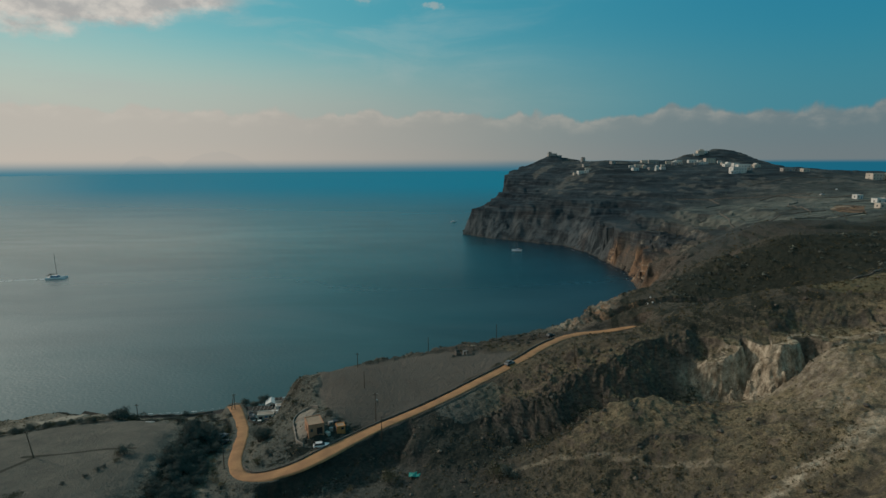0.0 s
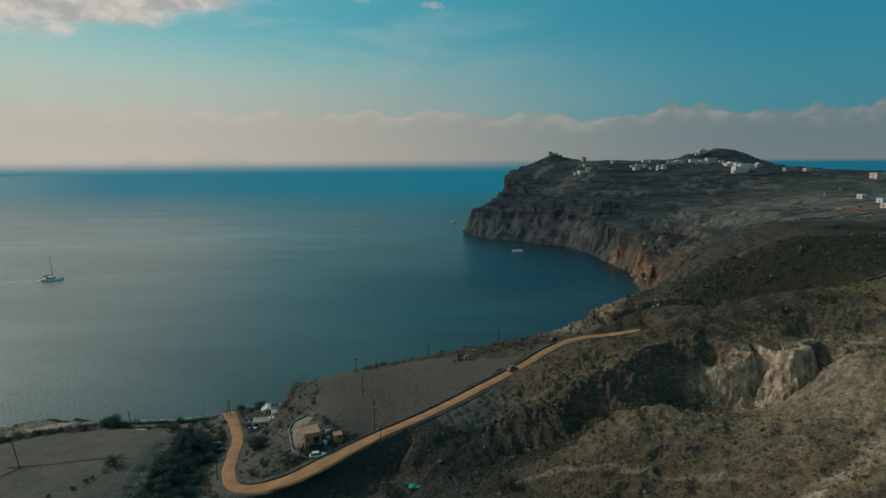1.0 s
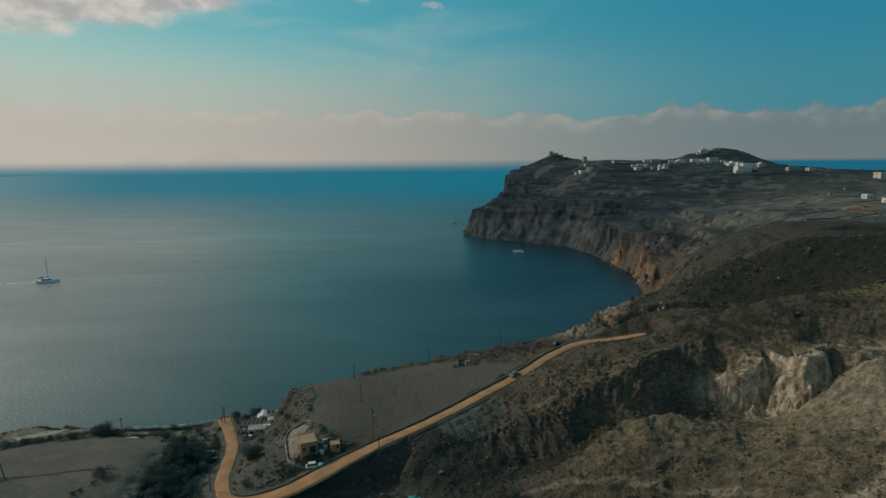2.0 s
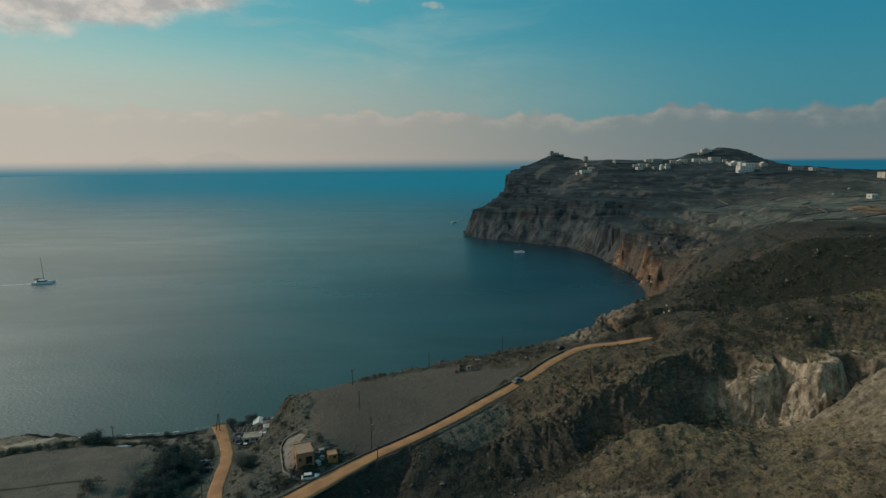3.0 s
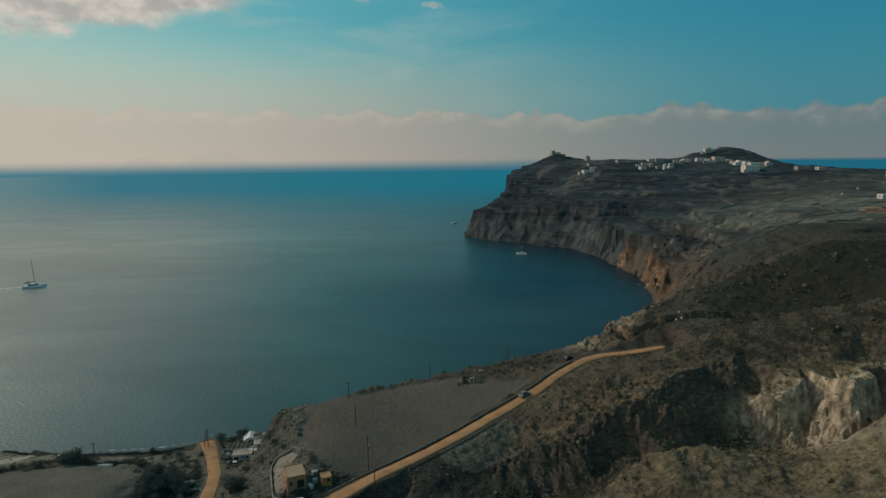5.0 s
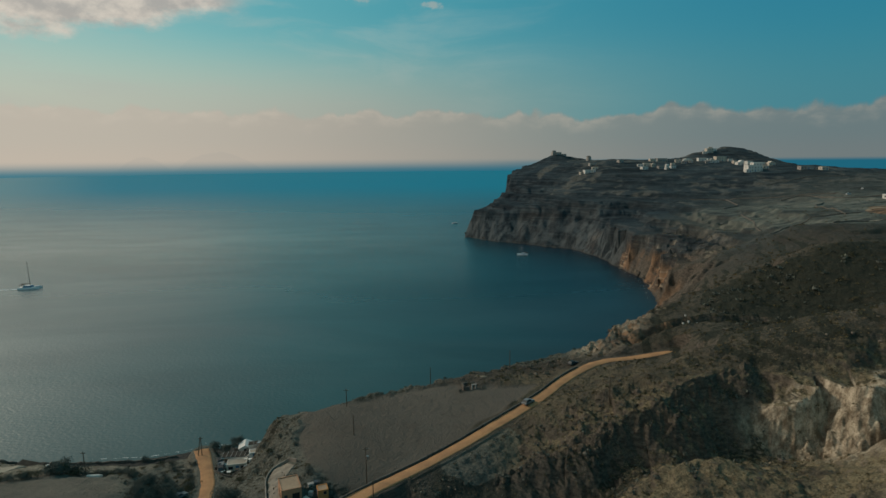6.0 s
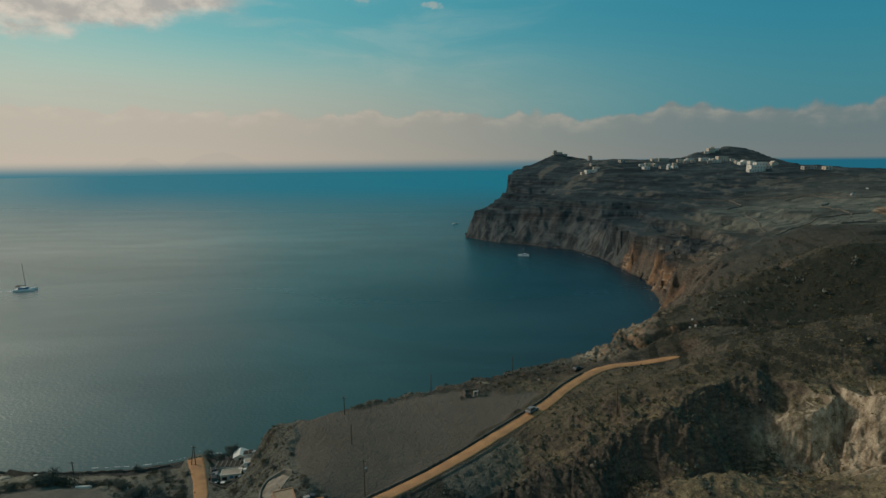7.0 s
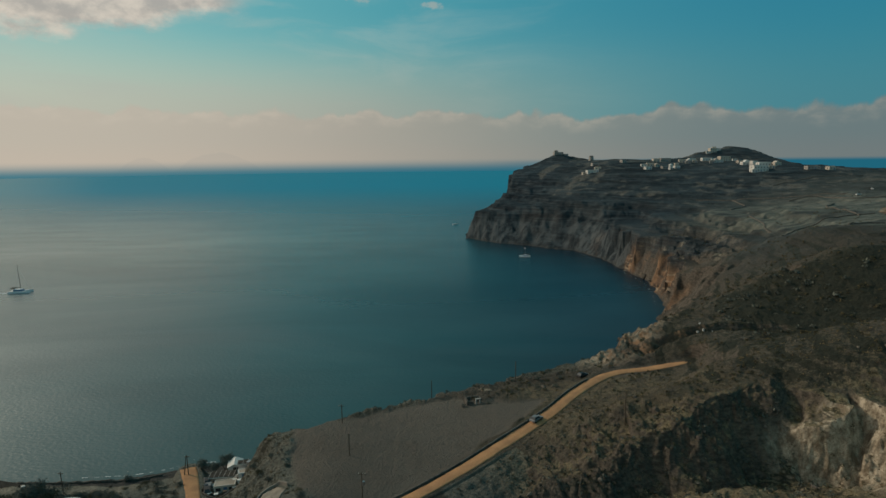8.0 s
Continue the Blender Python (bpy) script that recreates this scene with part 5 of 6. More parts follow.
# beach huts
def gabled_house(x, y, z, rz, w, d, h, label):
    ob = thing("beach_house", pose(x, y, z, 0, 0, rz), label, "house")
    part("walls", box(bmesh.new(), -w / 2, w / 2, -d / 2, d / 2, -1.0, h, .03), WHITE, ob)
    for s in (-1, 1):
        bm = box(bmesh.new(), -.06, w * .62, -d / 2 - .25, d / 2 + .25, 0, .16, .02)
        bm.transform(Matrix.Translation((0, 0, h + w * .26)) @ Matrix.Rotation(math.radians(24) * 1, 4, "Y") if s > 0 else
                     Matrix.Rotation(math.pi, 4, "Z") @ Matrix.Translation((0, 0, h + w * .26 + .003)) @ Matrix.Rotation(math.radians(24), 4, "Y"))
        part("roof", bm, WHITE, ob, "white sloping roof slab")
    bm = bmesh.new()
    g = [bm.verts.new(v) for v in ((-w / 2, -d / 2 + .1, h), (w / 2, -d / 2 + .1, h), (0, -d / 2 + .1, h + w * .24), (-w / 2, d / 2 - .1, h), (w / 2, d / 2 - .1, h), (0, d / 2 - .1, h + w * .24))]
    for f in ((0, 1, 2), (5, 4, 3), (0, 3, 4, 1), (1, 4, 5, 2), (2, 5, 3, 0)):
        bm.faces.new([g[i] for i in f])
    part("gable", bm, WHITE, ob)
    part("door", box(bmesh.new(), -.4, .5, -d / 2 - .05, -d / 2 + .05, -.2, 1.9), DARK, ob, "dark doorway")
    window(ob, w * .3, -d / 2 - .02, 1.1, .7, .8, "-y", WOOD)
    return ob


gabled_house(-62.6, 204.0, ground_at(-62.6, 203.0) - .1, 14, 3.5, 4.2, 1.9, "small white beach house with a low gabled roof")
flat_house("taverna", -60.6, 190.8, ground_at(-61.5, 189.6) - 0.3, 12, 5.4, 3.2, 2.1, WHITE_WARM, ROOF_PALE, "low white beach taverna with a flat beige roof",
           [("-y", -1.6, 0.8, 1.2, 0.9, "dark"), ("-y", 0.2, 0, 0.9, 1.8, "door"), ("-y", 1.7, 0.8, 1.1, 0.9, "dark"), ("-x", 0.0, 0.8, 1.1, 0.9, "dark")], 0.2, category="taverna")
flat_house("storeroom", -56.6, 193.6, ground_at(-57.2, 192.6) - 0.3, 20, 2.6, 2.4, 2.0, WHITE, ROOF_PALE, "small white storeroom behind the beach taverna",
           [("-y", 0.0, 0, 0.8, 1.8, "door"), ("-x", 0.0, 0.9, 0.6, 0.6, "dark")], 0.15, category="hut")


def pergola(x, y, rz, w, d, h, label):
    z = ground_at(x, y)
    ob = thing("pergola", pose(x, y, z, 0, 0, rz), label, "shelter")
    part("canopy", box(bmesh.new(), -w / 2, w / 2, -d / 2, d / 2, h, h + .14, 0.03), DARK_ROOF, ob)
    for i in range(3):
        for py in (-d / 2 + .15, d / 2 - .15):
            px = -w / 2 + .2 + i * (w - .4) / 2
            part("post", rod(bmesh.new(), (px, py, -1.5), (px, py, h + .01), .08, .07), WHITE, ob)
    n = max(3, int(w / 1.1))
    for i in range(n):
        px = -w / 2 + .15 + i * (w - .3) / (n - 1)
        part("rafter", box(bmesh.new(), px - .05, px + .05, -d / 2 - .3, d / 2 + .1, h + .143, h + .22), GREY_RENDER, ob)
    part("front_rail", box(bmesh.new(), -w / 2, w / 2, -d / 2 - .06, -d / 2 + .04, h - .25, h - .02), WHITE, ob)
    part("back_screen", box(bmesh.new(), -w / 2 + .2, w / 2 - .2, d / 2 - .12, d / 2 - .05, -1.5, 1.1), CANVAS, ob)


pergola(-63.8, 197.4, 6, 6.8, 3.4, 2.3, "dark-roofed dining shelter with white posts by the taverna")
pergola(-57.8, 197.4, 14, 3.0, 2.2, 2.1, "small dark-roofed shelter in front of the taverna")


# poles
def pole(x, y, h, lean=(0, 0), arm=True, label="weathered wooden power pole with a crossarm"):
    z = ground_at(x, y)
    ob = thing("utility_pole", pose(x, y, z), label, "utility pole", "power poles")
    top = (lean[0], lean[1], h)
    part("shaft", rod(bmesh.new(), (0, 0, -0.8), top, 0.15, 0.10, 10), WOOD, ob)
    if arm:
        ax = Vector(top) - Vector((0, 0, 0.5))
        part("crossarm", box(bmesh.new(), ax.x - .75, ax.x + .75, ax.y - .06, ax.y + .06, ax.z - .07, ax.z + .07), WOOD, ob)
        for q in (-.65, 0.2, .65):
            part("insulator", rod(bmesh.new(), (ax.x + q, ax.y, ax.z + .07), (ax.x + q, ax.y, ax.z + .27), .05, .035), LAMP_GLASS, ob)
    return ob


p1 = pole(-19.6, 161.4, 9.4)
part("transformer", rod(bmesh.new(), (0.35, -0.1, 6.4), (0.35, -0.1, 7.3), 0.28, 0.28, 12), STEEL, p1, "grey transformer drum")
pole(-17.2, 154.0, 6.6, arm=False, label="plain wooden pole on the lower side of the road")
pole(-25.4, 180.7, 5.6, arm=False, label="thin wooden pole standing in the bare field")
pole(-29.8, 196.6, 5.4)
pole(-5.6, 209.5, 6.6, arm=False, label="thin wooden pole on the edge of the bluff")
pole(20.5, 221.0, 6.6, arm=False, label="thin wooden pole on the edge of the bluff")
pole(-104.5, 191.5, 7.0, (-0.3, 0))
pole(-74.2, 199.4, 6.0, (-0.1, 0))
pole(-75.6, 199.6, 5.6, (1.0, 0), False, "wooden strut leaning against a power pole by the beach")
pole(-108.8, 147.0, 7.2, (-1.9, 0.6), True, "leaning weathered wooden pole in the field")
pole(-59.4, 149.2, 7.2, arm=False, label="plain wooden pole on the outside of the hairpin")
pole(39.9, 173.2, 7.6, arm=False, label="plain wooden pole on the dry slope")


# boats
def hull(bm, length, beam, draft, free, yo=0.0):
    n, rings = 14, []
    for i in range(n + 1):
        u = i / n
        x = -length / 2 + length * u
        w = beam / 2 * (1 - max(0, (u - .45) / .55) ** 2.2) * (0.86 + .14 * min(1, u * 4))
        w = max(w, 0.03)
        rise = free * (1 + .25 * u * u)
        rings.append([bm.verts.new((x, yo + s * w * k, zz)) for s, k, zz in ((-1, 1, rise), (-1, .93, .25 * free), (-1, .45, -draft), (1, .45, -draft), (1, .93, .25 * free), (1, 1, rise))])
    for a, b in zip(rings, rings[1:]):
        for q in range(6):
            bm.faces.new((a[q], a[(q + 1) % 6], b[(q + 1) % 6], b[q]))
    bm.faces.new(rings[0][::-1])
    bm.faces.new(rings[-1])
    bmesh.ops.recalc_face_normals(bm, faces=bm.faces)


def catamaran(x, y, rz, scale, mast, label):
    ob = thing("catamaran", pose(x, y, 0, 0, 0, rz) @ Matrix.Scale(scale, 4), label, "boat")
    for yo in (-2.6, 2.6):
        bm = bmesh.new()
        hull(bm, 13.5, 1.7, .5, 1.35, yo)
        part("hull", bm, GELCOAT, ob)
    part("bridge_deck", box(bmesh.new(), -6.2, 2.6, -2.7, 2.7, .75, 1.45, .12), GELCOAT, ob)
    bm = bmesh.new()
    lo, hi = [(-3.8, -2.3), (2.2, -2.0), (2.2, 2.0), (-3.8, 2.3)], [(-3.6, -2.0), (.9, -1.5), (.9, 1.5), (-3.6, 2.0)]
    a, b = [bm.verts.new((u, v, 1.44)) for u, v in lo], [bm.verts.new((u, v, 2.5)) for u, v in hi]
    for i in range(4):
        bm.faces.new((a[i], a[(i + 1) % 4], b[(i + 1) % 4], b[i]))
    bm.faces.new(b)
    part("cabin", bm, BLUE_PAINT, ob, "blue-tinted cabin with dark windows")
    part("cabin_roof", box(bmesh.new(), -3.8, 1.0, -2.0, 2.0, 2.5, 2.62, .04), GELCOAT, ob)
    part("bimini", box(bmesh.new(), -6.3, -3.2, -2.0, 2.0, 3.1, 3.2, .04), DARK_ROOF, ob, "dark cockpit awning")
    for px in (-6.1, -3.4):
        for py in (-1.8, 1.8):
            part("awning_post", rod(bmesh.new(), (px, py, 1.4), (px, py, 3.12), .04, .04, 6), STEEL, ob)
    part("mast", rod(bmesh.new(), (0.3, 0, 2.4), (-0.5, 0, mast), .17, .10, 8), DARK, ob)
    part("boom", rod(bmesh.new(), (0.2, 0, 3.7), (-5.2, 0, 3.9), .20, .16, 8), DARK_ROOF, ob, "boom with a furled sail")
    for a, b in (((6.4, 0, 1.5), (-0.4, 0, mast - 1.5)), ((-1.2, 2.7, 1.3), (-0.4, 0, mast - 1.5)), ((-1.2, -2.7, 1.3), (-0.4, 0, mast - 1.5))):
        part("stay", rod(bmesh.new(), a, b, .025, .025, 5), STEEL, ob)
    return ob


catamaran(-308, 463, 12, 1.05, 19.5, "white and blue sailing catamaran under way on the sea")
catamaran(75.5, 598, 172, 0.78, 13.0, "small white catamaran at anchor under the cliffs")


def sloop(x, y, rz, s):
    ob = thing("sailing_boat", pose(x, y, 0, 0, 0, rz) @ Matrix.Scale(s, 4), "small white sailing boat at anchor off the cape", "boat")
    bm = bmesh.new()
    hull(bm, 9.5, 3.0, .5, 1.2)
    part("hull", bm, GELCOAT, ob)
    part("deck", box(bmesh.new(), -4.2, 2.5, -1.1, 1.1, 1.1, 1.28, .05), CANVAS, ob)
    part("cabin", box(bmesh.new(), -1.6, 2.0, -.9, .9, 1.28, 1.8, .12), GELCOAT, ob)
    part("mast", rod(bmesh.new(), (.6, 0, 1.2), (.5, 0, 12.5), .11, .07, 8), DARK, ob)
    part("boom", rod(bmesh.new(), (.5, 0, 2.4), (-3.6, 0, 2.5), .15, .12, 8), CANVAS, ob)


sloop(16.2, 888, 20, 0.9)


def foam_ribbon(name, pts, width, label, seed, gaps=0.0, z=0.05):
    """Broken white water along a line."""
    line = smooth_line(pts, 0.35)
    tan = np.gradient(line[:, :2], axis=0)
    tan /= np.linalg.norm(tan, axis=1)[:, None]
    vs, fs = [], []
    for i, p in enumerate(line):
        w = line[i, 2] if line.shape[1] > 2 else width
        for q in range(6):
            o = (q / 5 - .5) * w + 0.4 * w * noise.noise((i * .11, q * .8, seed)) + 0.8 * noise.noise((i * .03, 5.0, seed))
            vs.append((p[0] - tan[i, 1] * o, p[1] + tan[i, 0] * o, z))
    for i in range(len(line) - 1):
        for q in range(5):
            if noise.noise((i * .16, q * .5, seed + 9.0)) + .45 * noise.noise((i * .5, q * 1.3, seed)) > gaps + .10 * abs(q - 2):
                fs.append((i * 6 + q, i * 6 + q + 1, i * 6 + q + 7, i * 6 + q + 6))
    return tagged(link_mesh(name, vs, fs, FOAM), label, "foam", kind="stuff")


foam_ribbon("wake", [(-315, 461.6, 3.2), (-325, 459.3, 2.6), (-340, 455, 2.6), (-360, 448, 3.2), (-385, 437, 4.2), (-420, 420, 5.0)], 3, "white wake trailing behind the catamaran", 2.0, -0.25)
foam_ribbon("surf", [(-112, 206.4), (-104, 206.8), (-96, 207.6), (-88, 210.0), (-80, 213.6), (-72, 215.4), (-66, 215.6)], 0.45, "white surf breaking on the dark beach", 3.0, 0.12, 0.16)
foam_ribbon("surf", [(-66, 217.6), (-80, 216.4), (-94, 210.8), (-108, 208.8), (-118, 208.6)], 0.5, "white surf breaking on the dark beach", 5.0, 0.42, 0.10)
shore_line = SHORE[(SHORE[:, 1] > 395) & (SHORE[:, 1] < 640) & (SHORE[:, 0] > 90)]
foam_ribbon("surf", [(p[0] - 4.5, p[1]) for p in shore_line[::3]], 0.7, "thin white surf under the cliffs", 7.0, 0.42, 0.08)


# the beach to the west
def beach_shelter():
    x, y = -121.0, 192.6
    z = ground_at(x, y)
    ob = thing("beach_shelter", pose(x, y, z - .2, 0, 0, -8) @ Matrix.Scale(0.8, 4), "long low beach shelter with a dark sloping thatch roof", "shelter")
    bm = bmesh.new()
    top = [(-4.6, -1.6, 1.5), (4.6, -1.6, .9), (4.6, 1.6, 1.3), (-4.6, 1.6, 2.3)]
    a, b = [bm.verts.new(p) for p in top], [bm.verts.new((p[0], p[1], p[2] - .3)) for p in top]
    bm.faces.new(a)
    bm.faces.new(b[::-1])
    for i in range(4):
        bm.faces.new((a[i], b[i], b[(i + 1) % 4], a[(i + 1) % 4]))
    bmesh.ops.recalc_face_normals(bm, faces=bm.faces)
    part("roof", bm, DARK_ROOF, ob)
    for px, hh in ((-4.2, 1.5), (-1.4, 1.3), (1.4, 1.1), (4.2, .8)):
        for py in (-1.4, 1.4):
            part("post", rod(bmesh.new(), (px, py, -1.5), (px, py, hh), .09, .08), WOOD, ob)
    part("back_wall", box(bmesh.new(), -4.4, 4.4, 1.42, 1.52, -1.5, .9), DARK_ROOF, ob)


beach_shelter()


draped_wall("sea_wall", [(-176, 187), (-158, 194), (-146, 197.4), (-134, 199.4), (-121, 201.4), (-106, 202.2), (-94, 203.4), (-85, 206.4)], 0.7, 0.5, STONE,
            "low dark stone wall along the top of the beach", rough=0.25)
crate(-115.2, 191.6, 0.9, 0.7, 0.9, 15, WHITE, "white cool box beside the beach shelter", "cool box")


def rowing_boat(x, y, rz):
    ob = thing("rowing_boat", pose(x, y, ground_at(x, y) + .15, 0, 0, rz), "white upturned rowing boat lying by the hedge", "boat")
    bm = bmesh.new()
    hull(bm, 4.2, 1.5, -.55, 0.02)
    part("hull", bm, WHITE, ob)
    part("keel", box(bmesh.new(), -1.9, 1.6, -.04, .04, .5, .6), WHITE, ob)


rowing_boat(-97.0, 183.6, 4)
draped_patch("sand_patch", [(-131, 181.5), (-121, 183.5), (-117, 186.5), (-124, 188.5), (-136, 185.5)],
             material("pale_sand", plain((0.26, 0.235, 0.19), 0.2, 1.0), 0.95, spec=0.1), 0.10, "pale sandy clearing by the beach", "sand", "structure", 24)

# clutter round the taverna
def table_set(x, y, rz, cloth, label):
    ob = thing("table", pose(x, y, ground_at(x, y), 0, 0, rz), label, "table", "taverna tables")
    part("tabletop", box(bmesh.new(), -.55, .55, -.45, .45, .72, .78, .02), cloth, ob)
    for lx in (-.45, .45):
        for ly in (-.35, .35):
            part("leg", rod(bmesh.new(), (lx, ly, -.4), (lx, ly, .73), .035, .035, 6), WOOD, ob)


g4 = random.Random(8)
for q, (bx, by) in enumerate(((-65.4, 193.6), (-64.0, 192.4), (-65.0, 190.8), (-63.8, 188.0), (-61.8, 187.4), (-59.6, 187.8), (-57.8, 189.6), (-61.4, 194.0), (-59.4, 194.6), (-63.4, 194.6))):
    table_set(bx, by, g4.uniform(0, 90), (WHITE, CANVAS, WOOD)[q % 3], ("small white table", "table with a white cloth", "brown wooden table")[q % 3] + " outside the beach taverna")
for bx, by, w, d, h, mt, lb, ct in ((-66.2, 191.8, .8, .8, .9, AWNING, "dark blue-grey waste bin by the taverna", "bin"), (-66.0, 189.6, .9, .7, .8, DARK_ROOF, "dark crate beside the dirt road", "crate"), (-58.6, 192.4, 1.0, .8, 1.0, WHITE, "white plastic water tank at the taverna", "water tank"),
                                    (-56.6, 190.6, 1.1, .8, .7, CANVAS, "pale covered crate behind the taverna", "crate"), (-55.6, 195.8, 1.2, .9, .9, STEEL, "grey metal storage bin below the bluff", "bin"), (-66.4, 199.8, 1.4, .8, 1.0, WHITE, "white cool box by the dining shelter", "cool box"),
                                    (-59.4, 200.0, 1.3, .9, 1.1, WHITE_WARM, "cream storage crate by the dining shelter", "crate")):
    crate(bx, by, w, d, h, (bx * 41) % 90, mt, lb, ct)
draped_wall("terrace_wall", [(-65.8, 188.2), (-63.4, 186.6), (-60.4, 185.8), (-57.4, 186.6), (-55.4, 189)], 0.45, 0.35, STONE, "low stone terrace wall before the taverna", rough=0.05)
draped_wall("terrace_wall", [(-66.9, 195.2), (-62.6, 195.4), (-58.8, 195.8)], 0.7, 0.25, WHITE, "low white terrace wall before the dining shelter", rough=0.05)

# small white boxes on the hillside
for q, (bx, by) in enumerate(((85.4, 240.6), (87.6, 241.2), (88.2, 245.6), (90.4, 240.4))):
    ob = thing("beehive", pose(bx, by, ground_at(bx, by), 0, 0, 20 * q), "small white beehive box on the hillside", "beehive", "beehives")
    part("body", box(bmesh.new(), -.28, .28, -.24, .24, -.2, .55, .03), WHITE, ob)
    part("lid", box(bmesh.new(), -.32, .32, -.28, .28, .553, .63, .02), GREY_RENDER, ob)


def tarpaulin(x, y):
    n, vs, fs = 9, [], []
    z = ground_at(x, y)
    for i in range(n):
        for j in range(n):
            u, v = i / (n - 1) * 3.0 - 1.5, j / (n - 1) * 2.2 - 1.1
            h = 0.35 + 0.45 * noise.noise((u * 1.1, v * 1.3, 4.0)) - 0.12 * (u * u + v * v)
            vs.append((x + u, y + v, z + max(h, 0.05) + 0.1 * noise.noise((u * 3, v * 3, 1.0))))
    for i in range(n - 1):
        for j in range(n - 1):
            fs.append((i * n + j, (i + 1) * n + j, (i + 1) * n + j + 1, i * n + j + 1))
    ob = link_mesh("tarpaulin", vs, fs, material("turquoise_plastic", plain((0.02, 0.22, 0.19), 0.25), 0.45))
    sol = ob.modifiers.new("thickness", "SOLIDIFY")
    sol.thickness = 0.03
    tagged(ob, "crumpled turquoise plastic tarpaulin lying on the ground", "tarpaulin")


tarpaulin(-7.6, 142.6)

# low ruin in the bare field
def ruin():
    x, y = 6.6, 205.0
    ob = thing("ruin", pose(x, y, ground_at(x, y), 0, 0, 12), "low roofless stone ruin with a pale doorway, overgrown with bushes", "ruin")
    for a in ((-2.4, 2.2, 1.4, 1.9, 0.8), (-2.4, -1.95, -1.4, 1.38, 0.9), (1.75, 2.2, -.6, 1.38, .8), (-1.94, -0.5, -1.4, -.95, 0.6)):
        part("wall", box(bmesh.new(), a[0], a[1], a[2], a[3], -.5, a[4], .1), STONE, ob)
    for a in ((0.1, 0.45), (1.25, 1.6)):
        part("door_jamb", box(bmesh.new(), a[0], a[1], -1.45, -.9, -.5, 1.0, .06), GREY_RENDER, ob, "pale plastered door jamb")
    part("lintel", box(bmesh.new(), 0.05, 1.65, -1.48, -.88, 1.003, 1.2, .05), GREY_RENDER, ob, "pale plastered lintel")


ruin()
# ---- the village on the headland ----
def village_house(x, y, w, d, h, rz, mat, label, name="house", storeys=1, vault=False):
    z = float(np.min(drop([x - w / 2, x + w / 2, x, x], [y, y, y - d / 2, y + d / 2])))
    cols = max(2, int(w / 3.2))
    ops = []
    for s in range(storeys):
        for c in range(cols):
            a = -w / 2 + (c + .5) * w / cols
            if s == 0 and c == cols // 2:
                ops.append(("-y", a, 0, 1.1, 2.2, "door"))
            else:
                ops.append(("-y", a, 1.0 + s * 3.0, 1.0, 1.2, "window"))
        ops.append(("-x", 0, 1.0 + s * 3.0, 1.0, 1.2, "window"))
    ob = flat_house(name, x, y, z + .2, rz, w, d, h, mat, WHITE if mat is not GREY_RENDER else ROOF_PALE, label, ops, .5, "village houses")
    if vault:
        bm = bmesh.new()
        bmesh.ops.create_cone(bm, cap_ends=True, segments=20, radius1=w * .24, radius2=w * .24, depth=d * .9, matrix=Matrix.Translation((0, 0, h + .1)) @ Matrix.Rotation(math.pi / 2, 4, "X"))
        part("vault", bm, mat, ob, "rounded white barrel vault")
    return ob


PLAIN_L, VAULT_L, TWO_L = "white flat-roofed village house on the headland", "white village house with a barrel vault", "two-storey white house on the headland"
village_house(187, 801, 12, 7, 3.6, 10, WHITE, PLAIN_L)
village_house(197, 808, 8, 6, 3.2, -8, WHITE_WARM, PLAIN_L)
village_house(203, 846, 9, 7, 3.4, 5, GREY_RENDER, "grey rendered flat-roofed house on the headland")
village_house(253, 784, 8, 6, 3.0, 12, WHITE, PLAIN_L)
village_house(270, 822, 11, 7, 3.4, -5, WHITE_WARM, PLAIN_L)
village_house(240, 843, 7, 6, 3.0, 20, GREY_RENDER, "grey rendered flat-roofed house on the headland")
village_house(294, 872, 9, 7, 4.0, 0, WHITE_WARM, PLAIN_L)
village_house(309, 880, 15, 8, 4.6, 8, GREY_RENDER, "long grey house on the skyline of the headland")
village_house(330, 872, 8, 6, 3.6, -10, WHITE_WARM, PLAIN_L)
village_house(352, 892, 9, 6, 3.4, 6, WHITE, PLAIN_L)
village_house(378, 906, 12, 7, 3.6, 0, WHITE, PLAIN_L)
village_house(392, 914, 8, 6, 3.4, 12, WHITE, PLAIN_L)
village_house(407, 912, 15, 9, 6.4, 4, WHITE_WARM, TWO_L, storeys=2)
village_house(441, 1026, 11, 8, 6.5, 5, WHITE_WARM, TWO_L, storeys=2)
village_house(452, 1034, 9, 7, 4.0, -5, WHITE, PLAIN_L)
village_house(380, 795, 12, 7, 3.6, 3, WHITE, VAULT_L, vault=True)
village_house(349, 705, 17, 9, 6.6, 6, WHITE, TWO_L, storeys=2)
village_house(361, 722, 10, 8, 6.2, 0, WHITE, TWO_L, storeys=2)
village_house(392, 776, 14, 8, 4.2, -4, WHITE, PLAIN_L)
village_house(404, 770, 9, 7, 3.6, 10, WHITE_WARM, VAULT_L, vault=True)
village_house(405, 700, 14, 7, 3.2, 0, GREY_RENDER, "grey rendered flat-roofed house on the headland")
village_house(424, 698, 8, 6, 3.0, 8, WHITE_WARM, PLAIN_L)
village_house(448, 616, 15, 9, 6.2, 10, WHITE_WARM, TWO_L, storeys=2)
village_house(462, 612, 9, 8, 5.8, 0, WHITE_WARM, TWO_L, storeys=2)
village_house(346, 494, 6, 5, 3.0, 14, WHITE, PLAIN_L)
village_house(336, 455, 9, 6, 3.2, 5, WHITE, PLAIN_L)
village_house(347, 462, 7, 6, 3.0, -6, GREY_RENDER, "grey rendered flat-roofed house on the headland")
village_house(301, 405, 7, 5, 3.0, 8, WHITE_WARM, "small warm-white house above an orange earth cutting")
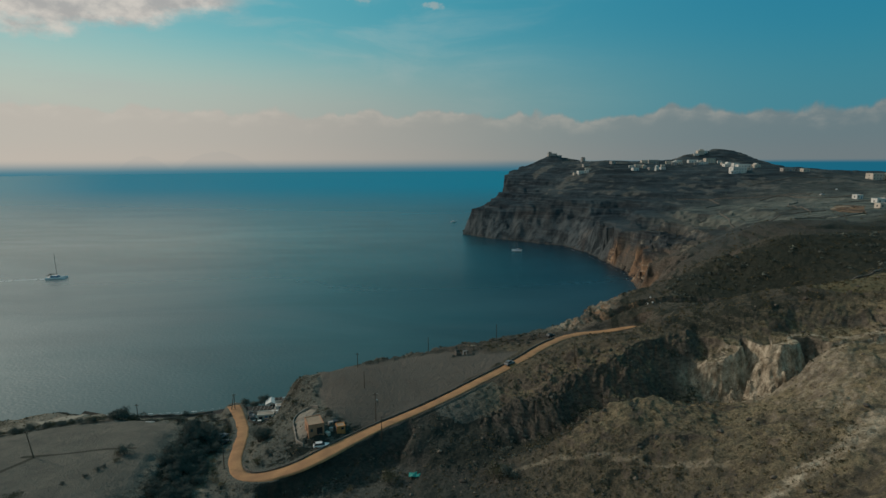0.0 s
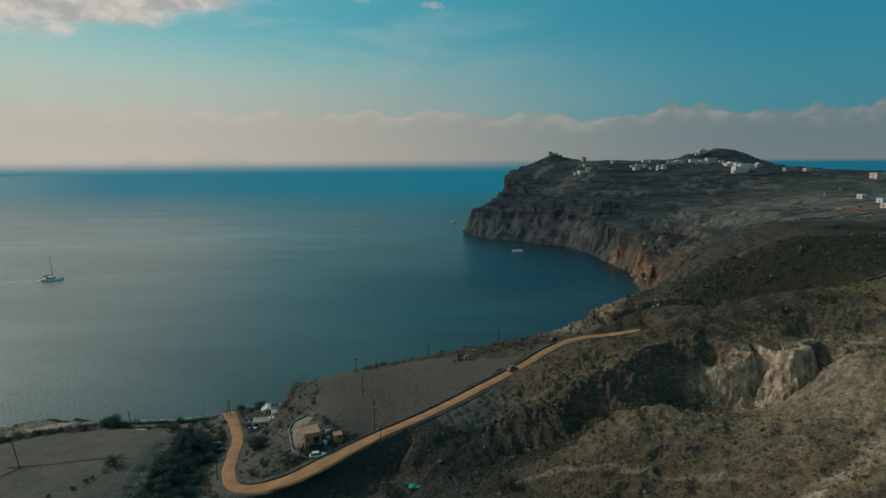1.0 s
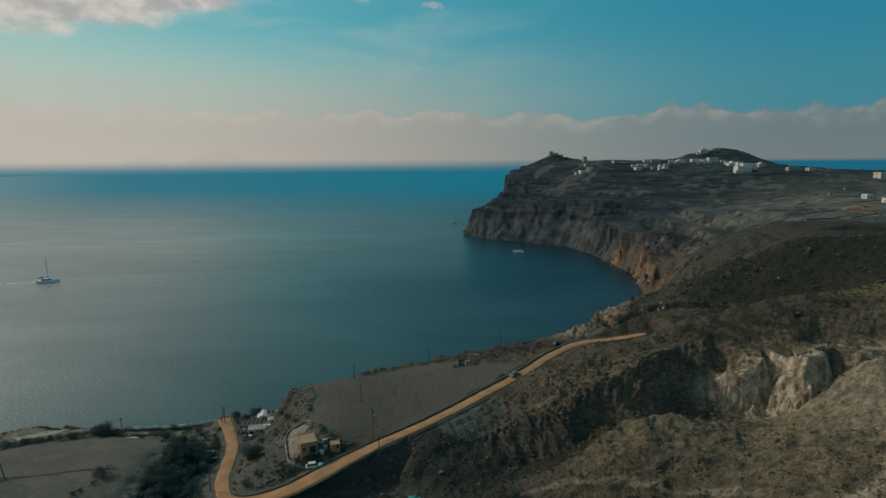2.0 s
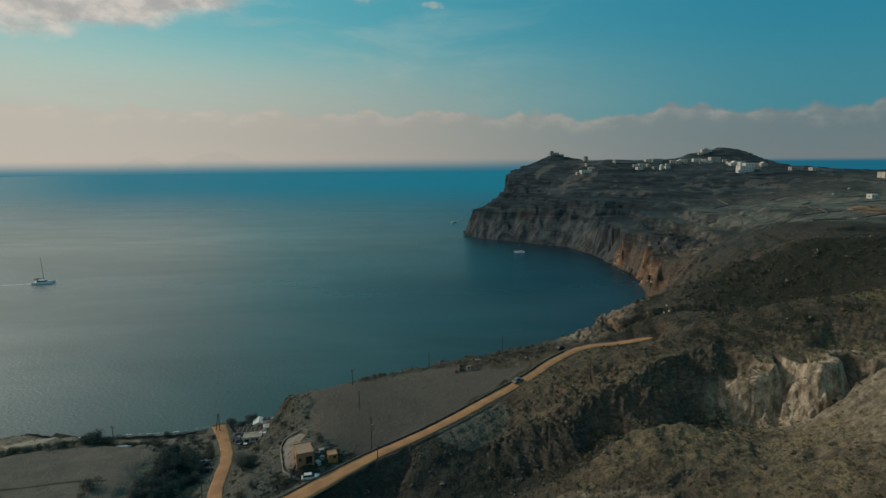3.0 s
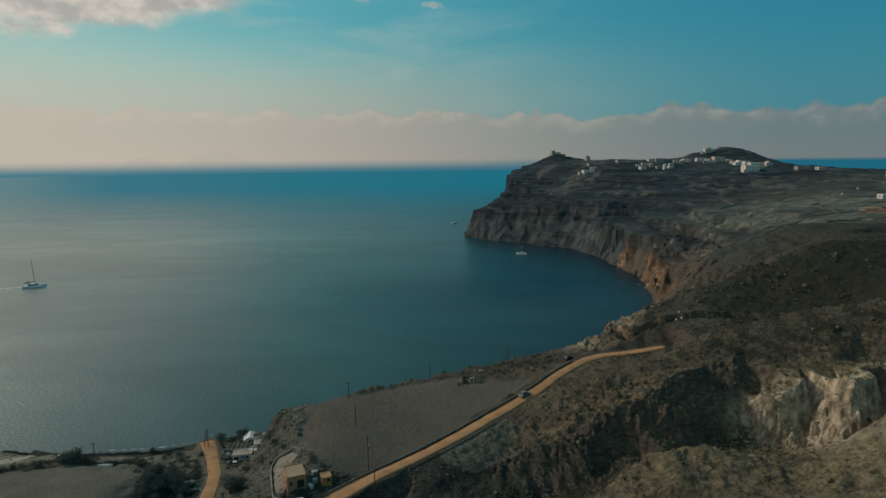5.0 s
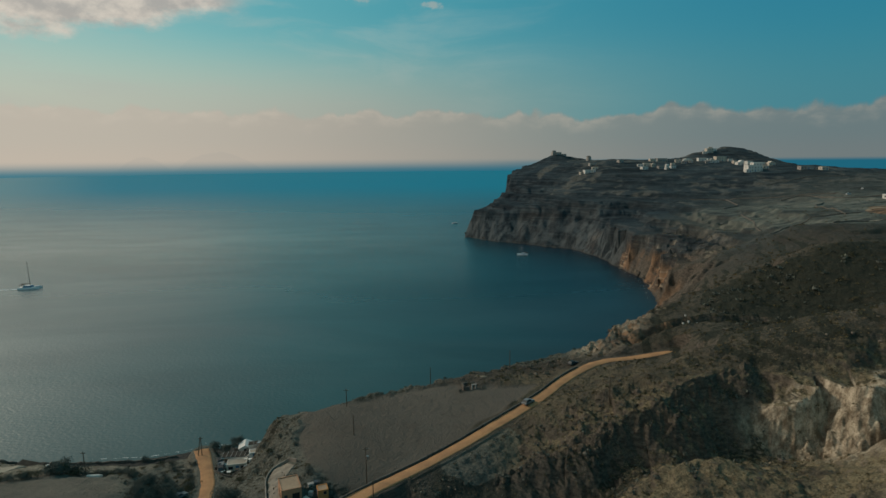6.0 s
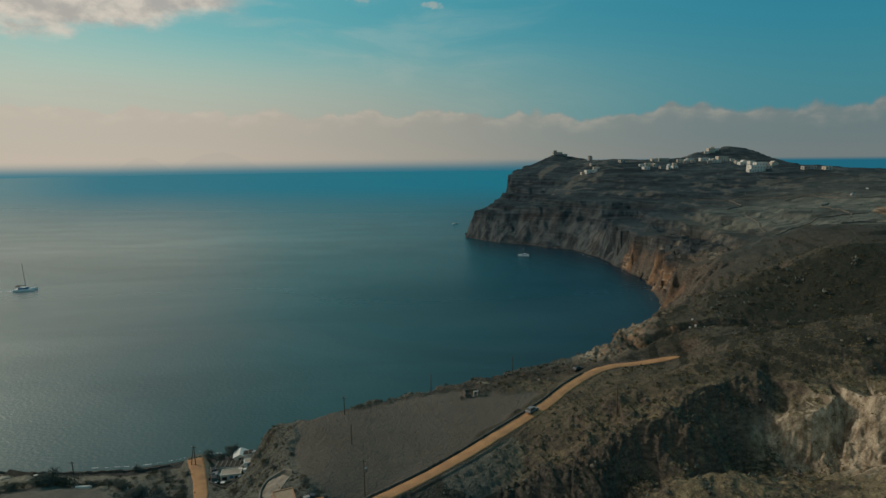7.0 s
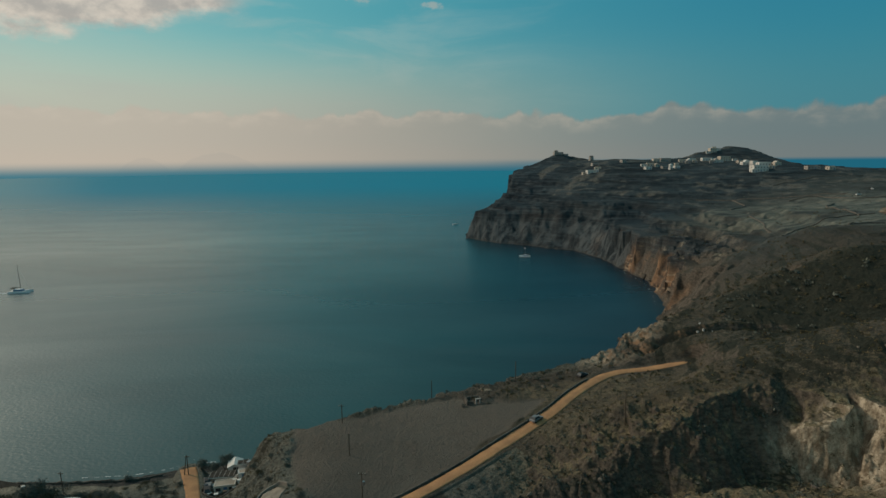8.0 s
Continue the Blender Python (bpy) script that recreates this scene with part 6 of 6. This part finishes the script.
g3 = random.Random(14)
for q in range(16):
    hx = 262 + 11.0 * q + g3.uniform(-5, 5)
    hy = 800 + 6.0 * q + g3.uniform(-22, 30)
    village_house(hx, hy, g3.uniform(4.5, 8.5), g3.uniform(4.5, 6.5), g3.uniform(2.6, 3.6), g3.uniform(-20, 20), (WHITE, WHITE_WARM, GREY_RENDER)[q % 3],
                  (PLAIN_L, PLAIN_L, "grey rendered flat-roofed house on the headland")[q % 3], vault=q % 5 == 1)
for hx, hy, w, d, h, mt in ((357, 712, 7, 5, 3.0, WHITE), (341, 701, 6, 6, 3.2, WHITE), (369, 716, 6, 5, 2.8, WHITE_WARM), (385, 786, 7, 6, 5.6, WHITE), (397, 783, 6, 5, 3.0, WHITE),
                            (446, 1032, 6, 5, 7.0, WHITE_WARM), (433, 1022, 7, 6, 3.2, WHITE), (193, 799, 6, 5, 2.8, WHITE), (179, 804, 5, 5, 2.6, WHITE_WARM), (456, 620, 6, 6, 3.0, WHITE_WARM)):
    village_house(hx, hy, w, d, h, (hx * 7) % 30 - 15, mt, PLAIN_L)
# the big house on the peak
village_house(179, 978, 14, 9, 3.8, 4, GREY_RENDER, "grey stone house on the peak of the headland")
village_house(190, 980, 9, 7, 2.8, 4, GREY_RENDER, "low grey stone annexe on the peak of the headland")
village_house(176, 982, 5, 5, 6.0, 4, GREY_RENDER, "square grey stone tower on the peak of the headland", "tower", 2)


def mill(x, y, r, h, mat, label):
    ob = thing("windmill_tower", pose(x, y, ground_at(x, y) - .5), label, "tower")
    part("drum", rod(bmesh.new(), (0, 0, -1), (0, 0, h), r, r * .82, 20), mat, ob)
    part("cap", rod(bmesh.new(), (0, 0, h + .01), (0, 0, h + 1.0), r * .86, r * .3, 20), DARK_ROOF if mat is GREY_RENDER else mat, ob)
    part("door", box(bmesh.new(), -.6, .6, -r - .05, -r + .4, 0, 2.2), WOOD, ob)
    window(ob, 0, -r * .9 - .02, h * .6, .8, .9, "-y", GREY_RENDER)


mill(213, 907, 3.9, 6.6, GREY_RENDER, "grey stone windmill tower without sails on the skyline")
mill(281, 783, 2.8, 6.0, WHITE, "white windmill tower without sails among the houses")
car(343.5, 536, 20, PAINT_WHITE, "white van parked on the headland track", "cars on the headland", 5.2)
car(369, 556, 60, PAINT_WHITE, "white van parked on the headland track", "cars on the headland", 5.2)

# dry stone walls between the fields of the plateau
FW = "old dry stone field wall on the headland plateau"
for pts in ([(229, 488), (221, 462), (208, 419)], [(300, 560), (322, 556), (329, 524), (352, 508)], [(248, 628), (292, 594), (311, 577), (343, 548)], [(206, 345), (220, 350), (240, 349), (263, 362)],
            [(250, 400), (262, 430), (275, 470), (300, 500)], [(188, 372), (205, 392), (230, 405), (262, 404)], [(300, 470), (330, 476), (362, 470)], [(240, 540), (262, 560), (275, 610)],
            [(330, 640), (370, 650), (420, 640)], [(136, 214), (160, 222), (196, 236)]):
    draped_wall("field_wall", pts, 0.7, 0.6, STONE, FW if pts[0][1] > 300 else "old dry stone terrace wall on the near hillside", rough=0.3, step=2.0)
# ---- plants and stones ----
rng = np.random.default_rng(11)


def clump_mesh(name, centres, radii, leaves, size, mat, flat=0.75, lift=0.15):
    """Clumps of many small tilted leaves, in one mesh."""
    n = len(centres)
    tot = n * leaves
    d = rng.normal(size=(tot, 3))
    d /= np.linalg.norm(d, axis=1)[:, None]
    d[:, 2] = np.abs(d[:, 2]) * flat
    rad = np.repeat(radii, leaves) * rng.uniform(0.45, 1.05, tot)
    c = np.repeat(centres, leaves, 0) + d * rad[:, None]
    c[:, 2] += lift * np.repeat(radii, leaves)
    u = rng.normal(size=(tot, 3))
    u /= np.linalg.norm(u, axis=1)[:, None]
    v = np.cross(u, d + 0.4 * rng.normal(size=(tot, 3)))
    v /= np.linalg.norm(v, axis=1)[:, None]
    s = np.repeat(radii, leaves) * size * rng.uniform(0.6, 1.3, tot)
    q = np.stack([c - u * s[:, None], c + v * s[:, None] * .55, c + u * s[:, None], c - v * s[:, None] * .55], 1).reshape(-1, 3)
    me = bpy.data.meshes.new(name)
    me.vertices.add(len(q))
    me.vertices.foreach_set("co", q.astype(np.float32).ravel())
    me.loops.add(len(q))
    me.loops.foreach_set("vertex_index", np.arange(len(q), dtype=np.int32))
    me.polygons.add(tot)
    me.polygons.foreach_set("loop_start", np.arange(0, len(q), 4, dtype=np.int32))
    me.update(calc_edges=True)
    me.materials.append(mat)
    return me


def scatter(count, r0, r1, rmin, rmax, seed, accept):
    g = np.random.default_rng(seed)
    th = np.radians(g.uniform(-41, 41, count))
    r = np.exp(g.uniform(math.log(r0), math.log(r1), count))
    x, y = r * np.sin(th), r * np.cos(th) + 15
    z, mk = ground_height(x, y)
    ok = (mk["field"] < .02) & (mk["west"] < .02) & (mk["road"] > 4.0) & (mk["sd"] > 5) & (z > 1.5) & accept(x, y, z, mk, g)
    x, y, z, r = x[ok], y[ok], z[ok], r[ok]
    rad = g.uniform(0, 1, len(x)) ** 2 * (rmax - rmin) + rmin
    return np.stack([x, y, z - 0.05], 1), rad * np.clip(r / 220, 0.7, 1.25)


def patchy(x, y, z, mk, g):
    return fbm(x, y, 22.0, 4, 101) + 0.5 * fbm(x, y, 5.0, 2, 103) + 0.25 * g.normal(size=len(x)) > 0.02


def dark_places(x, y, z, mk, g):
    ravine = (x > -8) & (x < 76) & (y > 140) & (y < 176)
    second = (y > 222) & (y < 276) & (x > 96)
    hollow = (x > -84) & (x < -62) & (y > 118) & (y < 186)
    below = (x > -60) & (x < 10) & (y > 120) & (y < 160) & (mk["road"] < 11)
    return (ravine | second | hollow | below) & (fbm(x, y, 12.0, 3, 107) + 0.3 * g.normal(size=len(x)) > -0.15)


c, r = scatter(42000, 85, 520, 0.16, 0.75, 21, patchy)
tagged(new("scrub", clump_mesh("scrub", c, r, 11, 0.42, SCRUB_MIX)), "low dry scrub dotted over the hillsides", "scrub", kind="stuff")
c, r = scatter(24000, 75, 240, 0.12, 0.5, 22, lambda x, y, z, mk, g: (x > 5) & (y < 200) & (g.uniform(size=len(x)) < .8))
tagged(new("dry_grass", clump_mesh("dry_grass", c, r, 8, 0.42, STRAW_MIX)), "straw-coloured dry grass tufts on the slopes", "grass", kind="stuff")
c, r = scatter(7000, 100, 330, 0.5, 1.5, 23, dark_places)
tagged(new("ravine_scrub", clump_mesh("ravine_scrub", c, r, 18, 0.36, LEAF_DARK)), "dark green scrub filling the ravines", "scrub", kind="stuff")
c, r = scatter(6000, 500, 1100, 0.3, 0.8, 24, lambda x, y, z, mk, g: (fbm(x, y, 60.0, 4, 109) + 0.3 * g.normal(size=len(x)) > 0.05) & (mk["steep"] < .6))
tagged(new("far_scrub", clump_mesh("far_scrub", c, r, 8, 0.5, LEAF_DARK)), "dark scrub on the distant headland", "scrub", kind="stuff")


c, r = scatter(5200, 125, 300, 0.35, 0.95, 25, lambda x, y, z, mk, g: (x > 10) & (y > 143) & (y < 275) & (fbm(x, y, 9.0, 2, 111) + 0.35 * g.normal(size=len(x)) > 0.1))
tagged(new("slope_bushes", clump_mesh("slope_bushes", c, r, 34, 0.26, LEAF_OLIVE)), "small olive bushes dotted over the slopes", "scrub", kind="stuff")


c, r = scatter(5200, 72, 165, 0.22, 0.62, 26, lambda x, y, z, mk, g: (x > 8) & (y < 150) & (fbm(x, y, 6.0, 2, 113) + 0.4 * g.normal(size=len(x)) > 0.12))
tagged(new("mound_bushes", clump_mesh("mound_bushes", c, r, 26, 0.26, LEAF_OLIVE)), "small dark bushes dotted over the dry mound", "scrub", kind="stuff")


def stones(count, seed, places, smin, smax, label):
    g = np.random.default_rng(seed)
    base = bmesh.new()
    bmesh.ops.create_icosphere(base, subdivisions=1, radius=1.0)
    bv = np.array([v.co[:] for v in base.verts])
    bf = [tuple(v.index for v in f.verts) for f in base.faces]
    base.free()
    p = places(count, g)
    vs, fs = [], []
    for q in range(len(p)):
        s = (smin + (smax - smin) * g.uniform() ** 3) * g.uniform(.7, 1.3, 3)
        w = bv * (1 + .28 * g.normal(size=(len(bv), 1))) * s * (1, 1, .75)
        a = g.uniform(0, 6.28)
        w = np.stack([w[:, 0] * math.cos(a) - w[:, 1] * math.sin(a), w[:, 0] * math.sin(a) + w[:, 1] * math.cos(a), w[:, 2]], 1) + p[q]
        o = len(vs) * 1
        vs += [tuple(v) for v in w]
        fs += [tuple(i + o for i in f) for f in bf]
    return tagged(link_mesh("boulders", vs, fs, BOULDER), label, "rocks", kind="stuff")


def along_shore(count, g):
    i = g.integers(60, len(SHORE) - 60, count * 2)
    p = SHORE[i, :2] + g.normal(size=(count * 2, 2)) * 4.0
    k = (p[:, 0] > -60) & (p[:, 0] < 190) & (p[:, 1] < 860) & (p[:, 1] > 190)
    p = p[k][:count]
    z = drop(p[:, 0], p[:, 1])
    p, z = p[(z > -1.0) & (z < 4)], z[(z > -1.0) & (z < 4)]
    return np.stack([p[:, 0], p[:, 1], z], 1)


def on_slopes(count, g):
    th, r = np.radians(g.uniform(-8, 41, count)), np.exp(g.uniform(math.log(90), math.log(260), count))
    x, y = r * np.sin(th), r * np.cos(th) + 12
    z, mk = ground_height(x, y)
    k = (mk["field"] < .02) & (mk["road"] > 4) & (mk["sd"] > 4)
    return np.stack([x[k], y[k], z[k]], 1)


def bluff_edge(count, g):
    line = smooth_line([(-52, 203), (-42, 201.5), (-32, 203.5), (-20, 208), (-6, 215), (8, 221), (22, 226), (36, 229), (47, 231)], .4)
    p = line[g.integers(0, len(line), count), :2] + g.normal(size=(count, 2)) * (1.4, 1.2)
    return np.stack([p[:, 0], p[:, 1], drop(p[:, 0], p[:, 1])], 1)


stones(240, 33, bluff_edge, .15, .7, "rough grey rocks along the edge of the bluff")
stones(420, 31, along_shore, .5, 3.0, "dark boulders along the foot of the cliffs")
stones(700, 32, on_slopes, .15, .8, "scattered brown stones on the near slopes")


def make_bush(name, r, leaves, mat, label, category, seed, trunk=0.0, size=0.10):
    g = np.random.default_rng(seed)
    ob = thing(name, pose(0, 0, 0), label, category)
    sub = 7
    cen = np.stack([g.normal(size=sub) * r * .45, g.normal(size=sub) * r * .45, g.uniform(.15, .75, sub) * r + trunk], 1)
    me = clump_mesh("crown", cen, g.uniform(.45, .75, sub) * r, leaves // sub, size, mat, 1.0)
    cr = new("crown", me)
    cr.parent = ob
    bm = bmesh.new()
    for q in range(4):
        rod(bm, (0.05 * q, 0, -.5), tuple(cen[q] * (1, 1, .9)), .10 + .05 * trunk, .03, 6)
    part("trunk" if trunk else "stems", bm, BARK, ob)
    return ob


def plant(tpl, x, y, s, rz):
    m = pose(x, y, ground_at(x, y) - .1, 0, 0, rz) @ Matrix.Scale(s, 4)
    ob = copy_thing(tpl, pose(0, 0, 0))
    ob.matrix_basis = m
    return ob


bush_big = make_bush("bush", 1.6, 6000, LEAF_DARK, "large dense dark bush beside the dirt road", "bush", 45, size=0.055)
bush_a = make_bush("bush", 1.6, 1400, LEAF_DARK, "dense dark green bush", "bush", 41)
bush_b = make_bush("bush", 1.6, 1000, LEAF_OLIVE, "olive-grey bush with loose branches", "bush", 42)
bush_c = make_bush("bush", 1.2, 560, STRAW_MIX, "dry brown bush on the road verge", "bush", 43)
tree = make_bush("tree", 2.2, 2000, LEAF_DARK, "dark bushy tamarisk tree beside the beach huts", "tree", 44, 1.6)
tagged(tree, group="trees by the beach")
for o in (bush_a, bush_b, bush_c, bush_big):
    tagged(o, group="bushes")

# hedge between the west field and the beach
g5 = np.random.default_rng(51)
hedge = smooth_line([(-143, 166), (-135, 170.1), (-131.4, 170.6), (-124.8, 173.7), (-116.9, 175.4), (-109, 176.2), (-104.6, 178.6), (-104, 183), (-99, 187), (-93, 187.5), (-88, 184), (-83.4, 177.5)], 1.35)
for i, p in enumerate(hedge):
    plant(bush_a if i % 3 else bush_b, p[0] + g5.normal() * .5, p[1] + g5.normal() * .5, g5.uniform(.65, 1.1) * (1.7 if -107 < p[0] < -101 else 1.0), g5.uniform(0, 360))
# dense growth in the hollow beside the hairpin
for i in range(95):
    u, v = g5.uniform(), g5.uniform()
    x, y = -72.0 + 9.5 * u - 7.0 * v, 131 + 47 * v
    if near_line(np.array([x]), np.array([y]), ROAD_LINE)[0][0] > 6.5:
        plant(bush_a, x, y, g5.uniform(.7, 1.35), g5.uniform(0, 360))
# beside the road, the hollow, round the house and in the field
for x, y, s, t in ((-54.2, 164.2, 2.2, bush_big), (-52.2, 165.6, 1.5, bush_big), (-55.4, 166.6, 1.6, bush_big), (-50.5, 149.5, 0.9, bush_b), (-48.0, 152.0, 0.7, bush_a), (-84.5, 147.5, 1.2, bush_a), (-86.3, 147.0, .8, bush_b),
                   (-72.6, 186.0, .9, bush_a), (-71.2, 183.0, .9, bush_b), (-70.2, 180.2, 1.0, bush_a), (-69.0, 177.4, .9, bush_b), (-78.5, 192.0, 1.0, bush_a), (-82.0, 197.0, .9, bush_a), (-87.0, 200.5, .8, bush_b),
                   (-76.0, 188.0, .6, bush_b), (-79.5, 186.0, .6, bush_a), (-74.5, 193.5, .7, bush_a), (-93.5, 203.0, .8, bush_a), (-61.5, 147.5, 1.0, bush_c), (-60.2, 144.6, 1.1, bush_c), (-62.8, 150.8, .8, bush_c),
                   (-57.4, 141.4, .9, bush_c), (-64.5, 155.0, .9, bush_c), (-14.0, 141.0, 1.6, bush_b), (-18.6, 143.4, .8, bush_a), (13.2, 136.4, 1.7, bush_b), (16.0, 135.0, 1.3, bush_a), (-40.0, 128.0, 1.2, bush_b), (-24.0, 139.0, .9, bush_c),
                   (-34.0, 133.0, 1.1, bush_c), (-88.6, 136.0, .45, bush_a), (-87.5, 139.0, .5, bush_a), (-86.6, 140.4, .4, bush_a), (-85.0, 143.4, .55, bush_b), (-92.0, 132.5, .35, bush_a), (-98.0, 124.0, 1.2, bush_b), (-104.0, 122.0, 1.0, bush_b),
                   (-92.0, 121.0, 1.1, bush_b), (3.6, 202.4, .45, bush_a), (6.8, 205.4, .5, bush_b), (10.6, 203.4, .35, bush_a), (-30.0, 161.5, .6, bush_a), (-33.8, 165.0, .7, bush_a), (-35.2, 168.0, .6, bush_b), (-24.5, 160.0, .5, bush_a),
                   (-20.5, 204.0, .5, bush_a), (-46.5, 187.0, .6, bush_a), (-49.0, 183.0, .7, bush_b), (-52.0, 188.0, .6, bush_a), (-55.0, 177.0, .6, bush_b), (32.0, 214.0, .6, bush_a), (28.0, 212.0, .5, bush_b)):
    plant(t, x, y, s, (x * 37 + y * 11) % 360)
for i, q in enumerate(smooth_line([(-44, 199), (-34, 200.5), (-20, 205.5), (-6, 212), (8, 217.5), (22, 222.5), (36, 224)], 2.4)):
    plant((bush_a, bush_b, bush_c)[i % 3], q[0] + g5.normal() * .8, q[1] + g5.normal() * .8, g5.uniform(.2, .55), g5.uniform(0, 360))
for i in range(34):
    plant((bush_a, bush_b, bush_c)[i % 3], g5.uniform(-57, -40), g5.uniform(172, 206), g5.uniform(.18, .5), g5.uniform(0, 360))
for i in range(40):
    bx, by = g5.uniform(-92, -64), g5.uniform(178, 203)
    if near_line(np.array([bx]), np.array([by]), ROAD_LINE)[0][0] > 3.5:
        plant((bush_b, bush_c, bush_a)[i % 3], bx, by, g5.uniform(.2, .55), g5.uniform(0, 360))
for p in ROAD_LINE[8:36:2]:
    for s in (-3.6, 3.8):
        if g5.uniform() < .55:
            plant((bush_c, bush_b)[int(s > 0)], p[0] + s + g5.normal() * .5, p[1] + g5.normal() * .6, g5.uniform(.25, .6), g5.uniform(0, 360))
for x, y, s in ((-71.2, 203.6, .95), (-68.8, 204.4, 1.0), (-66.0, 205.0, 1.1)):
    plant(tree, x, y, s, (x * 53) % 360)
for o in (bush_a, bush_b, bush_c, bush_big, tree):
    for q in list(o.children):
        bpy.data.objects.remove(q)
    bpy.data.objects.remove(o)
